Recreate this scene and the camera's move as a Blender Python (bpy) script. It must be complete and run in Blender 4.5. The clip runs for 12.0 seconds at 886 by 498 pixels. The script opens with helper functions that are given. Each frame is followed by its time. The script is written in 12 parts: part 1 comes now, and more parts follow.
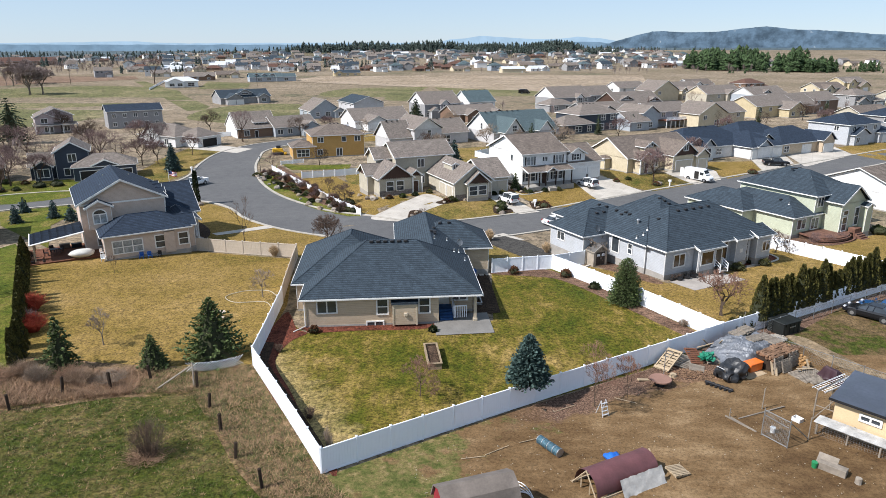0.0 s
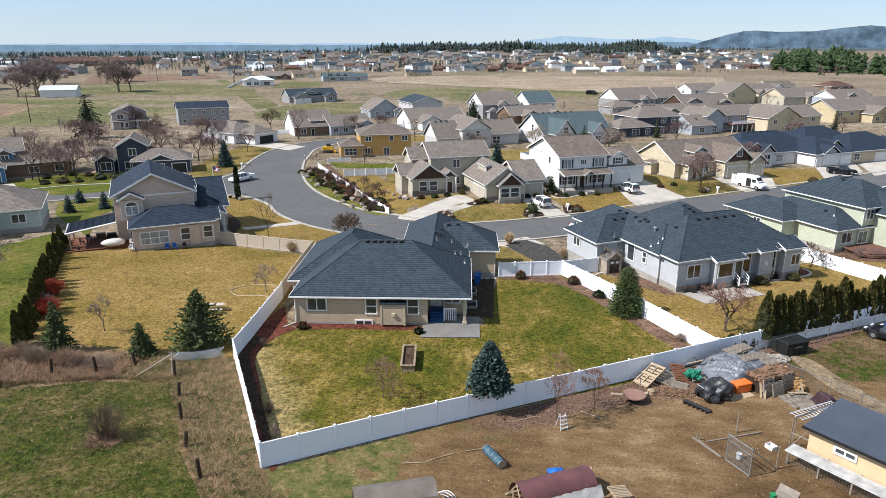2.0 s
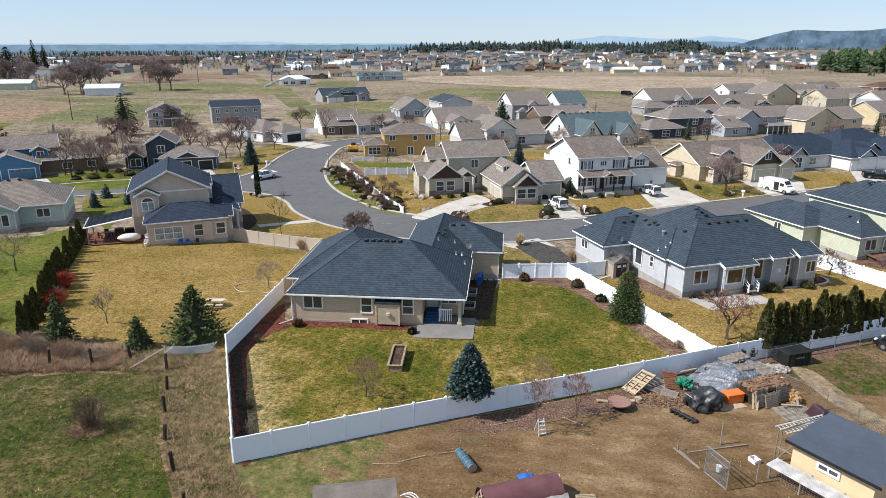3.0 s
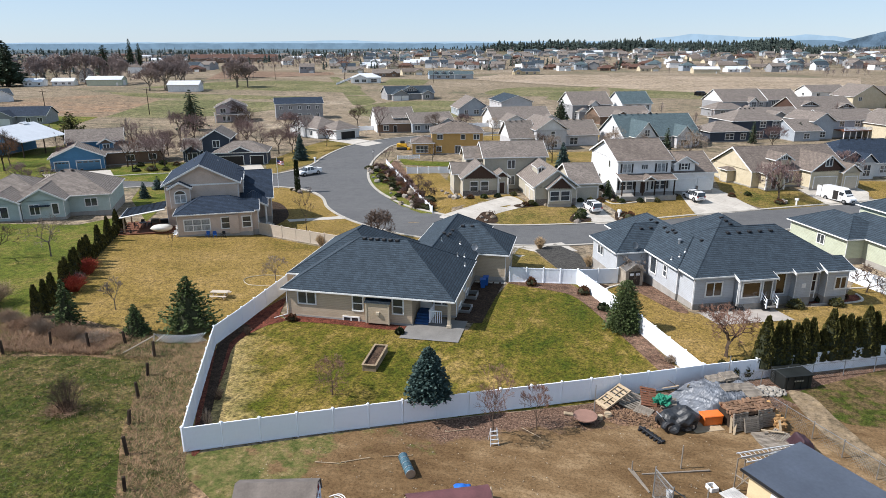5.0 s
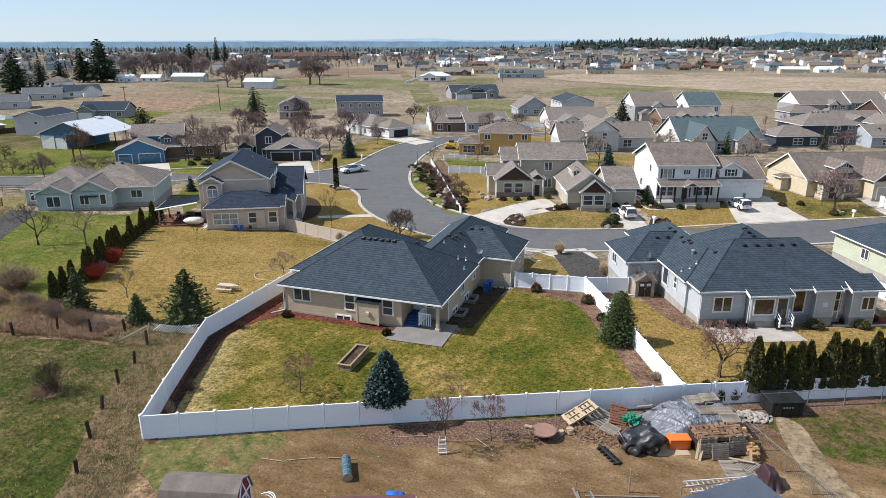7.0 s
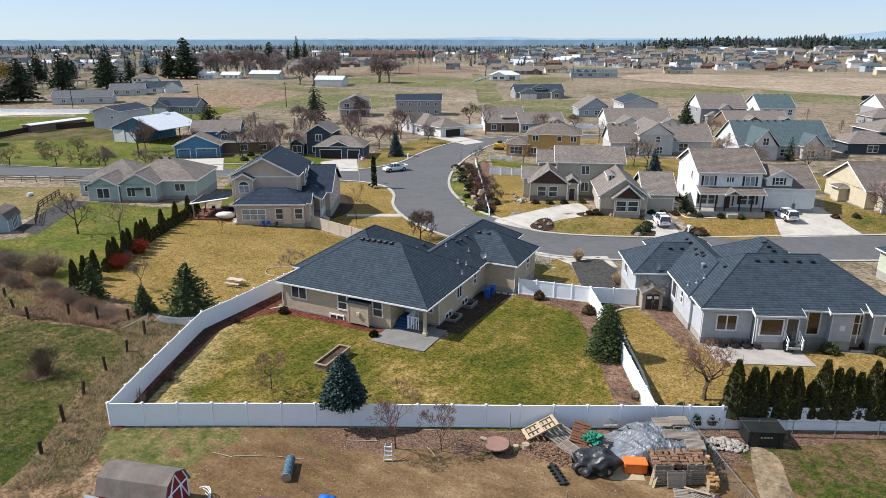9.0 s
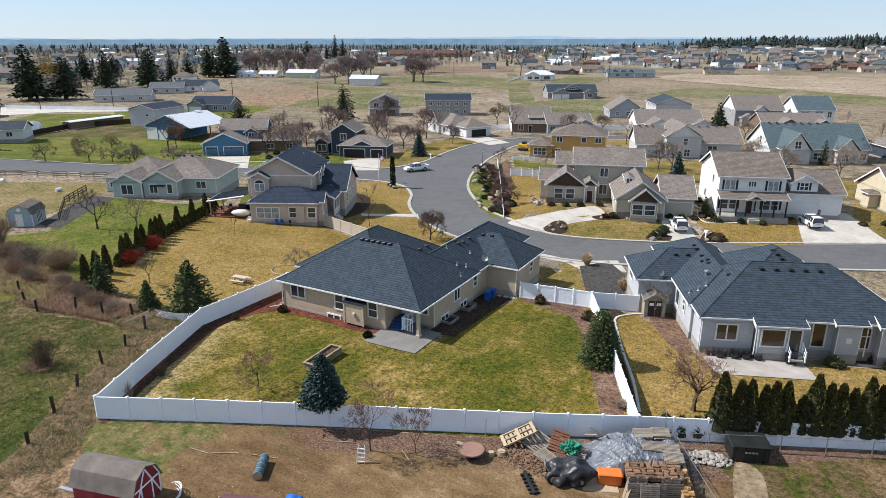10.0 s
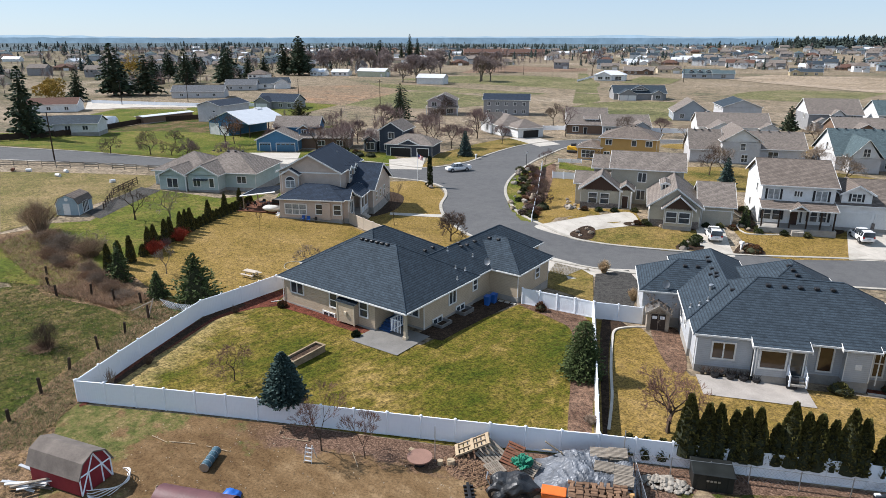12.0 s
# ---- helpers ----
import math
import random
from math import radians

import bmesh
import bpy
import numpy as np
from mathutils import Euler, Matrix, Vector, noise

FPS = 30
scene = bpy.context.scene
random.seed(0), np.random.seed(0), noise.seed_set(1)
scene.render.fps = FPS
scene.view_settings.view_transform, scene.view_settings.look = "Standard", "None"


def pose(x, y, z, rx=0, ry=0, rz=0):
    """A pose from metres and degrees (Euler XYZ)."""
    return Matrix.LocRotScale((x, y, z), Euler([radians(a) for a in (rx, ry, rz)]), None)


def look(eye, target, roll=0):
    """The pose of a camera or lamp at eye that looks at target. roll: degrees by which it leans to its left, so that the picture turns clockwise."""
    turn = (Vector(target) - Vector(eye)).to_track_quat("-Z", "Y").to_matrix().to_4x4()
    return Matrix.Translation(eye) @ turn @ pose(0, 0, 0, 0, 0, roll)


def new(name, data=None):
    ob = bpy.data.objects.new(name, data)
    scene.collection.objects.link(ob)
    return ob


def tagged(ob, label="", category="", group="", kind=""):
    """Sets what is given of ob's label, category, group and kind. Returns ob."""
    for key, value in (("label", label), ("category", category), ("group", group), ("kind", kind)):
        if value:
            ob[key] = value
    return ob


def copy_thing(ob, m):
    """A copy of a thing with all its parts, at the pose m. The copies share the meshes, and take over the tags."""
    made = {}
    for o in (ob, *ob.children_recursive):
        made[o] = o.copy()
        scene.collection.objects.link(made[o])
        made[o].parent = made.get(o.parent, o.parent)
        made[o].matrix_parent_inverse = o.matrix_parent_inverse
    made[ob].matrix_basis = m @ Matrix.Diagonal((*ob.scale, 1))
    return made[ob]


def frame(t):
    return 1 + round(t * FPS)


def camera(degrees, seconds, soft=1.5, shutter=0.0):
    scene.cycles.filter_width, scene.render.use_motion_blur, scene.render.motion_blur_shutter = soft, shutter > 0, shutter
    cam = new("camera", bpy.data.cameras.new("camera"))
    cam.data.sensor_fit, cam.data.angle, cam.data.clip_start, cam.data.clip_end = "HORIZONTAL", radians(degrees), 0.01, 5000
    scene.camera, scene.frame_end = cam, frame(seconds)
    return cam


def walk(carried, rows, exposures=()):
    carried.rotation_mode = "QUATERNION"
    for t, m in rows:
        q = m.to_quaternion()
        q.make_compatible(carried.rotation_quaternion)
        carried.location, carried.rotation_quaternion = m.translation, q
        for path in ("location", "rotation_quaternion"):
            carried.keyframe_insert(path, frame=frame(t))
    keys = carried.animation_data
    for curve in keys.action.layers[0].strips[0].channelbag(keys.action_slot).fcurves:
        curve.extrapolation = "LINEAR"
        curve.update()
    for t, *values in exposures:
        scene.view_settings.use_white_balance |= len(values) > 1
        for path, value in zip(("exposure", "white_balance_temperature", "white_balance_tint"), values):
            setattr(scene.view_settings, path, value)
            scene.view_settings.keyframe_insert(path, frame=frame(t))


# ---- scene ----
cam = camera(68.2, 12.0, soft=0.42)
# seconds, eye x, y, z, yaw, pitch, roll (degrees)
PATH = [
    (0.0, 0.134, 0.324, 25.921, 0.085, -17.217, -0.087),
    (0.5, 2.167, 0.464, 25.945, 1.773, -17.200, -0.087),
    (1.0, 4.176, 0.673, 25.953, 3.463, -17.190, -0.086),
    (1.5, 6.163, 0.951, 25.949, 5.155, -17.187, -0.085),
    (2.0, 8.128, 1.296, 25.939, 6.847, -17.191, -0.082),
    (2.5, 10.072, 1.704, 25.928, 8.540, -17.200, -0.079),
    (3.0, 11.996, 2.176, 25.918, 10.234, -17.215, -0.075),
    (3.5, 13.900, 2.707, 25.915, 11.928, -17.234, -0.070),
    (4.0, 15.784, 3.298, 25.920, 13.622, -17.258, -0.064),
    (4.5, 17.647, 3.946, 25.935, 15.316, -17.285, -0.057),
    (5.0, 19.489, 4.649, 25.963, 17.009, -17.315, -0.050),
    (5.5, 21.310, 5.406, 26.003, 18.702, -17.348, -0.041),
    (6.0, 23.108, 6.216, 26.056, 20.394, -17.383, -0.032),
    (6.5, 24.881, 7.078, 26.122, 22.085, -17.419, -0.022),
    (7.0, 26.630, 7.989, 26.200, 23.774, -17.456, -0.011),
    (7.5, 28.351, 8.949, 26.288, 25.461, -17.494, 0.001),
    (8.0, 30.043, 9.957, 26.383, 27.146, -17.532, 0.013),
    (8.5, 31.704, 11.011, 26.484, 28.829, -17.569, 0.027),
    (9.0, 33.331, 12.110, 26.586, 30.508, -17.604, 0.041),
    (9.5, 34.922, 13.254, 26.685, 32.185, -17.638, 0.056),
    (10.0, 36.473, 14.442, 26.777, 33.857, -17.670, 0.072),
    (10.5, 37.982, 15.672, 26.857, 35.526, -17.699, 0.089),
    (11.0, 39.446, 16.945, 26.918, 37.190, -17.725, 0.107),
    (11.5, 40.859, 18.259, 26.954, 38.850, -17.746, 0.126),
    (12.0, 42.220, 19.614, 26.957, 40.504, -17.764, 0.145),
]
walk(cam, [(t, pose(x, y, z, 90 + pitch, 0, yaw) @ pose(0, 0, 0, 0, 0, roll)) for t, x, y, z, yaw, pitch, roll in PATH])

# ---- light: afternoon sun from the west, thin spring haze ----
SUN_EL, SUN_AZ = radians(46), radians(-113)     # azimuth from +y, clockwise
world = bpy.data.worlds.new("sky")
scene.world = world
world.use_nodes = True
wn = world.node_tree
wn.nodes.clear()
sky = wn.nodes.new("ShaderNodeTexSky")
sky.sky_type = "NISHITA"
sky.sun_disc = False
sky.sun_elevation, sky.sun_rotation = SUN_EL, SUN_AZ
sky.altitude, sky.air_density, sky.dust_density, sky.ozone_density = 900, 1.0, 0.15, 2.0
bgd = wn.nodes.new("ShaderNodeBackground")
bgd.inputs["Strength"].default_value = 0.110
wout = wn.nodes.new("ShaderNodeOutputWorld")
tint = wn.nodes.new("ShaderNodeMix")
tint.data_type, tint.blend_type = "RGBA", "MULTIPLY"
tint.inputs[0].default_value = 1.0
tint.inputs[7].default_value = (0.90, 0.965, 1.10, 1)
wn.links.new(sky.outputs[0], tint.inputs[6])
veil = wn.nodes.new("ShaderNodeMix")      # thin high cloud evens the sky out
veil.data_type = "RGBA"
veil.inputs[0].default_value = 0.72
veil.inputs[7].default_value = (3.0, 3.85, 4.95, 1)
wn.links.new(tint.outputs[2], veil.inputs[6])
wn.links.new(veil.outputs[2], bgd.inputs["Color"])
wn.links.new(bgd.outputs[0], wout.inputs["Surface"])
sun_data = bpy.data.lights.new("sun", "SUN")
sun_data.energy, sun_data.angle, sun_data.color = 4.85, radians(0.6), (1.0, 0.968, 0.955)
sun = new("sun", sun_data)
sun_dir = Vector((math.sin(SUN_AZ) * math.cos(SUN_EL), math.cos(SUN_AZ) * math.cos(SUN_EL), math.sin(SUN_EL)))
sun.matrix_world = look(sun_dir * 300, (0, 0, 0))
scene.view_settings.exposure = 0.54

# ---- materials ----
class Nodes:
    """Short-hand for the nodes of one material."""
    def __init__(self, name, rough=0.8, metal=0.0, spec=0.4):
        self.m = bpy.data.materials.new(name)
        self.m.use_nodes = True
        self.t = self.m.node_tree
        self.p = self.t.nodes["Principled BSDF"]
        self.p.inputs["Roughness"].default_value = rough
        self.p.inputs["Metallic"].default_value = metal
        self.p.inputs["Specular IOR Level"].default_value = spec
        self.co = self.add("ShaderNodeTexCoord").outputs["Object"]

    def add(self, kind):
        return self.t.nodes.new(kind)

    def put(self, socket, value):
        if isinstance(value, (int, float, tuple)):
            socket.default_value = value if not isinstance(value, tuple) or len(value) != 3 or socket.type == "VECTOR" else (*value, 1)
        else:
            self.t.links.new(value, socket)

    def noise(self, scale, detail=3, rough=0.55, vec=None, stretch=None):
        n = self.add("ShaderNodeTexNoise")
        if stretch:
            mp = self.add("ShaderNodeMapping")
            mp.inputs["Scale"].default_value = stretch
            self.put(mp.inputs["Vector"], vec or self.co)
            vec = mp.outputs[0]
        self.put(n.inputs["Vector"], vec or self.co)
        n.inputs["Scale"].default_value, n.inputs["Detail"].default_value, n.inputs["Roughness"].default_value = scale, detail, rough
        return n.outputs["Fac"]

    def ramp(self, fac, stops):
        r = self.add("ShaderNodeValToRGB")
        el = r.color_ramp.elements
        while len(el) < len(stops):
            el.new(0.5)
        for e, (at, col) in zip(el, stops):
            e.position, e.color = at, (*col, 1)
        self.put(r.inputs[0], fac)
        return r.outputs[0]

    def math(self, op, a, b=0.0):
        n = self.add("ShaderNodeMath")
        n.operation = op
        self.put(n.inputs[0], a)
        self.put(n.inputs[1], b)
        return n.outputs[0]

    def mix(self, fac, a, b, blend="MIX"):
        n = self.add("ShaderNodeMix")
        n.data_type, n.blend_type = "RGBA", blend
        self.put(n.inputs[0], fac)
        self.put(n.inputs[6], a)
        self.put(n.inputs[7], b)
        return n.outputs[2]

    def xyz(self):
        s = self.add("ShaderNodeSeparateXYZ")
        self.put(s.inputs[0], self.co)
        return s.outputs

    def random(self):
        return self.add("ShaderNodeObjectInfo").outputs["Random"]

    def island(self):
        return self.add("ShaderNodeNewGeometry").outputs["Random Per Island"]

    def done(self, col, bump=None, depth=0.02):
        self.put(self.p.inputs["Base Color"], col)
        if bump is not None:
            b = self.add("ShaderNodeBump")
            b.inputs["Strength"].default_value, b.inputs["Distance"].default_value = 1.0, depth
            self.put(b.inputs["Height"], bump)
            self.put(self.p.inputs["Normal"], b.outputs[0])
        return self.m


def shade(c, k):
    return tuple(min(1.0, v * k) for v in c)


def plain(name, c, rough=0.6, metal=0.0, big=0.9, fine=14, amount=0.16, depth=0.004, spec=0.4, per=0.0, grit=0.6):
    """A painted or raw surface with blotches and fine grain; per: how far single objects differ."""
    n = Nodes(name, rough, metal, spec)
    col = n.ramp(n.noise(big, 4), [(0.3, shade(c, 1 - amount)), (0.7, shade(c, 1 + amount))])
    col = n.mix(grit, col, n.ramp(n.noise(fine, 3), [(0.25, (0.72,) * 3), (0.75, (1.0,) * 3)]), "MULTIPLY")
    if per:
        col = n.mix(1.0, col, n.ramp(n.random(), [(0, (1 - per,) * 3), (1, (1.0,) * 3)]), "MULTIPLY")
    return n.done(col, n.noise(fine, 2), depth)


def turf(name, stops, big=0.12, mid=0.9, fine=9.0, depth=0.05, streak=None, clump=2.2, grain=0.9, lump=0.9, dry=None):
    """Grass or earth: large patches, clumps and blades."""
    n = Nodes(name, 0.95, 0, 0.1)
    f = n.math("ADD", n.math("MULTIPLY", n.noise(big, 4, 0.6), 0.55), n.math("MULTIPLY", n.noise(mid, 6, 0.72, stretch=streak), 0.45))
    col = n.ramp(f, stops)
    if dry:                                 # scorched edge: metres inside a plan line, a x + b y + c
        x, y, z = n.xyz()
        off = n.math("ADD", n.math("ADD", n.math("MULTIPLY", x, dry[0]), n.math("MULTIPLY", y, dry[1])), dry[2])
        off = n.math("ADD", n.math("MULTIPLY", off, 0.16), n.math("MULTIPLY", n.math("SUBTRACT", n.noise(0.6, 5, 0.7), 0.5), 1.1))
        col = n.mix(n.ramp(off, [(0.22, (1, 1, 1)), (0.66, (0, 0, 0))]), col, (0.330, 0.245, 0.105))
    c = n.noise(clump, 6, 0.75)
    col = n.mix(lump, col, n.ramp(c, [(0.38, (0.42, 0.44, 0.42)), (0.47, (0.82,) * 3), (0.53, (1.0,) * 3), (0.61, (1.2, 1.19, 1.14))]), "MULTIPLY")
    g = n.noise(fine, 4, 0.75)
    col = n.mix(grain, col, n.ramp(g, [(0.38, (0.36,) * 3), (0.47, (0.74,) * 3), (0.53, (1.0,) * 3), (0.61, (1.26, 1.24, 1.16))]), "MULTIPLY")
    return n.done(col, n.math("ADD", g, n.math("MULTIPLY", c, 2.0)), depth)


def shingles(name, c, per=0.22):
    """Laminated shingles: uneven shadow line painted under each course, tabs of slightly different tone."""
    n = Nodes(name, 0.92, 0, 0.2)
    x, y, z = n.xyz()
    along, up = n.math("ADD", x, y), n.math("MULTIPLY", z, 1.85)
    up = n.math("ADD", up, n.math("MULTIPLY", n.math("SUBTRACT", n.noise(2.6, 3, 0.7), 0.5), 0.11))
    v = n.add("ShaderNodeCombineXYZ")
    n.put(v.inputs[0], along)
    n.put(v.inputs[1], up)
    br = n.add("ShaderNodeTexBrick")
    n.put(br.inputs["Vector"], v.outputs[0])
    br.inputs["Scale"].default_value = 1.0
    br.inputs["Brick Width"].default_value, br.inputs["Row Height"].default_value = 0.33, 0.26
    br.inputs["Mortar Size"].default_value = 0.0
    n.put(br.inputs["Color1"], shade(c, 1 - per))
    n.put(br.inputs["Color2"], shade(c, 1 + per))
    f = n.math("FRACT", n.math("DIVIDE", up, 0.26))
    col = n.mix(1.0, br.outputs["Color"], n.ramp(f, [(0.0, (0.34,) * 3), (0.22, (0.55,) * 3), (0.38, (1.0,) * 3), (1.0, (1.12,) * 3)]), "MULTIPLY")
    col = n.mix(0.22, col, n.ramp(n.noise(0.5, 4), [(0.3, shade(c, 0.85)), (0.7, shade(c, 1.15))]))
    col = n.mix(0.6, col, n.ramp(n.noise(1.4, 5, 0.7, stretch=(1, 1, 0.25)), [(0.3, (0.68,) * 3), (0.65, (1.05,) * 3)]), "MULTIPLY")
    col = n.mix(0.9, col, n.ramp(n.noise(15, 3, 0.7), [(0.34, (0.55,) * 3), (0.5, (0.95,) * 3), (0.66, (1.25,) * 3)]), "MULTIPLY")
    return n.done(col, f, 0.012)


def siding(name, c, row=0.18, upright=False):
    """Lap boards: a shadow line painted under each board."""
    n = Nodes(name, 0.7, 0, 0.3)
    x, y, z = n.xyz()
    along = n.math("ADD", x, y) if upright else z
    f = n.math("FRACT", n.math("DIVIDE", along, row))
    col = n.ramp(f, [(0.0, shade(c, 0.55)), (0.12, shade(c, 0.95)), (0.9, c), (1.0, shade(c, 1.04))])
    col = n.mix(0.7, col, n.ramp(n.noise(0.8, 5, 0.65), [(0.28, (0.8, 0.78, 0.75)), (0.65, (1.0,) * 3)]), "MULTIPLY")
    col = n.mix(0.35, col, n.ramp(n.noise(5, 3, stretch=(1, 1, 9)), [(0.3, (0.8,) * 3), (0.7, (1.0,) * 3)]), "MULTIPLY")
    return n.done(col, f, 0.014)


LAWN_YARD = turf("lawn_yard", [(0.36, (0.052, 0.070, 0.007)), (0.46, (0.104, 0.099, 0.013)), (0.53, (0.170, 0.130, 0.028)), (0.64, (0.345, 0.236, 0.085))], 0.11, 1.1, 5.0, streak=(1, 0.45, 1), dry=(0.868, 0.496, -11.24))
LAWN_DRY = turf("lawn_dry", [(0.34, (0.128, 0.102, 0.021)), (0.45, (0.218, 0.148, 0.040)), (0.55, (0.272, 0.182, 0.060)), (0.66, (0.352, 0.236, 0.098))], 0.1, 1.0, 5.5, lump=0.7)
LAWN_MID = turf("lawn_mid", [(0.36, (0.076, 0.087, 0.018)), (0.48, (0.196, 0.147, 0.043)), (0.64, (0.320, 0.215, 0.084))], 0.12, 0.6)
LAWN_GREEN = turf("lawn_green", [(0.36, (0.060, 0.092, 0.011)), (0.50, (0.118, 0.132, 0.020)), (0.58, (0.180, 0.155, 0.040)), (0.66, (0.250, 0.190, 0.070))], 0.14, 0.8)
PASTURE = turf("pasture", [(0.37, (0.034, 0.051, 0.007)), (0.46, (0.062, 0.076, 0.012)), (0.53, (0.110, 0.097, 0.028)), (0.63, (0.240, 0.168, 0.082))], 0.16, 1.2, 5.0, 0.08)
SHEEP_PASTURE = turf("sheep_pasture", [(0.36, (0.105, 0.110, 0.030)), (0.48, (0.185, 0.150, 0.058)), (0.64, (0.300, 0.218, 0.110))], 0.1, 0.7, 5.0)
WEEDS = turf("weeds", [(0.38, (0.066, 0.068, 0.016)), (0.45, (0.120, 0.090, 0.036)), (0.50, (0.210, 0.136, 0.074)), (0.61, (0.330, 0.218, 0.132))], 0.22, 1.2, 4.5, 0.14, None, 1.3)
FIELD = turf("field", [(0.36, (0.112, 0.114, 0.067)), (0.46, (0.215, 0.170, 0.115)), (0.54, (0.265, 0.208, 0.148)), (0.66, (0.330, 0.270, 0.202))], 0.012, 0.13, 1.6, 0.05, (0.4, 1.3, 1), 0.35)
FIELD_PALE = turf("field_pale", [(0.36, (0.240, 0.185, 0.125)), (0.52, (0.345, 0.270, 0.196)), (0.66, (0.430, 0.345, 0.269))], 0.02, 0.1, 1.6, 0.05, (0.3, 1.5, 1), 0.3)
FIELD_BROWN = turf("field_brown", [(0.36, (0.150, 0.096, 0.062)), (0.52, (0.225, 0.150, 0.104)), (0.66, (0.300, 0.205, 0.150))], 0.03, 0.2, 1.8, 0.05, (0.3, 1.6, 1), 0.4)
FIELD_GREEN = turf("field_green", [(0.36, (0.096, 0.108, 0.043)), (0.50, (0.155, 0.146, 0.068)), (0.66, (0.262, 0.218, 0.130))], 0.03, 0.2, 2.0, 0.05, clump=0.5)
EARTH_RED = turf("red_field_earth", [(0.36, (0.200, 0.155, 0.100)), (0.52, (0.245, 0.175, 0.118)), (0.62, (0.300, 0.185, 0.112))], 0.03, 0.12, 1.0, 0.05, (0.4, 1.4, 1), 0.3)
LAWN_PATCHY = turf("lawn_patchy", [(0.40, (0.043, 0.066, 0.010)), (0.47, (0.074, 0.084, 0.016)), (0.52, (0.123, 0.087, 0.040)), (0.62, (0.205, 0.138, 0.074))], 0.16, 0.8)
def yard_earth():
    """Bare earth, with rough grass that thickens to the west and leaf litter along the fence."""
    n = Nodes("yard_earth", 0.95, 0, 0.1)
    x, y, z = n.xyz()
    soil = n.ramp(n.math("ADD", n.math("MULTIPLY", n.noise(0.10, 4, 0.6), 0.5), n.math("MULTIPLY", n.noise(0.7, 6, 0.7, stretch=(0.6, 1.2, 1)), 0.5)), [(0.38, (0.090, 0.053, 0.025)), (0.47, (0.134, 0.082, 0.039)), (0.55, (0.178, 0.114, 0.058)), (0.64, (0.262, 0.178, 0.098))])
    grass = n.ramp(n.noise(1.1, 6, 0.7), [(0.36, (0.052, 0.068, 0.016)), (0.48, (0.105, 0.105, 0.034)), (0.56, (0.150, 0.122, 0.048)), (0.66, (0.250, 0.190, 0.098))])
    west = n.math("ADD", n.math("MULTIPLY", n.math("SUBTRACT", 8.0, x), 0.052), n.math("MULTIPLY", n.math("SUBTRACT", n.noise(0.28, 5, 0.65), 0.5), 3.2))
    col = n.mix(n.ramp(west, [(0.30, (0, 0, 0)), (0.52, (1, 1, 1))]), soil, grass)
    off = n.math("SUBTRACT", n.math("ADD", n.math("MULTIPLY", x, 0.5), 39.6), y)          # metres outside the fence
    litter = n.math("ADD", n.math("MULTIPLY", off, 0.30), n.math("MULTIPLY", n.math("SUBTRACT", n.noise(0.5, 5, 0.7), 0.5), 2.2))
    east = n.ramp(n.math("MULTIPLY", n.math("SUBTRACT", x, 4.0), 0.12), [(0.0, (0, 0, 0)), (0.5, (1, 1, 1))])
    leaves = n.ramp(n.noise(7, 4, 0.8), [(0.36, (0.046, 0.029, 0.020)), (0.5, (0.120, 0.072, 0.050)), (0.62, (0.235, 0.152, 0.108))])
    col = n.mix(n.math("MULTIPLY", east, n.ramp(litter, [(0.50, (1, 1, 1)), (0.80, (0, 0, 0))])), col, leaves)
    g = n.noise(6, 6, 0.8)
    col = n.mix(0.8, col, n.ramp(g, [(0.36, (0.36,) * 3), (0.48, (0.88,) * 3), (0.64, (1.3,) * 3)]), "MULTIPLY")
    return n.done(col, g, 0.03)


DIRT = yard_earth()
ASPHALT = turf("asphalt", [(0.30, (0.096, 0.096, 0.099)), (0.70, (0.130, 0.129, 0.128))], 0.08, 0.5, 14, 0.006, clump=0.6, grain=0.35, lump=0.2)
ASPHALT_DARK = turf("asphalt_dark", [(0.30, (0.058, 0.055, 0.052)), (0.70, (0.085, 0.080, 0.074))], 0.2, 0.9, 14, 0.008)
PATIO_GREY = plain("patio_concrete", (0.185, 0.175, 0.160), 0.9, 0, 0.5, 8, 0.22)
PATIO_PALE = plain("worn_patio_concrete", (0.36, 0.325, 0.29), 0.9, 0, 0.5, 8, 0.2)
def slabs(name, c, size=2.4):
    """Concrete cast in square fields, with dark joints and stains."""
    n = Nodes(name, 0.85, 0, 0.3)
    mp = n.add("ShaderNodeMapping")
    mp.inputs["Rotation"].default_value = (0, 0, radians(28))
    n.put(mp.inputs["Vector"], n.co)
    br = n.add("ShaderNodeTexBrick")
    n.put(br.inputs["Vector"], mp.outputs[0])
    br.offset = 0.0
    br.inputs["Scale"].default_value = 1.0
    br.inputs["Brick Width"].default_value = br.inputs["Row Height"].default_value = size
    br.inputs["Mortar Size"].default_value = 0.03
    n.put(br.inputs["Color1"], shade(c, 0.93))
    n.put(br.inputs["Color2"], shade(c, 1.05))
    n.put(br.inputs["Mortar"], shade(c, 0.78))
    col = n.mix(0.8, br.outputs["Color"], n.ramp(n.noise(0.4, 6, 0.7), [(0.32, (0.70, 0.69, 0.67)), (0.6, (1.0,) * 3)]), "MULTIPLY")
    col = n.mix(0.5, col, n.ramp(n.noise(9, 3, 0.7), [(0.3, (0.75,) * 3), (0.6, (1.0,) * 3)]), "MULTIPLY")
    return n.done(col, br.outputs["Fac"], -0.01)


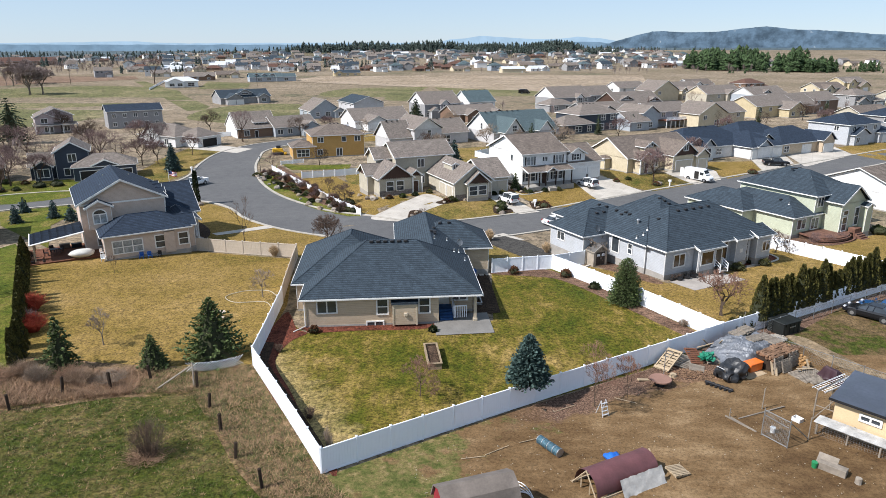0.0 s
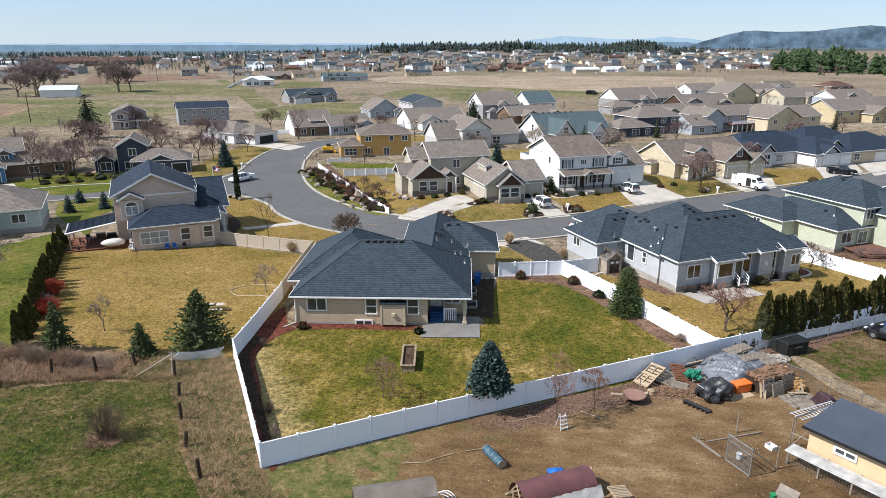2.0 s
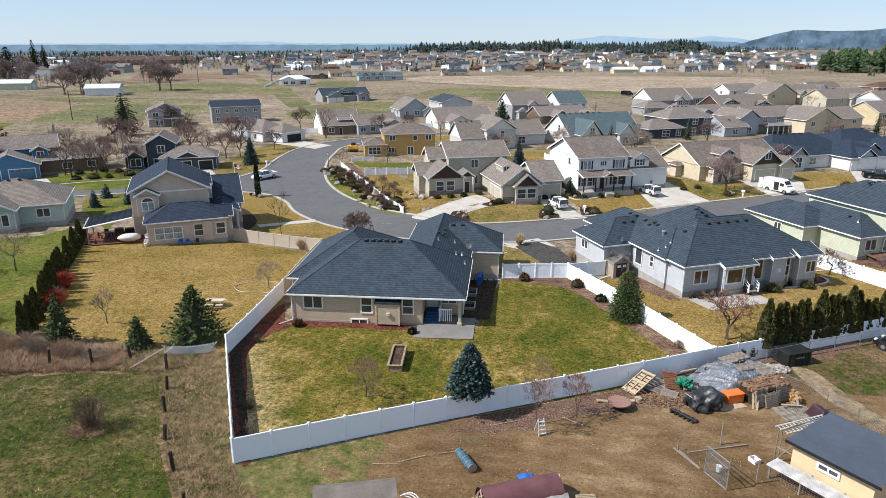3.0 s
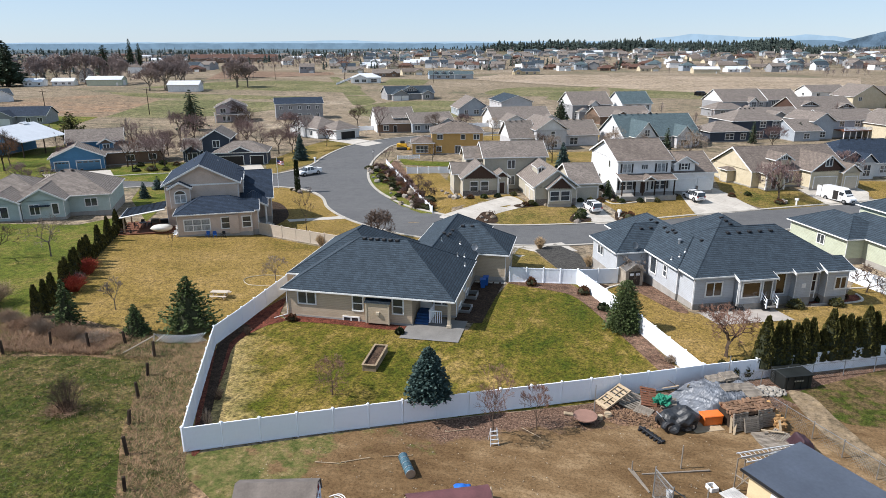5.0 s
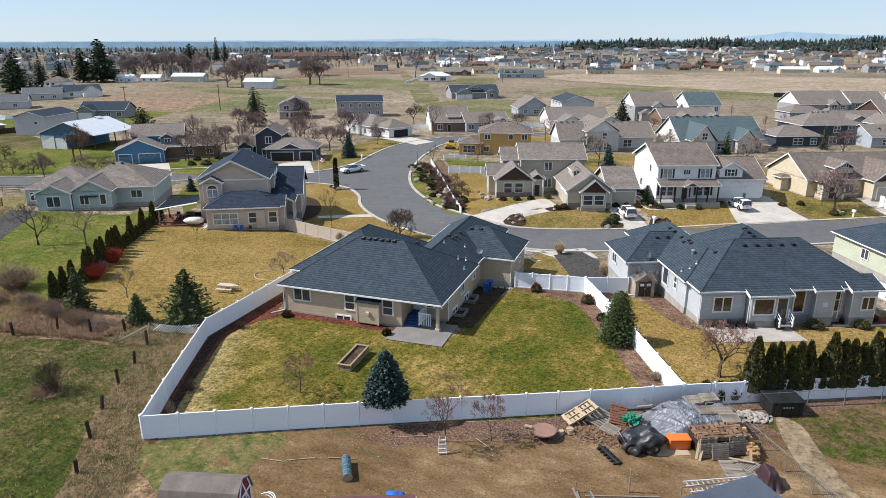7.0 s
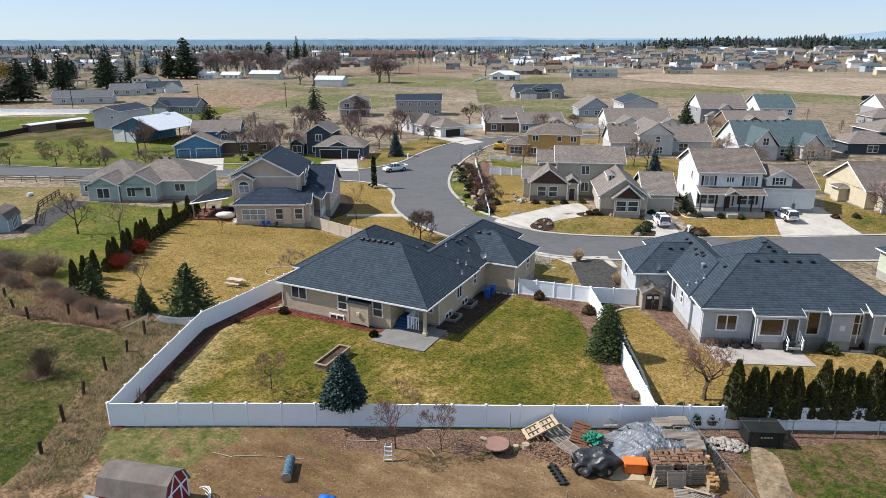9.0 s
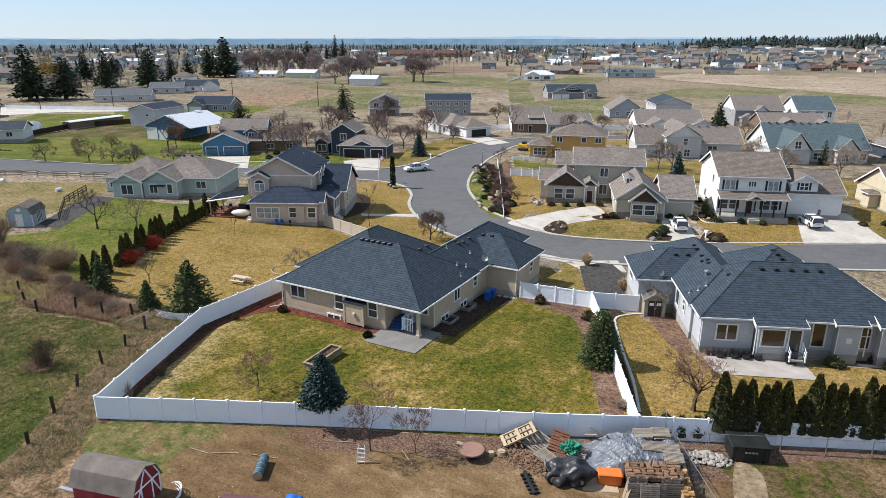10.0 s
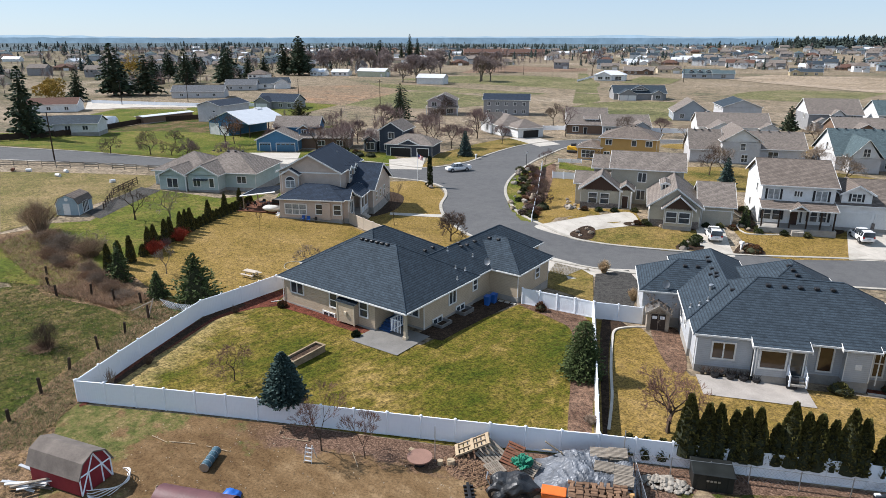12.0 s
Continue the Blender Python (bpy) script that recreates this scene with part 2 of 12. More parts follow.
CONCRETE = slabs("concrete", (0.48, 0.44, 0.385))
KERB = plain("kerb_concrete", (0.38, 0.35, 0.30), 0.85, 0, 0.8, 9, 0.2)
MULCH_RED = turf("red_mulch", [(0.3, (0.085, 0.028, 0.020)), (0.7, (0.215, 0.070, 0.044))], 0.5, 2.5, 8, 0.06)
MULCH_DARK = turf("dark_mulch", [(0.3, (0.030, 0.020, 0.014)), (0.7, (0.085, 0.055, 0.038))], 0.5, 2.5, 8, 0.06)
MULCH_TAN = turf("bark_mulch", [(0.36, (0.100, 0.058, 0.040)), (0.64, (0.240, 0.150, 0.105))], 0.5, 2.5, 8, 0.05)
PATH_EARTH = turf("path_earth", [(0.36, (0.165, 0.120, 0.072)), (0.64, (0.290, 0.220, 0.145))], 0.3, 1.2, 6, 0.03, None, 1.0, 0.5)
VINYL = plain("white_vinyl", (0.83, 0.86, 0.90), 0.42, 0, 0.6, 5, 0.02, 0.0004, 0.4, grit=0.08)
VINYL_TAN = plain("beige_vinyl", (0.52, 0.44, 0.35), 0.5, 0, 0.6, 5, 0.07, 0.002)
TRIM = plain("white_trim", (0.78, 0.77, 0.74), 0.5, 0, 0.8, 8, 0.06, 0.002)
TRIM_TAN = plain("tan_trim", (0.50, 0.42, 0.31), 0.6, 0, 0.8, 8, 0.08, 0.002)
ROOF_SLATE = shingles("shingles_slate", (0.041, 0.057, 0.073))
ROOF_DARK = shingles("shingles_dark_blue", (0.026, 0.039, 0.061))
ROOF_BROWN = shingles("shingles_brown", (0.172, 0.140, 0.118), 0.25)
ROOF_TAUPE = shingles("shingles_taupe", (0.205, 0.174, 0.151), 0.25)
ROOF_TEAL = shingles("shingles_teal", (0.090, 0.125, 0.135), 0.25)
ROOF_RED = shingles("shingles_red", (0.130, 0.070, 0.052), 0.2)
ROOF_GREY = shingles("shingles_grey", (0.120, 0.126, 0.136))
ROOF_PALE = plain("white_metal_roof", (0.72, 0.73, 0.74), 0.4, 0.3, 0.5, 6, 0.06)
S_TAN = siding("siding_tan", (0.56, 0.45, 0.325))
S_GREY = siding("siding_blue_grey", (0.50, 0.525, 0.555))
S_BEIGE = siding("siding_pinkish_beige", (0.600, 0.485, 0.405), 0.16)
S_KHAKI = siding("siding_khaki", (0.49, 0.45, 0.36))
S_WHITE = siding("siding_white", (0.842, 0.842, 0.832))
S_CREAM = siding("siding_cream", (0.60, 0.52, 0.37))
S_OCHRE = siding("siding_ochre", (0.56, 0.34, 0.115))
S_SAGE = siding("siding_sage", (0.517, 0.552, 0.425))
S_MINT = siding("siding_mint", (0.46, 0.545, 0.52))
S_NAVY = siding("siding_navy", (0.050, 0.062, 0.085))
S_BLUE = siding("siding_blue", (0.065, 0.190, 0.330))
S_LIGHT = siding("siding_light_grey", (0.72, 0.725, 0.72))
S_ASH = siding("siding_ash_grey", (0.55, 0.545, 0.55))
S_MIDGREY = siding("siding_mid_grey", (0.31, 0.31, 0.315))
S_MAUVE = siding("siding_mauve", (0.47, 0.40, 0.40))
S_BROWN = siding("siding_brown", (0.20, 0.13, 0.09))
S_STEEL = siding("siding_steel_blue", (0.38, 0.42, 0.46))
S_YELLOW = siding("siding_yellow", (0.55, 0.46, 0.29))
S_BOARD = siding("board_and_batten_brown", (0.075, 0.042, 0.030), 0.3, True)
STUCCO = plain("coop_board_tan", (0.62, 0.47, 0.28), 0.8, 0, 0.7, 10, 0.08)
FOUND = plain("foundation_concrete", (0.33, 0.31, 0.28), 0.9, 0, 1.2, 8, 0.15)
GLASS = plain("window_glass", (0.044, 0.052, 0.060), 0.07, 0, 0.7, 2, 0.4, 0.0005, 0.8)
CURTAIN = plain("curtained_window_glass", (0.27, 0.29, 0.30), 0.12, 0, 1.6, 3, 0.45, 0.0005, 0.7)
GLASS_WARM = plain("window_glass_blind", (0.060, 0.036, 0.022), 0.1, 0, 0.7, 2, 0.35, 0.0005, 0.7)
DULL = plain("dull_galvanised", (0.21, 0.21, 0.205), 0.65, 0.2, 1, 9, 0.2)
METAL = plain("vent_metal", (0.45, 0.46, 0.47), 0.4, 0.8, 1, 9, 0.1)
BLACK = plain("black_metal", (0.022, 0.022, 0.024), 0.5, 0.3, 1, 9, 0.2)
STONE = plain("cultured_stone", (0.20, 0.17, 0.15), 0.9, 0, 3.5, 12, 0.5, 0.03)
GDOOR_WHITE = plain("garage_door_white", (0.74, 0.73, 0.70), 0.5, 0, 0.7, 6, 0.05)
GDOOR_TAN = plain("garage_door_tan", (0.50, 0.45, 0.36), 0.55, 0, 0.7, 6, 0.05)
# flat near-black, also used where an opening's inside lies in shade
GDOOR_DARK = plain("garage_dark_inside", (0.020, 0.018, 0.016), 0.8, 0, 0.7, 6, 0.2)
GDOOR_BLUE = plain("garage_door_blue", (0.060, 0.170, 0.270), 0.5, 0, 0.7, 6, 0.06)
WOOD_GREY = plain("weathered_wood", (0.30, 0.255, 0.205), 0.85, 0, 2, 20, 0.25, 0.006, 0.2, 0.35)
WOOD_NEW = plain("pale_timber", (0.42, 0.325, 0.215), 0.8, 0, 2, 20, 0.18, 0.006, 0.2, 0.2)
WOOD_DARK = plain("dark_post_wood", (0.050, 0.034, 0.024), 0.9, 0, 2, 20, 0.3, 0.008, 0.2, 0.3)
WOOD_BED = plain("planter_boards", (0.30, 0.225, 0.145), 0.85, 0, 2, 20, 0.3, 0.006, 0.2, 0.2)
BRICK = plain("terrace_brick", (0.20, 0.105, 0.075), 0.9, 0, 2.5, 12, 0.35, 0.02, 0.2, 0.35)
WOOD_RED = plain("red_deck_wood", (0.20, 0.085, 0.050), 0.8, 0, 2, 20, 0.2, 0.006, 0.2, 0.2)
BARK = plain("bark", (0.082, 0.060, 0.045), 0.95, 0, 3, 22, 0.3, 0.02, 0.1)
BARK_PALE = plain("pale_bark", (0.20, 0.165, 0.13), 0.95, 0, 3, 22, 0.3, 0.02, 0.1)
SOIL = turf("soil", [(0.3, (0.055, 0.034, 0.024)), (0.7, (0.115, 0.075, 0.052))], 0.9, 3, 9, 0.04)


# ---- mesh helpers ----
def smooth(a, b, x):
    k = min(max((x - a) / (b - a), 0.0), 1.0)
    return k * k * (3 - 2 * k)


def gz(x, y):
    """Height of the land: it falls gently to the street and rises again behind it."""
    z = 0.55 - 0.55 * smooth(36, 56, y) - 1.9 * smooth(62, 108, y) + 0.6 * smooth(140, 180, y) + 1.5 * smooth(250, 600, y)
    z += 14 * smooth(700, 1600, y) * smooth(-900, -200, x)
    z += 0.5 * smooth(-20, -45, x) * (1 - smooth(85, 112, y))
    s = -0.497 * (x - 7) + 0.868 * (y - 108)
    return z + 1.3 * smooth(0, 15, s) * smooth(-22, -6, x) * (1 - 0.7 * smooth(140, 180, y))


def link(name, bm, material, flat=True):
    me = bpy.data.meshes.new(name)
    bm.to_mesh(me)
    bm.free()
    me.materials.append(material)
    if not flat:
        me.shade_smooth()
    return me


def part(name, bm, material, parent, label="", m=None, flat=True):
    """Links a bmesh (or a mesh) as one mesh object under a thing or a part."""
    ob = new(name, bm if isinstance(bm, bpy.types.Mesh) else link(name, bm, material, flat))
    ob.parent = parent
    if m is not None:
        ob.matrix_basis = m
    return tagged(ob, label)


def thing(name, m, label, category, group="", kind=""):
    ob = new(name)
    ob.empty_display_size = 0.3
    ob.matrix_basis = m
    return tagged(ob, label, category, group, kind)


def solo(name, bm, material, label, category, m=None, group="", kind="", flat=True):
    ob = new(name, bm if isinstance(bm, bpy.types.Mesh) else link(name, bm, material, flat))
    if m is not None:
        ob.matrix_basis = m
    return tagged(ob, label, category, group, kind)


def at(x, y, rz=0, dz=0.0):
    return pose(x, y, gz(x, y) + dz, 0, 0, rz)


def box(bm, x0, x1, y0, y1, z0, z1, m=None):
    vs = [bm.verts.new(Vector(c) if m is None else m @ Vector(c)) for c in ((x0, y0, z0), (x1, y0, z0), (x1, y1, z0), (x0, y1, z0), (x0, y0, z1), (x1, y0, z1), (x1, y1, z1), (x0, y1, z1))]
    for f in ((0, 3, 2, 1), (4, 5, 6, 7), (0, 1, 5, 4), (1, 2, 6, 5), (2, 3, 7, 6), (3, 0, 4, 7)):
        bm.faces.new([vs[i] for i in f])
    return bm


def cube(x0, x1, y0, y1, z0, z1, bevel=0.0):
    bm = box(bmesh.new(), x0, x1, y0, y1, z0, z1)
    if bevel:
        bmesh.ops.bevel(bm, geom=bm.edges[:], offset=bevel, segments=1, affect="EDGES")
    return bm


def prism(bm, pts, z0, z1):
    """An upright prism over a plan outline (counter-clockwise)."""
    lo = [bm.verts.new((x, y, z0)) for x, y in pts]
    hi = [bm.verts.new((x, y, z1)) for x, y in pts]
    n = len(pts)
    bm.faces.new(hi)
    bm.faces.new(lo[::-1])
    for i in range(n):
        j = (i + 1) % n
        bm.faces.new((lo[i], lo[j], hi[j], hi[i]))
    return bm


def tube(bm, p, q, r0, r1=None, n=6, caps=True):
    p, q = Vector(p), Vector(q)
    r1 = r0 if r1 is None else r1
    t = (q - p).to_track_quat("Z", "Y")
    ring = lambda c, r: [bm.verts.new(c + t @ Vector((r * math.cos(2 * math.pi * i / n), r * math.sin(2 * math.pi * i / n), 0))) for i in range(n)]
    a, b = ring(p, r0), ring(q, max(r1, 0.001))
    for i in range(n):
        bm.faces.new((a[i], a[(i + 1) % n], b[(i + 1) % n], b[i]))
    if caps:
        bm.faces.new(a[::-1])
        bm.faces.new(b)
    return bm


def blob(bm, c, r, seed=0, rough=0.25, flat_z=1.0, sub=1):
    """An uneven stone or clump."""
    res = bmesh.ops.create_icosphere(bm, subdivisions=sub, radius=1.0)
    for v in res["verts"]:
        k = 1 + rough * noise.noise(v.co * 1.7 + Vector((seed * 3.1, seed * 1.7, seed)))
        v.co = Vector(c) + Vector((v.co.x * r * k, v.co.y * r * k, v.co.z * r * k * flat_z))
    return bm


def drape(pts, lift=0.03, step=4.0):
    """A sheet that lies on the land within a plan outline."""
    bm = bmesh.new()
    bm.faces.new([bm.verts.new((x, y, 0)) for x, y in pts])
    for k in (0, 1):
        lo, hi = min(p[k] for p in pts), max(p[k] for p in pts)
        c = math.floor(lo / step) * step + step
        while c < hi:
            no, co = [0, 0, 0], [0, 0, 0]
            no[k], co[k] = 1, c
            bmesh.ops.bisect_plane(bm, geom=bm.verts[:] + bm.edges[:] + bm.faces[:], plane_co=co, plane_no=no)
            c += step
    bmesh.ops.triangulate(bm, faces=bm.faces[:])
    for v in bm.verts:
        v.co.z = gz(v.co.x, v.co.y) + lift
    for f in bm.faces:
        if f.normal.z < 0:
            f.normal_flip()
    return bm


def curve_pts(pts, n=6, closed=False):
    """Catmull-Rom through plan points."""
    out, m = [], len(pts)
    for i in range(m if closed else m - 1):
        p = [Vector((*(pts[(i + k) % m] if closed else pts[min(max(i + k, 0), m - 1)]), 0)) for k in (-1, 0, 1, 2)]
        for j in range(n):
            t = j / n
            v = 0.5 * ((2 * p[1]) + (p[2] - p[0]) * t + (2 * p[0] - 5 * p[1] + 4 * p[2] - p[3]) * t * t + (3 * p[1] - p[0] - 3 * p[2] + p[3]) * t ** 3)
            out.append((v.x, v.y))
    if not closed:
        out.append(tuple(pts[-1]))
    return out


def pipe(pts, r, n=5):
    """One round pipe swept along points in space."""
    bm, rings = bmesh.new(), []
    pts = [Vector(p) for p in pts]
    for i, p in enumerate(pts):
        d = (pts[min(i + 1, len(pts) - 1)] - pts[max(i - 1, 0)]).normalized()
        a = d.cross(Vector((0, 0, 1))).normalized()
        b = a.cross(d)
        rings.append([bm.verts.new(p + a * (r * math.cos(6.283 * k / n)) + b * (r * math.sin(6.283 * k / n))) for k in range(n)])
    for x, y in zip(rings, rings[1:]):
        for k in range(n):
            bm.faces.new((x[k], x[(k + 1) % n], y[(k + 1) % n], y[k]))
    bmesh.ops.recalc_face_normals(bm, faces=bm.faces[:])
    return bm


def ribbon(pts, width, z0, z1, side=0.0):
    """A strip that follows a plan line on the land; side moves it to its left."""
    bm = bmesh.new()
    rows = []
    for i, p in enumerate(pts):
        a, b = Vector(pts[max(i - 1, 0)]), Vector(pts[min(i + 1, len(pts) - 1)])
        d = (b - a).normalized()
        nrm = Vector((-d.y, d.x))
        row = []
        for off, z in ((side - width / 2, z0), (side - width / 2, z1), (side + width / 2, z1), (side + width / 2, z0)):
            q = Vector(p) + nrm * off
            row.append(bm.verts.new((q.x, q.y, gz(q.x, q.y) + z)))
        rows.append(row)
    for a, b in zip(rows, rows[1:]):
        for k in range(3):
            bm.faces.new((a[k], a[k + 1], b[k + 1], b[k]))
    bmesh.ops.recalc_face_normals(bm, faces=bm.faces[:])
    return bm

# ---- land, street and kerbs ----
def span(lo, hi, step):
    return [lo + step * i for i in range(int(round((hi - lo) / step)) + 1)]


far = [220, 300, 420, 600, 850, 1200, 1700, 2400, 3300, 4300]
xs = [-v for v in reversed(far)] + span(-160, 130, 2.5) + [v for v in far if v > 150]
ys = [-1200, -500, -200, -90] + span(-40, 220, 2.5) + [240, 260, 280] + far[1:]
verts = [(x, y, gz(x, y)) for y in ys for x in xs]
nx = len(xs)
faces = [(j * nx + i, j * nx + i + 1, (j + 1) * nx + i + 1, (j + 1) * nx + i) for j in range(len(ys) - 1) for i in range(nx - 1)]
me = bpy.data.meshes.new("ground")
me.from_pydata(verts, [], faces)
me.materials.append(FIELD)
tagged(new("ground", me), "dry tan grass fields that reach the horizon", "ground", kind="structure")


def area(name, label, material, lift, pts, round_off=False, step=4.0):
    pts = curve_pts(pts, 5, True) if round_off else pts
    return solo(name, drape(pts, lift, step), material, label, name.replace("_", " "), kind="structure")


inner = curve_pts([(-4, 222), (-28, 206), (-42, 194), (-48.5, 180), (-47.5, 168), (-45, 155), (-39.5, 139), (-32.5, 126), (-24, 116), (-15, 108.4), (-6, 104.6), (0, 105), (8, 108.2), (17, 112.9), (29, 121), (41, 128.7), (54, 137), (80, 153.5), (110, 172), (160, 203)], 5)
south = curve_pts([(160, 192), (110, 161), (80, 142), (55.3, 124.8), (41.6, 115.3), (27, 106.6), (15, 98.8), (6, 94.2), (-4, 92.6), (-12, 93.6), (-19, 96.3), (-27, 101.5), (-33.5, 108), (-38, 114.8), (-43.5, 119.8), (-50, 121.4), (-57, 120), (-68, 118), (-79, 113), (-90, 104), (-101, 91), (-116, 79), (-133.5, 66), (-200, 25), (-420, -80)], 5)
north = curve_pts([(-420, -64), (-207, 40), (-153, 74), (-135, 86.5), (-112, 99), (-101, 110), (-92, 121), (-82, 127.5), (-70, 130.5), (-62, 131.5), (-58.5, 135), (-57, 145), (-59.5, 160), (-60, 175), (-56.5, 188), (-48, 199), (-32, 212), (-8, 228)], 5)
road_outline = inner + south + north
tagged(solo("road", drape(road_outline, 0.035, 6.0), ASPHALT, "grey asphalt residential street with a curve and a side street", "road"), kind="structure")
for line, s in ((inner, 0.25), (south, 0.25), (north, 0.25)):
    solo("kerb", ribbon(line, 0.55, -0.05, 0.15, s), KERB, "pale concrete kerb along the street", "kerb", kind="structure")

# ground cover near the camera
area("pasture", "mown green and straw pasture left of the wooden posts", PASTURE, 0.03, [(-200, -60), (4, -60), (1, 8), (-2.2, 20), (-8.2, 30.5), (-13.2, 36.5), (-16.4, 41.5), (-19.4, 46), (-25, 45.5), (-32, 42.5), (-60, 43), (-200, 60)], step=6)
area("weeds", "tall dry weeds beside the white fence", WEEDS, 0.045, [(-2.6, 18), (6, 27), (-6, 33), (-8, 36), (-16, 50.5), (-24, 50), (-42, 52), (-62, 55), (-62, 42), (-32, 41.5), (-25, 44.5), (-19.2, 45), (-16.2, 40.5), (-13, 35.5), (-8, 29.5)])
area("dirt_yard", "bare brown earth yard with thin grass", DIRT, 0.035, [(-2, 16), (4, -60), (140, -60), (120, 60), (62, 60), (50, 68.6), (41, 63.6), (25.5, 55), (16.8, 49.2), (6, 43), (-7.4, 34.6)], step=6)
area("lawn", "fenced back lawn, green with straw-yellow patches", LAWN_YARD, 0.03, [(-7.5, 35.2), (6, 43.2), (16.9, 49.4), (25.4, 55.2), (13.5, 77), (5.9, 75.2), (5, 60), (-13, 57), (-16, 61), (-15.9, 50.2)], step=3)
area("lawn", "large dry straw-yellow back lawn", LAWN_DRY, 0.035, [(-16.2, 50.5), (-16.3, 64), (-19.3, 82), (-33, 85), (-46, 82), (-56, 86), (-44, 58), (-37, 51.5), (-24, 49.5)])
area("lawn", "dry front lawn by the kerb", LAWN_DRY, 0.05, [(-19.5, 83), (-15, 83), (-11, 87.5), (-8, 88.5), (-8, 91.8), (-18, 94.8), (-27, 100), (-33, 96), (-34, 86)])
area("lawn", "dry back lawn behind the tall evergreen hedge", LAWN_DRY, 0.035, [(25.8, 55.4), (41, 63.8), (50, 68.8), (66, 78), (57, 92), (46, 92), (41, 79), (26, 71), (18.5, 78), (14, 77)])
area("lawn", "patchy green and brown grass behind the wire fence", LAWN_PATCHY, 0.05, [(31, 55), (41, 63), (60, 68), (70, 60), (56, 44), (44, 46)])
area("dirt_path", "worn pale earth path along the wire fence", PATH_EARTH, 0.065, [(32.0, 56.2), (33.6, 55.8), (34.6, 52.6), (36.2, 48.2), (38.8, 44), (42, 39), (39.8, 38), (36.4, 43.4), (34.0, 48), (32.6, 52.2)], True)
area("mulch_bed", "dark and red bark mulch along the white fence", MULCH_RED, 0.055, [(-7.4, 35.6), (-6.9, 36.5), (-9.0, 39.6), (-11.8, 45.6), (-14.3, 50.9), (-14.0, 55), (-12.8, 57), (-14, 58), (-16.0, 62), (-15.7, 50.3)], True, 2)
area("mulch_bed", "narrow black strip along the foot of the white fence", MULCH_DARK, 0.065, [(-7.2, 35.7), (-7.9, 38.0), (-10.4, 42.6), (-12.9, 47.0), (-14.9, 50.8), (-15.4, 55.0), (-16.2, 55.0), (-15.75, 50.2)], False, 2)
area("garden_bed", "dark mulch strip along the neighbours' side of the fence", MULCH_DARK, 0.055, [(25.7, 55.9), (24.6, 58.6), (22.6, 62.8), (20.2, 67.4), (17.7, 72.6), (16.6, 75.6), (17.4, 77.4), (14.6, 77.0)], True, 2)
area("mulch_bed", "red bark mulch bed at the foot of the house wall", MULCH_RED, 0.05, [(-13.2, 57.8), (-12, 57.1), (-8, 57.6), (-4, 57.7), (-1.2, 58.2), (-0.9, 59.2), (-13, 58.4)], True, 2)
area("mulch_bed", "pale bark mulch along the side fence", MULCH_TAN, 0.05, [(13.2, 76.4), (24.9, 55.5), (23.6, 54.8), (18.7, 63.6), (14.0, 72), (11.0, 73.7), (7.2, 74.4), (6, 75.2)], True, 2)
area("mulch_bed", "dark mulch strip along the shaded house wall", MULCH_DARK, 0.05, [(3.2, 61.3), (5.9, 62), (5.4, 74.8), (1.9, 74.4)], False, 2)
area("patio", "grey concrete patio slab behind the house", PATIO_GREY, 0.10, [(-0.6, 56.4), (4.9, 57.0), (4.5, 61.9), (-1.0, 61.4)])
area("patio", "worn pale concrete patio behind the grey house", PATIO_PALE, 0.08, [(26.2, 71.5), (33.8, 75.5), (35.4, 72.3), (28, 68.4)])
area("gravel_bed", "reddish gravel bed at the grey wall", MULCH_TAN, 0.06, [(25.3, 71.9), (23.9, 71.3), (19.6, 77.6), (19.6, 79.4), (21.4, 80)], True, 2)
area("driveway", "curved pale concrete driveway beside the lawn", CONCRETE, 0.07, [(-11.9, 105.3), (-9.5, 110.4), (-6.0, 116.1), (-3.1, 120.7), (0.9, 115.8), (-0.4, 113.8), (-3.0, 110.4), (-4.5, 107.3), (-4.7, 104.6)], True, 4)
area("driveway", "pale concrete driveway with a parked car", CONCRETE, 0.07, [(7.5, 121.6), (10.9, 124.3), (17.0, 111.9), (13.2, 110.2)], False, 4)
area("lawn", "dry tan and green front lawn along the kerb", LAWN_MID, 0.05, [(-5.1, 110.6), (0.2, 117.2), (7.8, 121.2), (12.3, 112.8), (10.0, 109.1), (3.4, 106.6), (-2.6, 105.7)], True, 4)
area("lawn", "dry tan front lawn below a porch", LAWN_DRY, 0.05, [(12.1, 124.0), (14.1, 128.4), (21.1, 130.4), (27.0, 132.0), (31.9, 122.8), (23.2, 115.7), (19.1, 114.7)], False, 4)
area("driveway", "wide pale concrete driveway of a white house", CONCRETE, 0.07, [(25.8, 137.0), (33.4, 139.6), (40.2, 128.1), (29.3, 120.8)], False, 4)
area("lawn", "green and tan lawn beside a cream house", LAWN_MID, 0.05, [(34.0, 158.9), (35.3, 146.5), (41.4, 141.8), (48.6, 143.2), (52.8, 135.8), (41.8, 128.7), (34.4, 134.6)], False, 4)
area("driveway", "pale concrete driveway of a cream house", CONCRETE, 0.07, [(48.9, 144.0), (59.4, 151.5), (61.9, 147.3), (60.3, 140.4), (52.8, 135.4)], False, 4)
area("lawn", "dry lawn in front of a dark-roofed house", LAWN_DRY, 0.05, [(61.5, 155.8), (75.0, 158.7), (73.5, 150.3), (62.2, 140.9), (60.5, 148.8)], False, 4)
area("driveway", "concrete driveway of a pale house", CONCRETE, 0.07, [(75.6, 160.1), (87.9, 169.5), (85.1, 158.2), (73.5, 149.3)], False, 4)
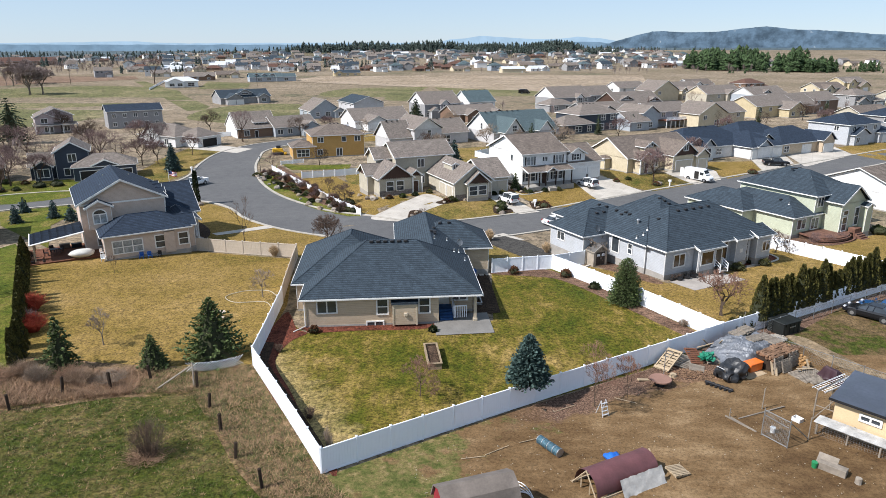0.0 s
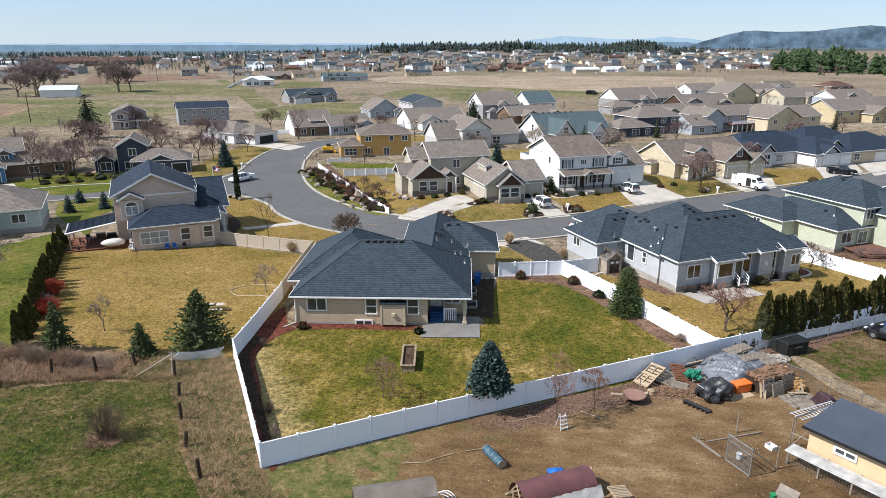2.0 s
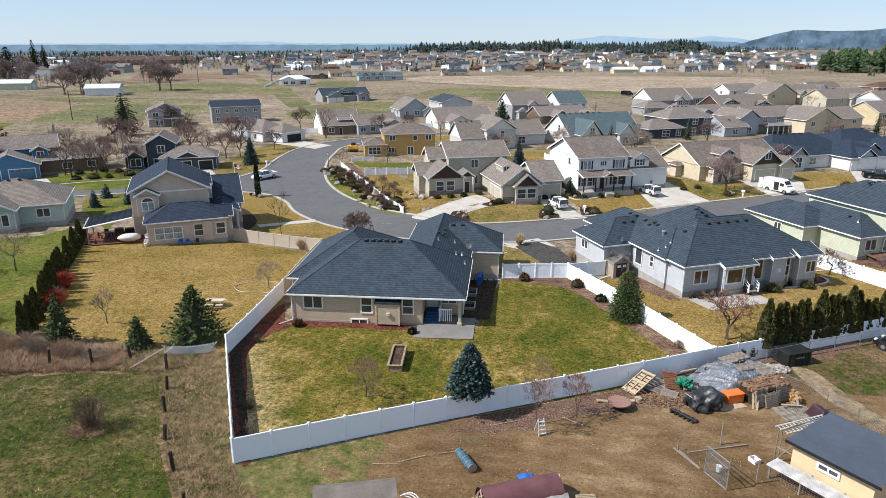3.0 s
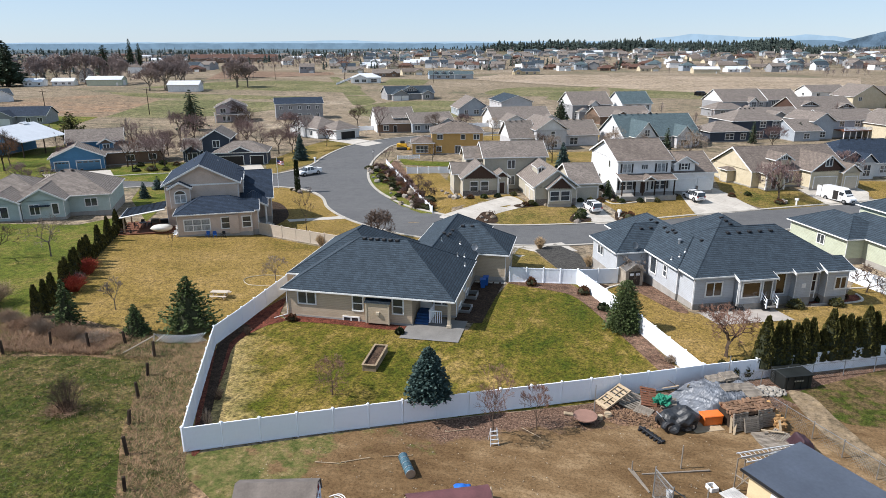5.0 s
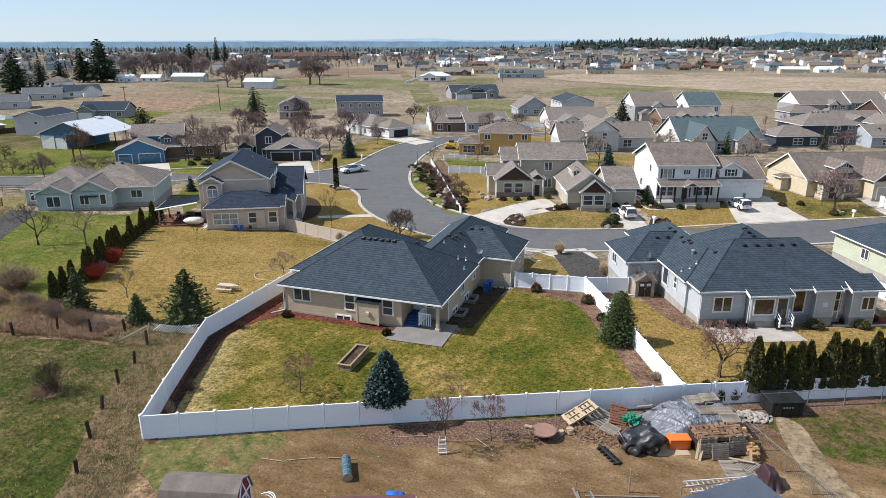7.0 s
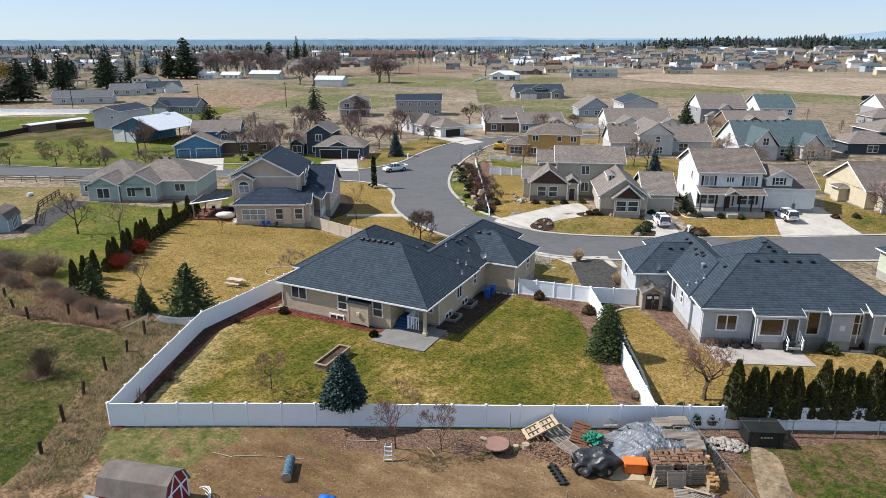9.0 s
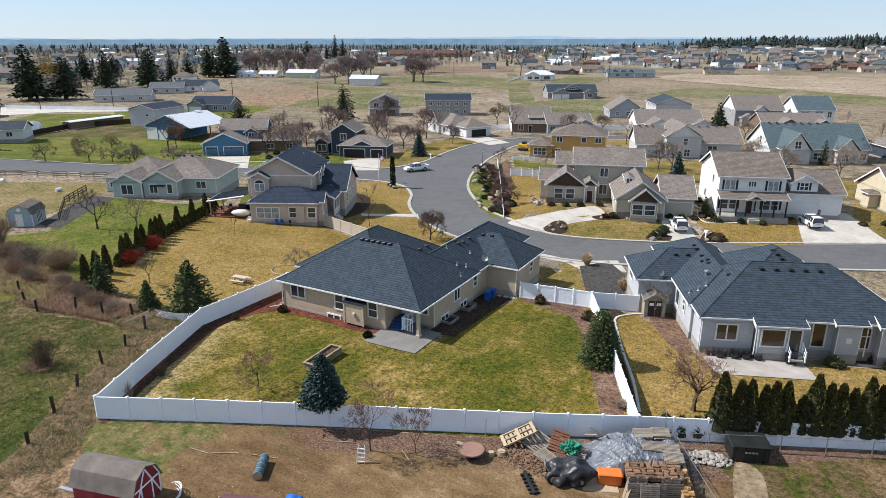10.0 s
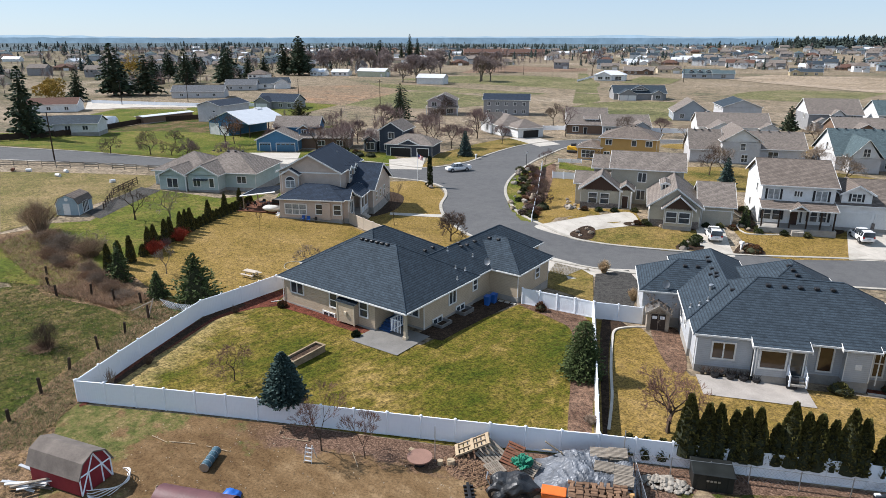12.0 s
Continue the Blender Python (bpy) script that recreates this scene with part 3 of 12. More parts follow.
area("driveway", "concrete driveway of a tan house", CONCRETE, 0.07, [(88.3, 170.4), (108.4, 182.6), (106.5, 170.1), (86.2, 155.0)], False, 4)
area("lawn", "dry lawn in front of a grey house", LAWN_DRY, 0.05, [(107.8, 180.6), (130.3, 193.8), (110.4, 162.8), (107.3, 170.2)], False, 4)
area("lawn", "small dry corner lawn beside the asphalt pad", LAWN_MID, 0.05, [(-0.2, 92.8), (4.0, 93.6), (6.2, 91.0), (11.2, 81.6), (3.8, 82.3)], False, 4)
area("asphalt_pad", "dark asphalt parking pad between two houses", ASPHALT_DARK, 0.06, [(6.3, 91.4), (8.5, 96.2), (12.3, 91.6), (15.1, 83.2), (11.6, 80.7)], False, 4)
area("driveway", "pale concrete apron of the dark-roofed house", CONCRETE, 0.05, [(-7.1, 94.9), (-0.9, 94.0), (4.7, 93.6), (9.3, 97.4), (12.1, 93.0), (6.6, 90.3), (3.4, 83.5)], False, 4)
area("lawn", "tan corner lawn with a flagpole", LAWN_DRY, 0.05, [(-55.3, 116.3), (-50.7, 121.1), (-43.3, 118.6), (-37.4, 113.8), (-32.8, 106.9), (-26.4, 100.5), (-18.3, 96.1), (-26.3, 87.4), (-35.1, 87.2), (-44.7, 105.7)], False, 4)
area("garden_bed", "dark mulch bed beside a curved walk", MULCH_DARK, 0.08, [(-49.2, 104.8), (-48.3, 109.4), (-42.8, 107.6), (-36.4, 98.8), (-35.0, 90.8), (-40.9, 93.7)], True, 4)
area("footpath", "pale concrete footpath across the lawn", CONCRETE, 0.09, [(-35.3, 96.4), (-28.1, 102.8), (-26.7, 101.2), (-34.1, 95.1)], False, 4)
area("lawn", "tan and green lawn with a blue spruce", LAWN_MID, 0.05, [(-60.7, 132.0), (-70.5, 147.1), (-71.3, 164.9), (-60.4, 168.6), (-60.6, 158.8), (-58.3, 147.7)], False, 4)
area("driveway", "concrete driveway of a navy house", CONCRETE, 0.07, [(-74.4, 135.1), (-70.6, 144.9), (-59.2, 130.6), (-65.2, 126.2)], False, 4)
area("lawn", "green and tan lawn before an open garage", LAWN_MID, 0.05, [(-72.1, 162.1), (-71.2, 184.1), (-60.4, 181.4), (-60.3, 168.7), (-62.1, 160.8)], False, 4)
area("driveway", "concrete driveway of an open garage", CONCRETE, 0.07, [(-70.9, 182.7), (-66.3, 190.0), (-53.0, 182.2), (-55.3, 174.9)], False, 4)
area("driveway", "concrete driveway of a blue house", CONCRETE, 0.07, [(-109.7, 117.8), (-99.3, 126.9), (-86.4, 115.2), (-98.7, 110.5)], False, 4)
area("lawn", "green verge round the rock garden", LAWN_GREEN, 0.05, [(-40.4, 160.0), (-39.7, 147.3), (-38.2, 137.7), (-33.1, 127.8), (-25.1, 116.8), (-18.0, 109.5), (-13.8, 107.2), (-28.2, 135.0), (-39.3, 154.8)], True, 4)
area("garden_bed", "bark mulch of the rock garden", MULCH_TAN, 0.08, [(-39.0, 156.4), (-38.0, 147.8), (-34.4, 136.2), (-28.2, 125.9), (-20.2, 115.3), (-14.9, 110.5), (-27.3, 135.3)], True, 4)
area("lawn", "dry side lawn behind a white fence", LAWN_DRY, 0.05, [(-13.7, 107.6), (-12.8, 111.1), (-11.2, 118.0), (-15.3, 130.6), (-20.9, 138.6), (-26.5, 149.2), (-34.0, 148.3)], False, 4)
area("lawn", "green lawn beside the yellow house", LAWN_GREEN, 0.05, [(-35.5, 152.2), (-22.2, 153.3), (-22.5, 159.0), (-33.9, 158.0), (-40.0, 160.1)], False, 4)
area("lawn", "green and golden back lawns between two rows of houses", LAWN_MID, 0.04, [(-16, 134), (7, 150), (24, 158), (40, 150), (36, 168), (20, 184), (0, 178), (-14, 168), (-22, 150)], True, 4)
area("lawn", "golden back lawn with a small dark tree", LAWN_DRY, 0.04, [(-30, 197), (-16, 199), (-2, 206), (8, 212), (4, 222), (-24, 214)], True, 4)
area("lawn", "dry front lawn beside the curved driveway", LAWN_DRY, 0.04, [(-13.2, 108.0), (-11.8, 118.5), (-3.0, 122.5), (0.8, 117), (-6, 112), (-10, 106.8)], False, 4)
area("field_strip", "green grass strip through the dry field", FIELD_GREEN, 0.05, [(-240.0, 524.3), (-233.4, 527.0), (-180.0, 440.0), (-110.1, 315.1), (-106.8, 296.7), (-113.6, 294.6), (-185.0, 425.0)], False, 12)
area("field_strip", "greenish grass beside the field road", FIELD_GREEN, 0.07, [(-182.4, 522.2), (-143.1, 499.5), (-129.7, 446.7), (-159.8, 438.0)], False, 12)
area("field", "reddish bare earth in the dry field", EARTH_RED, 0.05, [(-305.3, 264.1), (-282.5, 317.9), (-227.2, 302.3), (-187.0, 219.5), (-193.8, 199.5)], False, 12)
area("field", "ploughed brown field beyond the pasture", FIELD_BROWN, 0.06, [(-554.9, 867.4), (-538.7, 1109.0), (-253.8, 563.1), (-319.1, 465.3)], False, 16)
area("field", "pale dry grass field behind the houses", FIELD_PALE, 0.05, [(-65.1, 1018.8), (252.0, 901.0), (120.7, 380.6), (19.3, 429.0), (-122.3, 522.1)], False, 16)
area("lawn", "mown green lawn beyond a brown fence", LAWN_GREEN, 0.06, [(-227.3, 165.3), (-232.6, 209.2), (-188.9, 217.8), (-168.7, 177.4), (-189.3, 147.7)], False, 8)
area("road", "pale concrete lane beside a green lawn", CONCRETE, 0.08, [(-297.6, 153.4), (-242.0, 180.6), (-225.6, 170.4), (-249.7, 153.2), (-257.0, 135.6)], False, 8)
area("lawn", "rough patchy grass along the board fence", LAWN_PATCHY, 0.043, [(-188, 112), (-192, 150), (-172, 145), (-146, 133), (-150, 124), (-172, 117), (-182, 100)], False, 6)
area("lawn", "mown green lawn between lane and board fence", LAWN_GREEN, 0.07, [(-250, 146.0), (-218.5, 165.5), (-196.8, 153.1), (-190.5, 136.0), (-197.3, 122.9), (-230, 122.0)], False, 8)
area("lawn", "patchy green orchard grass", LAWN_GREEN, 0.05, [(-157.6, 74.6), (-114.9, 100.0), (-106.6, 115.8), (-111.2, 141.8), (-133.5, 169.9), (-150.9, 132.7), (-173.7, 119.7), (-189.0, 83.9)], False, 6)
area("pasture", "dry yellow sheep pasture behind a rail fence", SHEEP_PASTURE, 0.05, [(-114.8, 61.8), (-89.8, 84.2), (-80.1, 76.8), (-69.4, 59.5), (-63.2, 46.5)], False, 6)
area("lawn", "green lawn round a small blue barn", LAWN_GREEN, 0.06, [(-57.4, 44.7), (-63.9, 53.3), (-60.8, 57.7), (-77.3, 75.6), (-61.8, 80.3), (-60.4, 88.8), (-51.8, 77.3), (-37.0, 51.6), (-32.9, 44.5), (-40.0, 39.5)], False, 4)
area("driveway", "dark gravel track to a small blue barn", ASPHALT_DARK, 0.08, [(-66.4, 59.2), (-80.1, 74.8), (-74.8, 76.0), (-61.0, 59.3)], False, 4)
area("lawn", "green lawn by the side street", LAWN_GREEN, 0.05, [(-92.6, 116.7), (-79.9, 118.1), (-73.8, 122.2), (-65.8, 131.7), (-72, 137), (-82.4, 141.9), (-96, 139), (-101, 128)], False, 4)
area("lawn", "green lawn between street and beige house", LAWN_GREEN, 0.05, [(-78.1, 112.2), (-68.9, 117.3), (-64.8, 112.6), (-63.3, 102.2), (-54.2, 86.1), (-71.5, 102.3)], False, 4)
area("field", "olive tufted grass in the dry field", FIELD_GREEN, 0.045, [(-300, 345), (-230, 305), (-150, 330), (-165, 420), (-230, 470), (-290, 440)], True, 16)
area("field", "greenish grass behind the lone grey house", FIELD_GREEN, 0.045, [(-70, 380), (-20, 345), (60, 350), (70, 400), (10, 450), (-60, 440)], True, 16)
area("field", "greenish grass beside the street houses", FIELD_GREEN, 0.045, [(-100, 260), (-60, 245), (-50, 290), (-75, 330), (-105, 310)], True, 12)
area("field", "olive grass beyond the pasture road", FIELD_GREEN, 0.045, [(-260, 230), (-215, 215), (-150, 230), (-140, 290), (-180, 300), (-215, 300)], True, 12)

# ---- houses ----
WIN = {}


def lattice(us, vs, y0, y1, solid=None):
    """One connected frame in the xz plane: bars along the even strips of us and vs."""
    bm, made = bmesh.new(), {}
    solid = solid or (lambda i, j: i % 2 == 0 or j % 2 == 0)

    def vert(i, j, y):
        k = (i, j, y)
        if k not in made:
            made[k] = bm.verts.new((us[i], y, vs[j]))
        return made[k]

    nu, nv = len(us) - 1, len(vs) - 1
    full = lambda i, j: 0 <= i < nu and 0 <= j < nv and solid(i, j)
    for i in range(nu):
        for j in range(nv):
            if not full(i, j):
                continue
            bm.faces.new((vert(i, j, y0), vert(i + 1, j, y0), vert(i + 1, j + 1, y0), vert(i, j + 1, y0)))
            bm.faces.new((vert(i, j + 1, y1), vert(i + 1, j + 1, y1), vert(i + 1, j, y1), vert(i, j, y1)))
            for di, dj, a, b in ((0, -1, (i, j), (i + 1, j)), (1, 0, (i + 1, j), (i + 1, j + 1)), (0, 1, (i + 1, j + 1), (i, j + 1)), (-1, 0, (i, j + 1), (i, j))):
                if not full(i + di, j + dj):
                    bm.faces.new((vert(*b, y0), vert(*a, y0), vert(*a, y1), vert(*b, y1)))
    return bm


def window(parent, m, w, h, panes=2, glass=None, trim=None, sash=False, shutters=None):
    """A window whose outside looks along -y of m: trim, sill and panes; sash: a bar across the middle."""
    glass, trim = glass or GLASS, trim or TRIM
    key = (round(w, 2), round(h, 2), panes, glass.name, trim.name, sash)
    if key not in WIN:
        f = 0.13
        us, vs = [-w / 2 - f, -w / 2], [-h / 2 - f, -h / 2]
        for i in range(1, panes):
            us += [-w / 2 + w * i / panes - 0.055, -w / 2 + w * i / panes + 0.055]
        us += [w / 2, w / 2 + f]
        vs += ([-0.045, 0.045] if sash else []) + [h / 2, h / 2 + f]
        bm = lattice(us, vs, -0.07, 0.05)
        frame_me = link("window", bm, trim)
        pane_me = link("pane", cube(-w / (2 * panes) + 0.01, w / (2 * panes) - 0.01, -0.02, 0.02, -h / 2, h / 2), glass)
        WIN[key] = frame_me, pane_me
    frame_me, pane_me = WIN[key]
    ob = part("window", frame_me, None, parent, "", m)
    for i in range(panes):
        part("pane", pane_me, None, ob, "", pose(-w / 2 + w * (i + 0.5) / panes, 0, 0))
    if shutters:
        for s in (-1, 1):
            part("shutter", cube(s * (w / 2 + 0.28) - 0.16, s * (w / 2 + 0.28) + 0.16, -0.06, 0.03, -h / 2 - 0.05, h / 2 + 0.05), shutters, parent, "dark shutter", m)
    return ob


GAR = {}


def garage_door(parent, m, w, h, material, lights=False):
    key = (round(w, 2), round(h, 2), material.name)
    if key not in GAR:
        bm, n = bmesh.new(), 4
        box(bm, -w / 2, w / 2, 0.0, 0.05, 0, h)
        cols = max(3, int(w / 0.7))
        for r in range(n):
            for c in range(cols):
                a, b = -w / 2 + w * c / cols + 0.06, -w / 2 + w * (c + 1) / cols - 0.06
                box(bm, a, b, -0.03, 0.0, h * r / n + 0.06, h * (r + 1) / n - 0.06)
        fr = bmesh.new()
        box(fr, -w / 2 - 0.14, -w / 2, -0.06, 0.05, 0, h + 0.14)
        box(fr, w / 2, w / 2 + 0.14, -0.06, 0.05, 0, h + 0.14)
        box(fr, -w / 2, w / 2, -0.06, 0.05, h, h + 0.14)
        GAR[key] = link("garage_door", bm, material), link("door_frame", fr, TRIM)
    d = part("garage_door", GAR[key][0], None, parent, "", m)
    part("door_frame", GAR[key][1], None, d)
    if lights:
        for i in range(4):
            c = -w / 2 + w * (i + 0.5) / 4
            part("pane", cube(c - w / 11, c + w / 11, -0.05, -0.032, h * 0.8, h * 0.93), GLASS, d)
    return d


def front_door(parent, m, material=None, w=0.95, h=2.05):
    bm = cube(-w / 2, w / 2, -0.03, 0.03, 0, h)
    for a, b in ((0.12, 0.45), (0.52, 0.9)):
        for s in (-1, 1):
            box(bm, s * w * 0.22 - w * 0.16, s * w * 0.22 + w * 0.16, -0.045, -0.031, h * a, h * b)
    d = part("door", bm, material or BLACK, parent, "", m)
    fr = bmesh.new()
    for a in ((-w / 2 - 0.1, -w / 2, 0, h + 0.1), (w / 2, w / 2 + 0.1, 0, h + 0.1), (-w / 2, w / 2, h, h + 0.1)):
        box(fr, a[0], a[1], -0.07, 0.04, a[2], a[3])
    part("door_frame", fr, TRIM, d)
    return d


def roof_mesh(u0, u1, v0, v1, ze, kind, slope):
    """Top faces of a roof over an eaves outline: h hip, u or v gable with its ridge along that axis, and the gable triangles."""
    W, D = u1 - u0, v1 - v0
    c = [(u0, v0, ze), (u1, v0, ze), (u1, v1, ze), (u0, v1, ze)]
    tri = []
    if kind == "h":
        if W >= D:
            a, b = (u0 + D / 2, v0 + D / 2, ze + slope * D / 2), (u1 - D / 2, v0 + D / 2, ze + slope * D / 2)
            tops = [(c[0], c[1], b, a), (c[1], c[2], b), (c[2], c[3], a, b), (c[3], c[0], a)] if W - D > 0.01 else [(c[i], c[(i + 1) % 4], a) for i in range(4)]
        else:
            a, b = (u0 + W / 2, v0 + W / 2, ze + slope * W / 2), (u0 + W / 2, v1 - W / 2, ze + slope * W / 2)
            tops = [(c[0], c[1], a), (c[1], c[2], b, a), (c[2], c[3], b), (c[3], c[0], a, b)]
    elif kind == "u":
        a, b = (u0, (v0 + v1) / 2, ze + slope * D / 2), (u1, (v0 + v1) / 2, ze + slope * D / 2)
        tops, tri = [(c[0], c[1], b, a), (c[2], c[3], a, b)], [(c[3], c[0], a), (c[1], c[2], b)]
    elif kind == "v":
        a, b = ((u0 + u1) / 2, v0, ze + slope * W / 2), ((u0 + u1) / 2, v1, ze + slope * W / 2)
        tops, tri = [(c[1], c[2], b, a), (c[3], c[0], a, b)], [(c[0], c[1], a), (c[2], c[3], b)]
    else:                                   # s: one slope that rises towards +v
        a, b = (u0, v1, ze + slope * D), (u1, v1, ze + slope * D)
        tops, tri = [(c[0], c[1], b, a)], []
    return tops, tri


def add_roof(parent, u0, u1, v0, v1, ze, kind, slope, material, trim, thick=0.11, caps=True):
    tops, tri = roof_mesh(u0, u1, v0, v1, ze, kind, slope)
    bm, made = bmesh.new(), {}

    def vert(p, dz):
        k = (round(p[0], 3), round(p[1], 3), round(p[2] + dz, 3))
        if k not in made:
            made[k] = bm.verts.new((p[0], p[1], p[2] + dz))
        return made[k]

    edges = {}
    for f in tops:
        bm.faces.new([vert(p, 0) for p in f])
        bm.faces.new([vert(p, -thick) for p in reversed(f)])
        for p, q in zip(f, f[1:] + f[:1]):
            if (q, p) in edges:
                del edges[(q, p)]
            else:
                edges[(p, q)] = 1
    boards = []
    for p, q in edges:
        fa = bmesh.new() if caps or not boards else boards[0]
        bm.faces.new((vert(p, -thick), vert(q, -thick), vert(q, 0), vert(p, 0)))
        d = Vector(q) - Vector(p)
        o = Vector((d.y, -d.x, 0)).normalized()
        vs = []
        lap, inner = (0.05, 0.004) if caps else (0.0, 0.0)
        low = -thick - (0.15 if caps and abs(d.z) > 0.05 else 0.03)          # deep boards along the rakes, thin ones at the eaves
        for base, e in ((p, -lap), (q, lap)):
            b = Vector(base) + d.normalized() * e
            vs.append([fa.verts.new(b + o * k + Vector((0, 0, z))) for k, z in ((inner, low), (0.05, low), (0.05, 0.006), (inner, 0.01))])
        for k in range(4):
            fa.faces.new((vs[0][k], vs[0][(k + 1) % 4], vs[1][(k + 1) % 4], vs[1][k]))
        fa.faces.new(vs[0][::-1])
        fa.faces.new(vs[1])
        bmesh.ops.recalc_face_normals(fa, faces=fa.faces[:])
        if caps or not boards:
            boards.append(fa)
    r = part("roof", bm, material, parent)
    for fa in boards:
        if not caps:
            bmesh.ops.remove_doubles(fa, verts=fa.verts[:], dist=0.002)
        part("fascia", fa, trim, r)
    seen = {}
    for f in tops:
        for p, q in zip(f, f[1:] + f[:1]):
            key = tuple(sorted((p, q)))
            seen[key] = seen.get(key, 0) + 1
    for (p, q), k in seen.items():          # ridge and hip caps
        if k == 2 and caps:
            part("ridge_cap", tube(bmesh.new(), Vector(p) + Vector((0, 0, -0.045)), Vector(q) + Vector((0, 0, -0.045)), 0.09, 0.09, 5), material, r)
    return r


def gable_wall(bm, t, inset, drop, z0):
    """Fills the triangle below a gable, set in from the rake."""
    p, q, a = (Vector(x) for x in t)
    mid = (p + q) / 2
    d = (q - p).normalized()
    o = Vector((-d.y, d.x, 0))
    for s in (1,):
        pts = [p + d * 0.5, q - d * 0.5, a]
        pts = [x + o * inset + Vector((0, 0, -drop)) for x in pts]
        back = [x + o * 0.12 for x in pts]
        f = [bm.verts.new(x) for x in pts]
        b = [bm.verts.new(x) for x in back]
        bm.faces.new(f)
        bm.faces.new(b[::-1])
        for i in range(3):
            j = (i + 1) % 3
            bm.faces.new((f[j], f[i], b[i], b[j]))


class House:
    """A house in its own plan: u along its front, v to the back; z from its ground floor."""
    def __init__(self, label, x, y, rot, siding_m, roof_m, trim=None, z=None, name="house", over=0.45, gable_m=None, fine=True):
        self.z = gz(x, y) if z is None else z
        self.o = thing(name, pose(x, y, self.z, 0, 0, rot), label, "house")
        self.s, self.r, self.t, self.over, self.g = siding_m, roof_m, trim or TRIM, over, gable_m
        self.fine = fine

    def body(self, pts, z1, z0=0.0, material=None):
        bm = prism(bmesh.new(), pts, z0, z1)
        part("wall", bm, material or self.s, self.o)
        base = bmesh.new()
        if z0 <= 0.3:
            cx, cy = sum(p[0] for p in pts) / len(pts), sum(p[1] for p in pts) / len(pts)
            out = [(px + (0.03 if px > cx else -0.03), py + (0.03 if py > cy else -0.03)) for px, py in pts]
            prism(base, out, -1.2, 0.22)
            part("foundation", base, FOUND, self.o)
        else:
            base.free()
        return self

    def block(self, u0, u1, v0, v1, ze, kind="h", slope=0.5, z0=0.0, walls=True, roof_m=None, wall_m=None, gable_m=None, over=None):
        """Walls and roof over an eaves outline."""
        k = self.over if over is None else over
        if walls:
            self.body([(u0 + k, v0 + k), (u1 - k, v0 + k), (u1 - k, v1 - k), (u0 + k, v1 - k)], ze - 0.02, z0, wall_m)
            for a, b in ((u0 + k, v0 + k), (u1 - k, v0 + k), (u0 + k, v1 - k), (u1 - k, v1 - k)):
                if self.fine:
                    part("corner_board", cube(a - 0.035, a + 0.035, b - 0.035, b + 0.035, z0 + 0.23 if z0 <= 0.3 else z0, ze - 0.04), self.t, self.o)
        add_roof(self.o, u0, u1, v0, v1, ze, kind, slope, roof_m or self.r, self.t, caps=self.fine)
        tri = roof_mesh(u0, u1, v0, v1, ze, kind, slope)[1]
        if tri and walls:
            for t in tri:
                bm = bmesh.new()
                gable_wall(bm, t, k, 0.16, ze)
                part("gable", bm, gable_m or self.g or wall_m or self.s, self.o)
        return self

    def face(self, side, u, v):
        return pose(u, v, 0, 0, 0, {"s": 0, "e": 90, "n": 180, "w": 270}[side])

    def win(self, side, u, v, z, w=1.2, h=1.2, panes=2, **kw):
        window(self.o, self.face(side, u, v) @ pose(0, 0, z), w, h, panes, trim=kw.pop("trim", self.t), **kw)
        return self

    def garage(self, side, u, v, w=4.8, h=2.2, material=None, z=0.0, lights=False):
        garage_door(self.o, self.face(side, u, v) @ pose(0, -0.02, z), w, h, material or GDOOR_WHITE, lights)
        return self

    def door(self, side, u, v, material=None, z=0.15):
        front_door(self.o, self.face(side, u, v) @ pose(0, -0.03, z), material)
        return self

    def posts(self, pts, z0, z1, r=0.1, material=None):
        for u, v in pts:
            part("porch_post", cube(u - r, u + r, v - r, v + r, z0, z1, 0.02), material or self.t, self.o)
        return self

    def vents(self, pts, z=0.0):
        for u, v, h in pts:
            bm = cube(u - 0.2, u + 0.2, v - 0.2, v + 0.2, h - 0.08, h + 0.16, 0.05)
            part("roof_vent", bm, BLACK, self.o)
        return self

    def pipes(self, pts):
        for u, v, h in pts:
            bm = tube(bmesh.new(), (u, v, h - 0.2), (u, v, h + 0.35), 0.07, 0.07, 8)
            tube(bm, (u, v, h - 0.05), (u, v, h + 0.08), 0.16, 0.07, 8)
            part("vent_pipe", bm, METAL, self.o)
        return self

    def dish(self, u, v, h, rz):
        d = part("satellite_dish", self.dish_mesh(), METAL, self.o, "pale satellite dish", pose(u, v, h, 0, 0, rz))
        part("dish_arm", tube(tube(bmesh.new(), (0, 0.1, -0.5), (0, 0.05, 0.35), 0.03), (0, 0, 0.2), (0, -0.45, 0.25), 0.015), METAL, d)
        return self

    def dish_mesh(self):
        bm, n, rings = bmesh.new(), 14, 4
        t = pose(0, 0, 0.4, 65, 0, 0)
        rows = [[bm.verts.new(t @ Vector((0.36 * i / rings * math.cos(2 * math.pi * k / n), 0.42 * i / rings * math.sin(2 * math.pi * k / n), 0.1 * (i / rings) ** 2))) for k in range(n)] for i in range(1, rings + 1)]
        for a, b in zip(rows, rows[1:]):
            for k in range(n):
                bm.faces.new((a[k], a[(k + 1) % n], b[(k + 1) % n], b[k]))
        bm.faces.new(rows[0][::-1])
        bmesh.ops.solidify(bm, geom=bm.faces[:], thickness=0.02)
        return bm


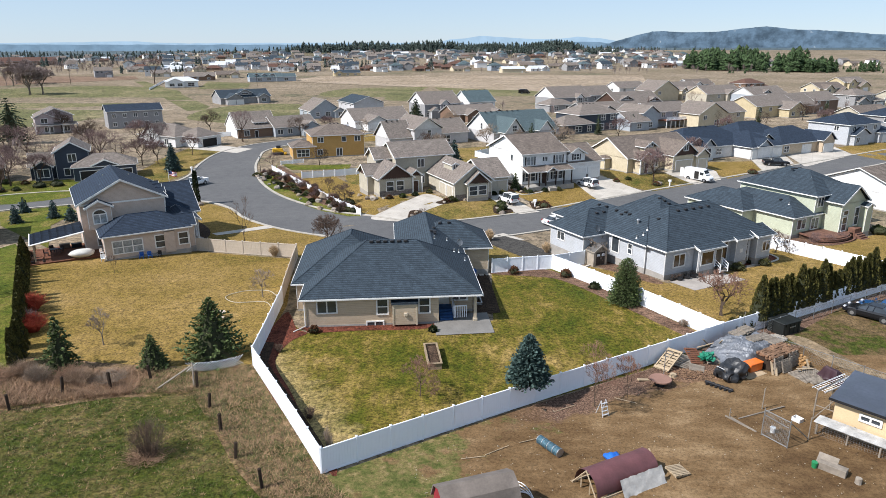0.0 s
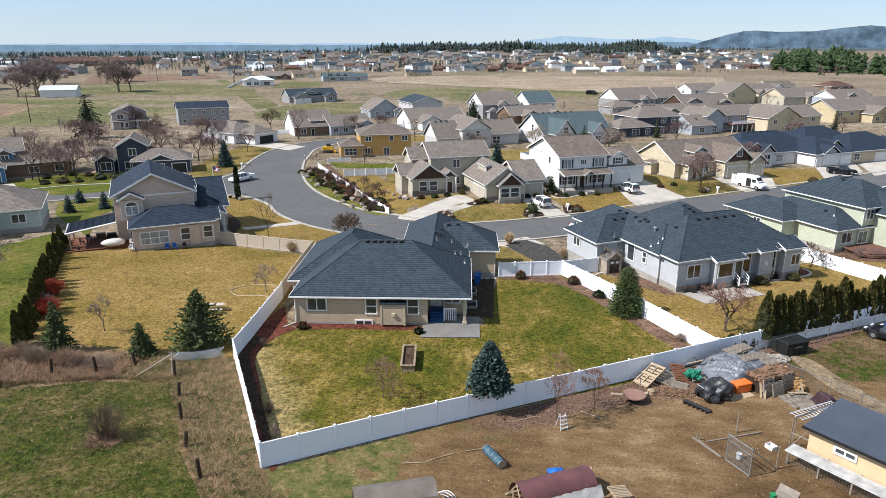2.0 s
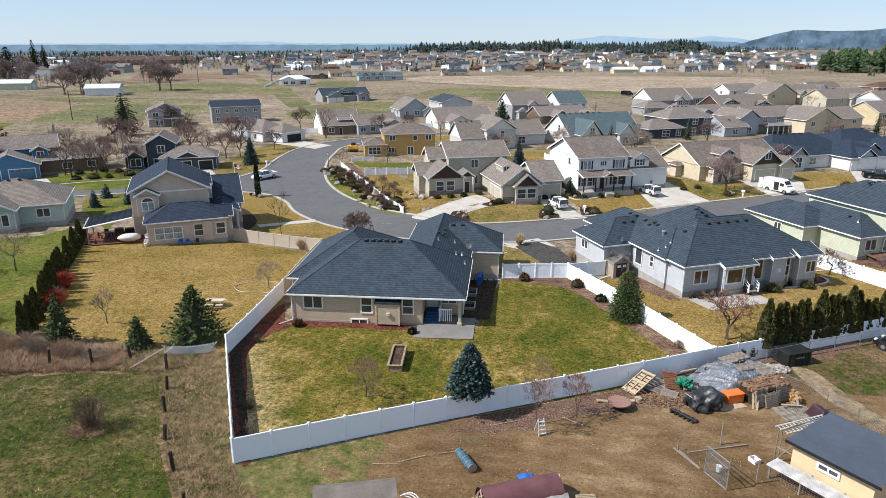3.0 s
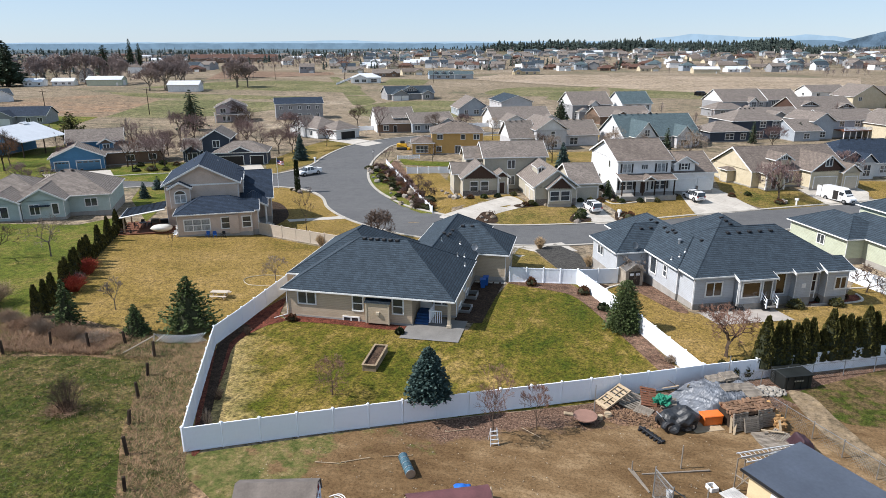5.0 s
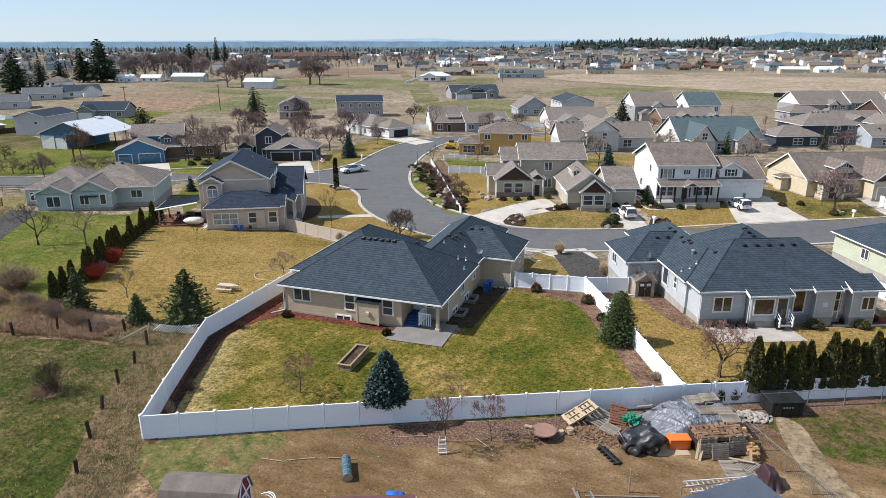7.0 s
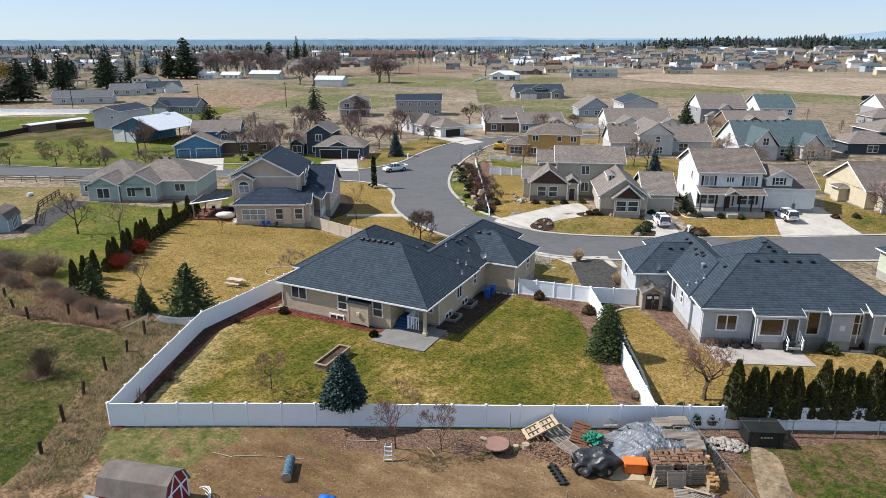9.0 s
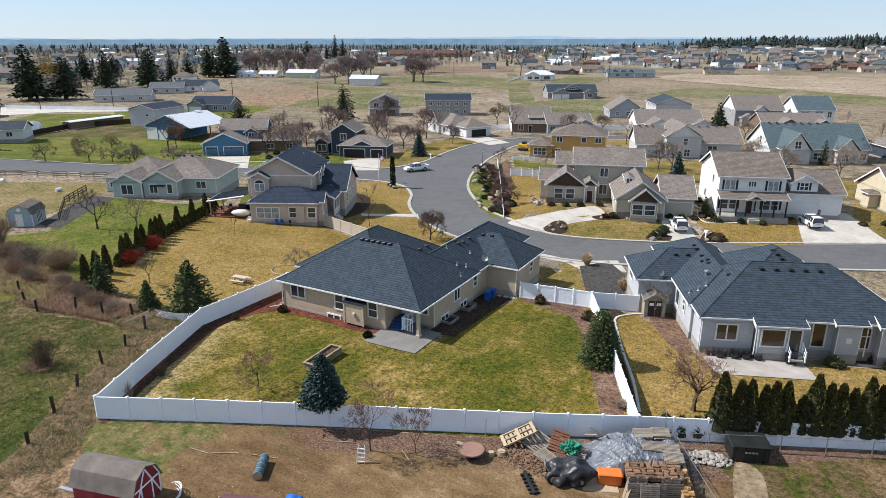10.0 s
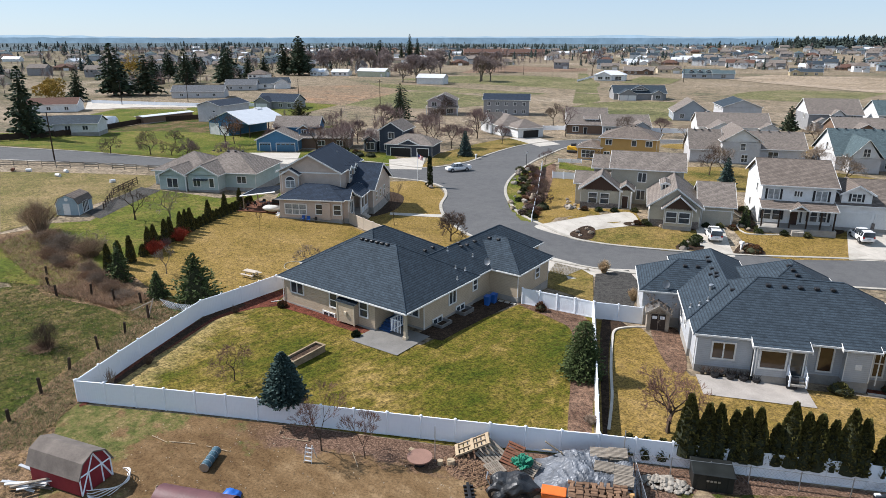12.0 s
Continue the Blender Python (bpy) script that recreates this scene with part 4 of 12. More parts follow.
# the main house: long hipped slate roof, tan lap siding
h = House("tan single-storey house with a hipped slate-blue shingle roof", -13.58, 57.78, 4.9, S_TAN, ROOF_SLATE, z=0.0, name="ranch_house")
h.body([(0.5, 0.5), (13.3, 0.5), (13.3, 3.4), (17.0, 3.4), (17.0, 12), (0.5, 12)], 2.95)
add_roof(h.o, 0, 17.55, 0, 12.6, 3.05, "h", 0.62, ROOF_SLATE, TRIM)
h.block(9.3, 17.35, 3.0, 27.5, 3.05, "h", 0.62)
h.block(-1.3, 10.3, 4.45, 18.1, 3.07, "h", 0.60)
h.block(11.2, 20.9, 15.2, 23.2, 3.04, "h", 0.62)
h.win("s", 2.55, 0.48, 2.1, 1.75, 1.15, 2).win("s", 7.85, 0.48, 1.95, 0.95, 1.45, 1, sash=True).win("s", 11.9, 0.48, 1.95, 0.95, 1.45, 1, sash=True)
h.win("s", 7.1, 0.48, 0.18, 1.5, 0.42, 2)
h.win("s", 15.6, 3.38, 1.95, 1.5, 1.3, 2).win("e", 17.02, 8.2, 1.95, 1.1, 1.3, 2).win("e", 17.02, 12.4, 2.0, 0.7, 1.1, 1, sash=True)
h.win("e", 20.47, 20.0, 1.9, 0.8, 1.1, 1, sash=True).win("e", 17.02, 5.6, 0.3, 1.4, 0.5, 2).win("e", 17.02, 9.6, 0.3, 1.4, 0.5, 2)
bump = bmesh.new()
box(bump, 8.85, 11.15, -0.12, 0.5, 0.25, 2.3)
part("chimney_bump", bump, S_TAN, h.o, "boxed-out tan chimney bay")
trims = bmesh.new()
for a in ((8.8, 8.95, 0.2, 2.34), (11.05, 11.2, 0.2, 2.34), (8.95, 11.05, 2.2, 2.34)):
    box(trims, a[0], a[1], -0.16, -0.1, a[2], a[3])
part("bay_trim", trims, TRIM_TAN, h.o)
bump = bmesh.new()
vs = [bump.verts.new(p) for p in ((8.7, -0.25, 2.36), (11.3, -0.25, 2.36), (11.3, 0.5, 2.62), (8.7, 0.5, 2.62))]
bump.faces.new(vs)
bmesh.ops.solidify(bump, geom=bump.faces[:], thickness=0.08)
part("bay_roof", bump, ROOF_SLATE, h.o)
part("gas_vent", cube(9.9, 10.25, -0.3, -0.12, 1.15, 1.5, 0.03), TRIM_TAN, h.o, "small tan vent hood")
part("porch_post", cube(16.75, 17.05, 0.55, 0.85, 0.1, 2.9, 0.03), TRIM_TAN, h.o, "square tan porch post")
part("porch_post_base", cube(16.68, 17.12, 0.48, 0.92, 0.1, 0.4, 0.03), TRIM_TAN, h.o)
h.door("s", 14.0, 3.37, TRIM, 0.85)
steps = bmesh.new()
for i in range(4):
    box(steps, 13.45, 14.75, 0.9 + i * 0.32, 3.36, 0.1 + i * 0.19, 0.29 + i * 0.19)
part("porch_steps", steps, plain("blue_carpet", (0.020, 0.070, 0.190), 0.95, 0, 3, 20, 0.2), h.o, "blue carpeted porch steps")
rail = part("porch_railing", cube(14.83, 14.93, 0.95, 3.35, 1.52, 1.62), VINYL, h.o, "white vinyl porch railing")
part("lower_rail", cube(14.83, 14.93, 0.95, 3.35, 0.3, 0.38), VINYL, rail)
part("front_rail", cube(14.94, 16.1, 0.93, 1.02, 1.52, 1.62), VINYL, rail)
for i in range(10):
    part("baluster", cube(14.85, 14.9, 1.0 + i * 0.24, 1.05 + i * 0.24, 0.38, 1.52), VINYL, rail)
for i in range(7):
    part("baluster", cube(14.95 + i * 0.18, 15.0 + i * 0.18, 0.95, 1.0, 0.35, 1.52), VINYL, rail)
for a, b in (((0.42, 0.42, 0.15), (0.42, 0.42, 2.85)), ((17.1, 3.3, 0.15), (17.1, 3.3, 2.85)), ((0.42, 0.42, 0.2), (-0.6, -0.5, 0.08))):
    part("downspout", tube(bmesh.new(), a, b, 0.05, 0.05, 6), TRIM, h.o)
for v in (5.6, 9.6):
    well = bmesh.new()
    box(well, 17.1, 18.2, v - 0.9, v - 0.8, -0.3, 0.32)
    box(well, 17.1, 18.2, v + 0.8, v + 0.9, -0.3, 0.32)
    box(well, 18.1, 18.2, v - 0.8, v + 0.8, -0.3, 0.32)
    part("window_well", well, METAL, h.o, "grey metal window well")
h.vents([(6.84 + 0.7 * i, 6.06, 6.83) for i in range(6)])
h.vents([(9.05, 14.1, 3.85), (9.05, 15.6, 3.85), (13.5, 14.35, 5.5), (13.9, 14.35, 5.22), (14.0, 15.3, 5.15), (14.0, 16.9, 5.15), (14.85, 18.7, 5.27), (16.0, 18.8, 5.27)])
h.pipes([(13.7, 12.0, 5.3), (15.35, 14.45, 4.3), (15.8, 10.5, 4.15), (16.4, 11.4, 3.8), (16.85, 9.3, 3.5)])
h.dish(16.9, 15.0, 3.45, 20)

# grey house behind the evergreen hedge
h = House("blue-grey single-storey house with a dark hipped roof", 25.59, 71.64, 27.4, S_GREY, ROOF_SLATE, z=0.15, name="ranch_house")
h.body([(0.45, 0.45), (4.9, 0.45), (4.9, 0.9), (18.0, 0.9), (18.0, 11), (0.45, 11)], 3.15)
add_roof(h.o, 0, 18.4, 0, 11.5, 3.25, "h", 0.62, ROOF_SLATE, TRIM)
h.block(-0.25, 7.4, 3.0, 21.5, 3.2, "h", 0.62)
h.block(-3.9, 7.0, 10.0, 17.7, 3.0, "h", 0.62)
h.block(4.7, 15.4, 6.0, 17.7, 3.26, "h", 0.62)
h.block(4.6, 9.0, -0.85, 4.0, 3.0, "u", 0.35)
h.block(11.4, 14.2, -0.3, 4.0, 3.2, "u", 0.4)
h.block(14.9, 18.3, -0.55, 4.0, 3.2, "u", 0.4)
h.win("s", 2.6, 0.43, 1.75, 1.7, 1.4, 2, glass=GLASS_WARM).win("s", 6.3, -0.42, 1.75, 1.9, 1.5, 1, glass=GLASS_WARM)
h.door("s", 8.1, -0.42, GLASS, 0.55)
h.win("s", 10.6, 0.88, 1.75, 1.0, 2.3, 1, glass=GLASS_WARM).win("s", 14.55, 0.88, 1.75, 0.7, 2.3, 1, glass=GLASS_WARM, sash=True)
h.win("s", 17.0, -0.12, 1.7, 1.2, 1.2, 2, glass=GLASS_WARM)
h.win("w", 0.18, 6.0, 2.0, 0.6, 1.2, 1, sash=True).win("w", 0.18, 8.6, 1.9, 1.2, 1.9, 1).win("w", -3.47, 15.0, 1.9, 1.4, 1.0, 2)
bm = bmesh.new()
for i in range(3):
    box(bm, 7.6, 8.7, -0.47 - 0.3 * (i + 1), -0.47, 0.0, 0.5 - i * 0.17)
part("back_steps", bm, CONCRETE, h.o)
for u in (7.5, 8.8):
    rail = part("stair_railing", tube(bmesh.new(), (u, -0.55, 1.45), (u, -1.45, 0.95), 0.035, 0.035, 4), VINYL, h.o, "white stair railing")
    for v0, z0, z1 in ((-0.55, 0.5, 1.5), (-1.45, 0.0, 1.0)):
        part("post", cube(u - 0.05, u + 0.05, v0 - 0.05, v0 + 0.05, z0, z1), VINYL, rail)
    for k in (0.25, 0.6):
        part("rail", tube(bmesh.new(), (u, -0.55, 0.5 + k), (u, -1.45, 0.0 + k), 0.035, 0.035, 4), VINYL, rail)
part("wall_vent", cube(12.6, 13.1, 0.1, 0.16, 1.3, 1.8, 0.02), TRIM, h.o)
h.vents([(6.44 + 1.29 * i, 4.9, 6.32) for i in range(5)] + [(0.56, 13.0, 4.88), (1.78, 13.05, 4.9), (3.0, 15.4, 5.25), (2.85, 13.8, 5.35), (2.95, 11.9, 5.2), (2.65, 10.6, 5.0), (3.1, 10.3, 5.3), (3.0, 9.5, 5.22), (3.65, 5.2, 5.52), (9.6, 11.1, 6.3), (9.85, 10.5, 6.05), (10.15, 10.0, 5.75)])
h.pipes([(0.33, 5.2, 3.58), (1.0, 4.8, 4.0), (1.7, 4.95, 4.45)])
h.dish(-1.4, 10.4, 3.3, 10)
bm = tube(bmesh.new(), (2.2, 7.1, 4.5), (2.2, 7.1, 5.15), 0.14, 0.14, 10)
tube(bm, (2.2, 7.1, 5.15), (2.2, 7.1, 5.25), 0.24, 0.2, 10)
part("flue_cap", bm, METAL, h.o, "round metal flue cap")
for p in ((0.3, 0.4), (4.85, -0.35), (9.0, 0.2), (14.3, 0.2), (17.9, -0.05)):
    part("downspout", tube(bmesh.new(), (p[0], p[1], 0.05), (p[0], p[1], 3.0), 0.05, 0.05, 6), TRIM, h.o)

# two-storey beige house on the corner
h = House("two-storey pinkish-beige house with dark gabled roofs", -47.22, 82.15, 31.5, S_BEIGE, ROOF_DARK, z=-0.15)
h.block(0, 11.2, 0, 13.0, 6.55, "v", 0.52)
h.block(1.9, 13.0, -5.3, 2.0, 3.25, "h", 0.50)
h.block(8.5, 15.8, 3.0, 15.5, 3.3, "u", 0.55)
h.block(10.4, 14.9, -1.6, 4.2, 3.2, "v", 0.5, walls=False)
h.block(9.5, 13.7, -4.4, -0.9, 3.22, "u", 0.75, over=0.3)
part("porch_floor", cube(11.0, 14.6, -0.9, 3.4, -0.4, 0.16), FOUND, h.o)
h.posts([(14.5, -0.9), (14.5, 1.0), (14.5, 2.9)], 0.16, 3.1, 0.1)
rail = part("porch_railing", cube(14.46, 14.54, -0.9, 2.9, 1.0, 1.1), VINYL, h.o, "white porch railing")
for i in range(17):
    part("baluster", cube(14.48, 14.52, -0.7 + 0.21 * i, -0.65 + 0.21 * i, 0.2, 1.0), VINYL, rail)
for i in range(3):
    part("porch_step", cube(14.6, 15.0 + 0.3 * i, -0.8, 0.6, -0.6, 0.05 - 0.18 * i), CONCRETE, h.o)
h.win("e", 13.42, -2.65, 1.75, 1.5, 1.9, 2).win("e", 11.38, 0.6, 1.8, 1.6, 1.5, 2)
h.block(0.9, 4.3, -0.75, 1.0, 6.2, "v", 0.55, 3.2, over=0.3)
ARCH = [(math.cos(math.pi * k / 12), math.sin(math.pi * k / 12)) for k in range(13)]
for r, v0, v1, mt, nm in ((0.86, -0.52, -0.44, TRIM, "arch_trim"), (0.72, -0.535, -0.521, GLASS, "arch_pane")):
    bm = bmesh.new()
    a, b = [[bm.verts.new((2.6 + r * c, v, 5.2 + r * 0.8 * q)) for c, q in ARCH] for v in (v0, v1)]
    bm.faces.new(a)
    bm.faces.new(b[::-1])
    for k in range(13):
        bm.faces.new((a[(k + 1) % 13], a[k], b[k], b[(k + 1) % 13]))
    bmesh.ops.recalc_face_normals(bm, faces=bm.faces[:])
    part(nm, bm, mt, h.o, "half-round window head")
h.win("s", 2.6, -0.47, 4.6, 1.46, 1.1, 2, glass=CURTAIN).win("s", 2.6, 0.43, 1.7, 1.2, 1.7, 2)
h.win("s", 5.0, -4.87, 1.6, 3.4, 1.55, 3, sash=True, glass=CURTAIN).win("s", 8.9, -4.87, 1.7, 1.1, 1.55, 1, sash=True).win("s", 11.8, -4.87, 1.7, 1.1, 1.5, 1, sash=True)
for i in range(3):
    h.block(9.6, 11.5, 3.6 + 2.6 * i, 5.4 + 2.6 * i, 6.4, "u", 0.7, 4.2, over=0.2)
    h.win("e", 11.32, 4.5 + 2.6 * i, 5.5, 0.9, 1.2, 1, sash=True)
    h.win("e", 15.37, 5.6 + 2.6 * i, 1.8, 0.8, 1.3, 1, sash=True)
part("chimney_box", cube(9.4, 10.7, -5.1, -4.85, 0.1, 2.9), S_BEIGE, h.o)
bm = bmesh.new()
bm.faces.new([bm.verts.new(p) for p in ((-5.6, -1.8, 2.62), (0.4, -1.8, 3.55), (0.4, 4.2, 3.55), (-5.6, 4.2, 2.62))])
bmesh.ops.solidify(bm, geom=bm.faces[:], thickness=0.12)
cover = part("patio_roof", bm, ROOF_DARK, h.o, "dark lean-to patio roof")
for p, q in (((-5.65, -1.88, 2.57), (0.45, -1.88, 3.5)), ((-5.68, -1.9, 2.57), (-5.68, 4.25, 2.57))):
    part("fascia", tube(bmesh.new(), p, q, 0.11, 0.11, 4), TRIM, cover)
part("belt_trim", cube(0.47, 10.73, 0.40, 0.44, 6.28, 6.5), TRIM, h.o, "white belt board under the gable")
h.posts([(-5.3, -1.5), (-5.3, 3.9)], 0.1, 2.55, 0.09, WOOD_NEW)
deck = part("deck", cube(-5.9, 1.8, -2.5, 4.4, -0.3, 0.245), WOOD_RED, h.o, "low reddish timber deck")
for i in range(26):
    part("plank", cube(-6.0, 1.9, -2.6 + i * 0.28, -2.35 + i * 0.28, 0.25, 0.33), WOOD_RED, deck)
h.pipes([(4.2, 8, 8.6), (7.6, 9, 8.3), (3.4, 4, 8.0)])

# craftsman house across the street
h = House("khaki two-storey craftsman house with brown gables", -12.0, 119.0, 24, S_KHAKI, ROOF_TAUPE, z=-0.75, gable_m=S_BOARD)
h.block(0.0, 7.4, 0.0, 10.0, 3.2, "v", 0.72)
h.block(-1.2, 5.0, 3.6, 9.6, 3.4, "u", 0.6)
h.block(4.8, 17.6, 4.2, 13.6, 6.3, "u", 0.52, gable_m=S_KHAKI)
h.block(1.6, 8.6, 6.6, 13.0, 5.8, "u", 0.62, gable_m=S_CREAM)
h.block(6.4, 9.4, 0.6, 4.4, 3.3, "v", 0.75)
h.block(11.4, 19.8, -8.6, 6.0, 3.1, "v", 0.72, gable_m=S_KHAKI)
h.block(13.6, 18.6, -9.5, -6.0, 3.0, "v", 0.85)
h.block(19.0, 24.8, -5.8, 5.6, 2.95, "u", 0.5, gable_m=S_KHAKI)
h.block(13.2, 14.9, -3.8, 0.4, 5.6, "v", 0.5, 3.4, over=0.2, gable_m=S_KHAKI)
h.win("s", 2.5, 0.43, 1.7, 1.35, 1.7, 1, sash=True).win("s", 4.5, 0.43, 1.7, 1.35, 1.7, 1, sash=True)
h.door("s", 7.9, 1.03, S_BOARD)
h.win("s", 10.4, 4.63, 4.9, 1.3, 1.5, 2).win("s", 10.4, 4.63, 1.8, 1.3, 1.6, 2)
h.win("s", 15.1, -9.07, 1.6, 1.5, 1.6, 1, sash=True).win("s", 17.0, -9.07, 1.6, 1.5, 1.6, 1, sash=True)
h.win("s", 14.05, -3.62, 5.0, 0.9, 1.1, 2)
h.garage("w", 11.83, -6.0, 2.6, 2.2, GDOOR_TAN).garage("w", 11.83, -2.9, 2.6, 2.2, GDOOR_TAN).garage("s", 22.0, -5.37, 4.2, 2.2, GDOOR_TAN)
for a, b, c in ((0.4, 6.9, 0.36), (12.0, 19.2, -8.22)):
    part("stone_base", cube(a, b, c, c + 0.1, -0.4, 0.9), STONE, h.o, "grey-brown stone wainscot")
h.posts([(7.0, 0.3), (8.9, 0.3)], 0, 3.1, 0.12).vents([(10 + 1.2 * i, 9.2, 8.55) for i in range(4)])
h.pipes([(2.4, 2.4, 4.8), (21, 1, 4.2)])

# white two-storey house with a porch
h = House("white two-storey house with black shutters and a porch", 15.26, 126.05, 25, S_WHITE, ROOF_BROWN, z=-0.2)
h.block(0.0, 11.0, 0.0, 14.4, 6.1, "u", 0.42)
h.block(10.2, 20.2, 0.8, 13.0, 3.5, "u", 0.5)
h.block(11.3, 16.2, 0.9, 8.0, 5.2, "v", 0.55, 3.0)
h.block(0.2, 10.8, -2.2, 1.0, 2.95, "s", 0.28, walls=False)
h.block(4.2, 6.9, -2.5, 0.8, 2.95, "v", 0.6, 2.8, gable_m=S_BROWN)
h.posts([(0.5, -1.9), (2.9, -1.9), (4.4, -1.9), (6.7, -1.9), (8.6, -1.9), (10.4, -1.9)], 0.0, 2.95, 0.1, WOOD_DARK)
part("porch_floor", cube(0.2, 10.8, -2.3, 0.5, -0.9, 0.06), FOUND, h.o)
for u in (2.1, 8.7):
    h.win("s", u, 0.43, 4.7, 1.5, 1.5, 2, glass=CURTAIN, shutters=BLACK)
h.win("s", 5.5, 0.43, 4.9, 1.1, 0.8, 3).win("s", 1.6, 0.43, 1.55, 0.95, 1.6, 1, sash=True).win("s", 2.85, 0.43, 1.55, 0.95, 1.6, 1, sash=True).win("s", 8.1, 0.43, 1.55, 0.95, 1.6, 1, sash=True).win("s", 9.35, 0.43, 1.55, 0.95, 1.6, 1, sash=True)
for u in (0.75, 3.7, 7.25, 10.2):
    part("shutter", cube(u - 0.16, u + 0.16, 0.37, 0.43, 0.75, 2.4), BLACK, h.o, "dark shutter")
h.win("s", 6.35, 0.43, 1.3, 0.3, 1.7, 1)
h.door("s", 5.4, 0.43, S_BOARD, 0.08)
part("stone_base", cube(16.35, 16.75, 1.1, 1.3, 0, 0.9), STONE, h.o, "brown stone pier base")
h.win("s", 13.7, 1.33, 4.6, 1.2, 1.1, 2, sash=True, shutters=BLACK)
h.garage("s", 13.6, 1.2, 4.9, 2.25).garage("s", 18.0, 1.2, 2.6, 2.25)
h.win("w", 0.43, 4.5, 4.9, 0.7, 1.2, 1).win("w", 0.43, 9.0, 1.6, 0.9, 1.2, 1)
for i in range(2):
    part("porch_step", cube(4.7, 6.4, -2.3 - 0.34 * (i + 1), -2.3 - 0.34 * i, -0.9, -0.1 - 0.17 * i), CONCRETE, h.o)
h.vents([(3 + 1.5 * i, 7.6, 9.0) for i in range(3)])

# cream house
h = House("cream house with brown shingled gables and a two-car garage", 40.6, 139.8, 28, S_CREAM, ROOF_BROWN, z=-0.6, gable_m=S_BOARD)
h.block(0, 21.5, 1.5, 15.5, 3.2, "u", 0.55, gable_m=S_CREAM)
h.block(1.6, 6.2, -0.6, 6.0, 3.1, "v", 0.7, gable_m=S_CREAM)
h.block(10.5, 18.6, -1.5, 8.0, 3.4, "v", 0.75)
h.block(17.0, 21.6, -2.2, 7.0, 3.1, "v", 0.7, gable_m=S_KHAKI)
h.block(5.2, 9.4, 2.0, 7.0, 5.2, "v", 0.6, 4.2)
h.block(-1.6, 1.2, 7.0, 10.2, 2.6, "h", 0.35)
h.garage("s", 14.2, -1.1, 4.9, 2.2, GDOOR_TAN).garage("s", 19.3, -1.8, 2.6, 2.2, GDOOR_TAN)
h.win("s", 14.5, -1.07, 5.0, 1.3, 1.3, 2).win("s", 7.3, 2.43, 5.6, 1.3, 0.7, 3).win("s", 8.6, 1.93, 1.6, 1.4, 1.5, 2)
h.door("s", 3.8, -0.17, S_BOARD).posts([(1.9, -0.5), (5.8, -0.5)], 0, 3.0, 0.13)
h.vents([(4 + 1.4 * i, 8.9, 6.85) for i in range(3)])

# ochre house
h = House("ochre two-storey house with a brown hipped roof", -33.4, 166.5, 19, S_OCHRE, ROOF_BROWN, z=-1.4)
h.block(0, 14.2, 0.5, 13.0, 5.6, "h", 0.40)
h.block(-5.2, 1.2, -0.6, 8.0, 3.1, "h", 0.42)
h.win("s", 2.5, 0.93, 4.5, 1.4, 1.2, 2).win("s", 8.5, 0.93, 4.5, 1.0, 1.2, 1).win("s", 12.0, 0.93, 4.5, 1.4, 1.2, 2)
h.win("s", 2.2, 0.93, 1.4, 1.3, 1.3, 2).win("s", 7.2, 0.93, 1.2, 1.4, 1.9, 2).win("s", -2.2, -0.17, 1.5, 3.0, 1.7, 3, sash=True)
h.vents([(6.0 + i, 6.3, 7.9) for i in range(3)])

# sage house east of the grey one
h = House("sage-green two-storey house with a dark hipped roof", 51.4, 92.5, 28, S_SAGE, ROOF_SLATE, z=-1.1)
h.block(0, 8.6, 0.3, 16.5, 2.95, "h", 0.5)
h.block(4.5, 15.0, 0.2, 14.2, 5.75, "h", 0.52)
h.block(-2.6, 5.5, 7.0, 18.5, 2.95, "h", 0.52)
h.block(6.6, 13.4, -2.6, 6.0, 4.9, "v", 0.72)
h.block(13.0, 22.0, 2.0, 13.0, 3.0, "h", 0.5)
h.win("s", 6.1, 0.63, 4.7, 1.3, 1.3, 2).win("s", 2.4, 0.73, 1.7, 1.8, 1.4, 2).win("s", 5.4, 0.63, 1.5, 1.6, 1.6, 2).win("s", 8.1, -2.17, 1.7, 1.0, 2.0, 1, sash=True).win("s", 10.9, -2.17, 2.6, 0.9, 2.6, 1, sash=True).win("s", 8.1, -2.17, 3.4, 1.0, 0.6, 1)
h.win("w", -2.17, 12.0, 1.7, 1.2, 1.2, 2)
h.block(11.4, 13.2, -3.4, -1.0, 4.2, "v", 0.5, over=0.2)
terrace = part("terrace", cube(2.2, 9.0, -3.2, 0.6, -0.6, 0.5), SOIL, h.o, "raised brick-edged terrace with steps")
BR = link("brick", cube(-0.2, 0.2, -0.13, 0.13, 0, 0.17, 0.015), BRICK)
for tier, (r, z0, n) in enumerate(((5.2, -0.35, 30), (4.3, 0.0, 24))):       # two curved courses of blocks round the terrace
    for k in range(2):
        for i in range(n):
            a = radians(196 + 150 * (i + 0.5 * (k % 2)) / n)
            part("brick", BR, None, terrace, "", pose(5.4 + r * 0.95 * math.cos(a), -1.4 + r * 0.62 * math.sin(a), z0 + 0.18 * k, 0, 0, math.degrees(a) + 90))
part("paving", prism(bmesh.new(), [(5.4 + 4.2 * 0.95 * math.cos(radians(196 + 15 * i)), -1.4 + 4.2 * 0.62 * math.sin(radians(196 + 15 * i))) for i in range(11)] + [(6.5, 0.6), (2.0, 0.6)], 0.3, 0.515), BRICK, terrace)
for i in range(4):
    part("step", cube(9.2, 10.8, -3.4 - 0.34 * (i + 1), -3.4 - 0.34 * i, -0.6, 0.38 - 0.2 * i), BRICK, terrace)
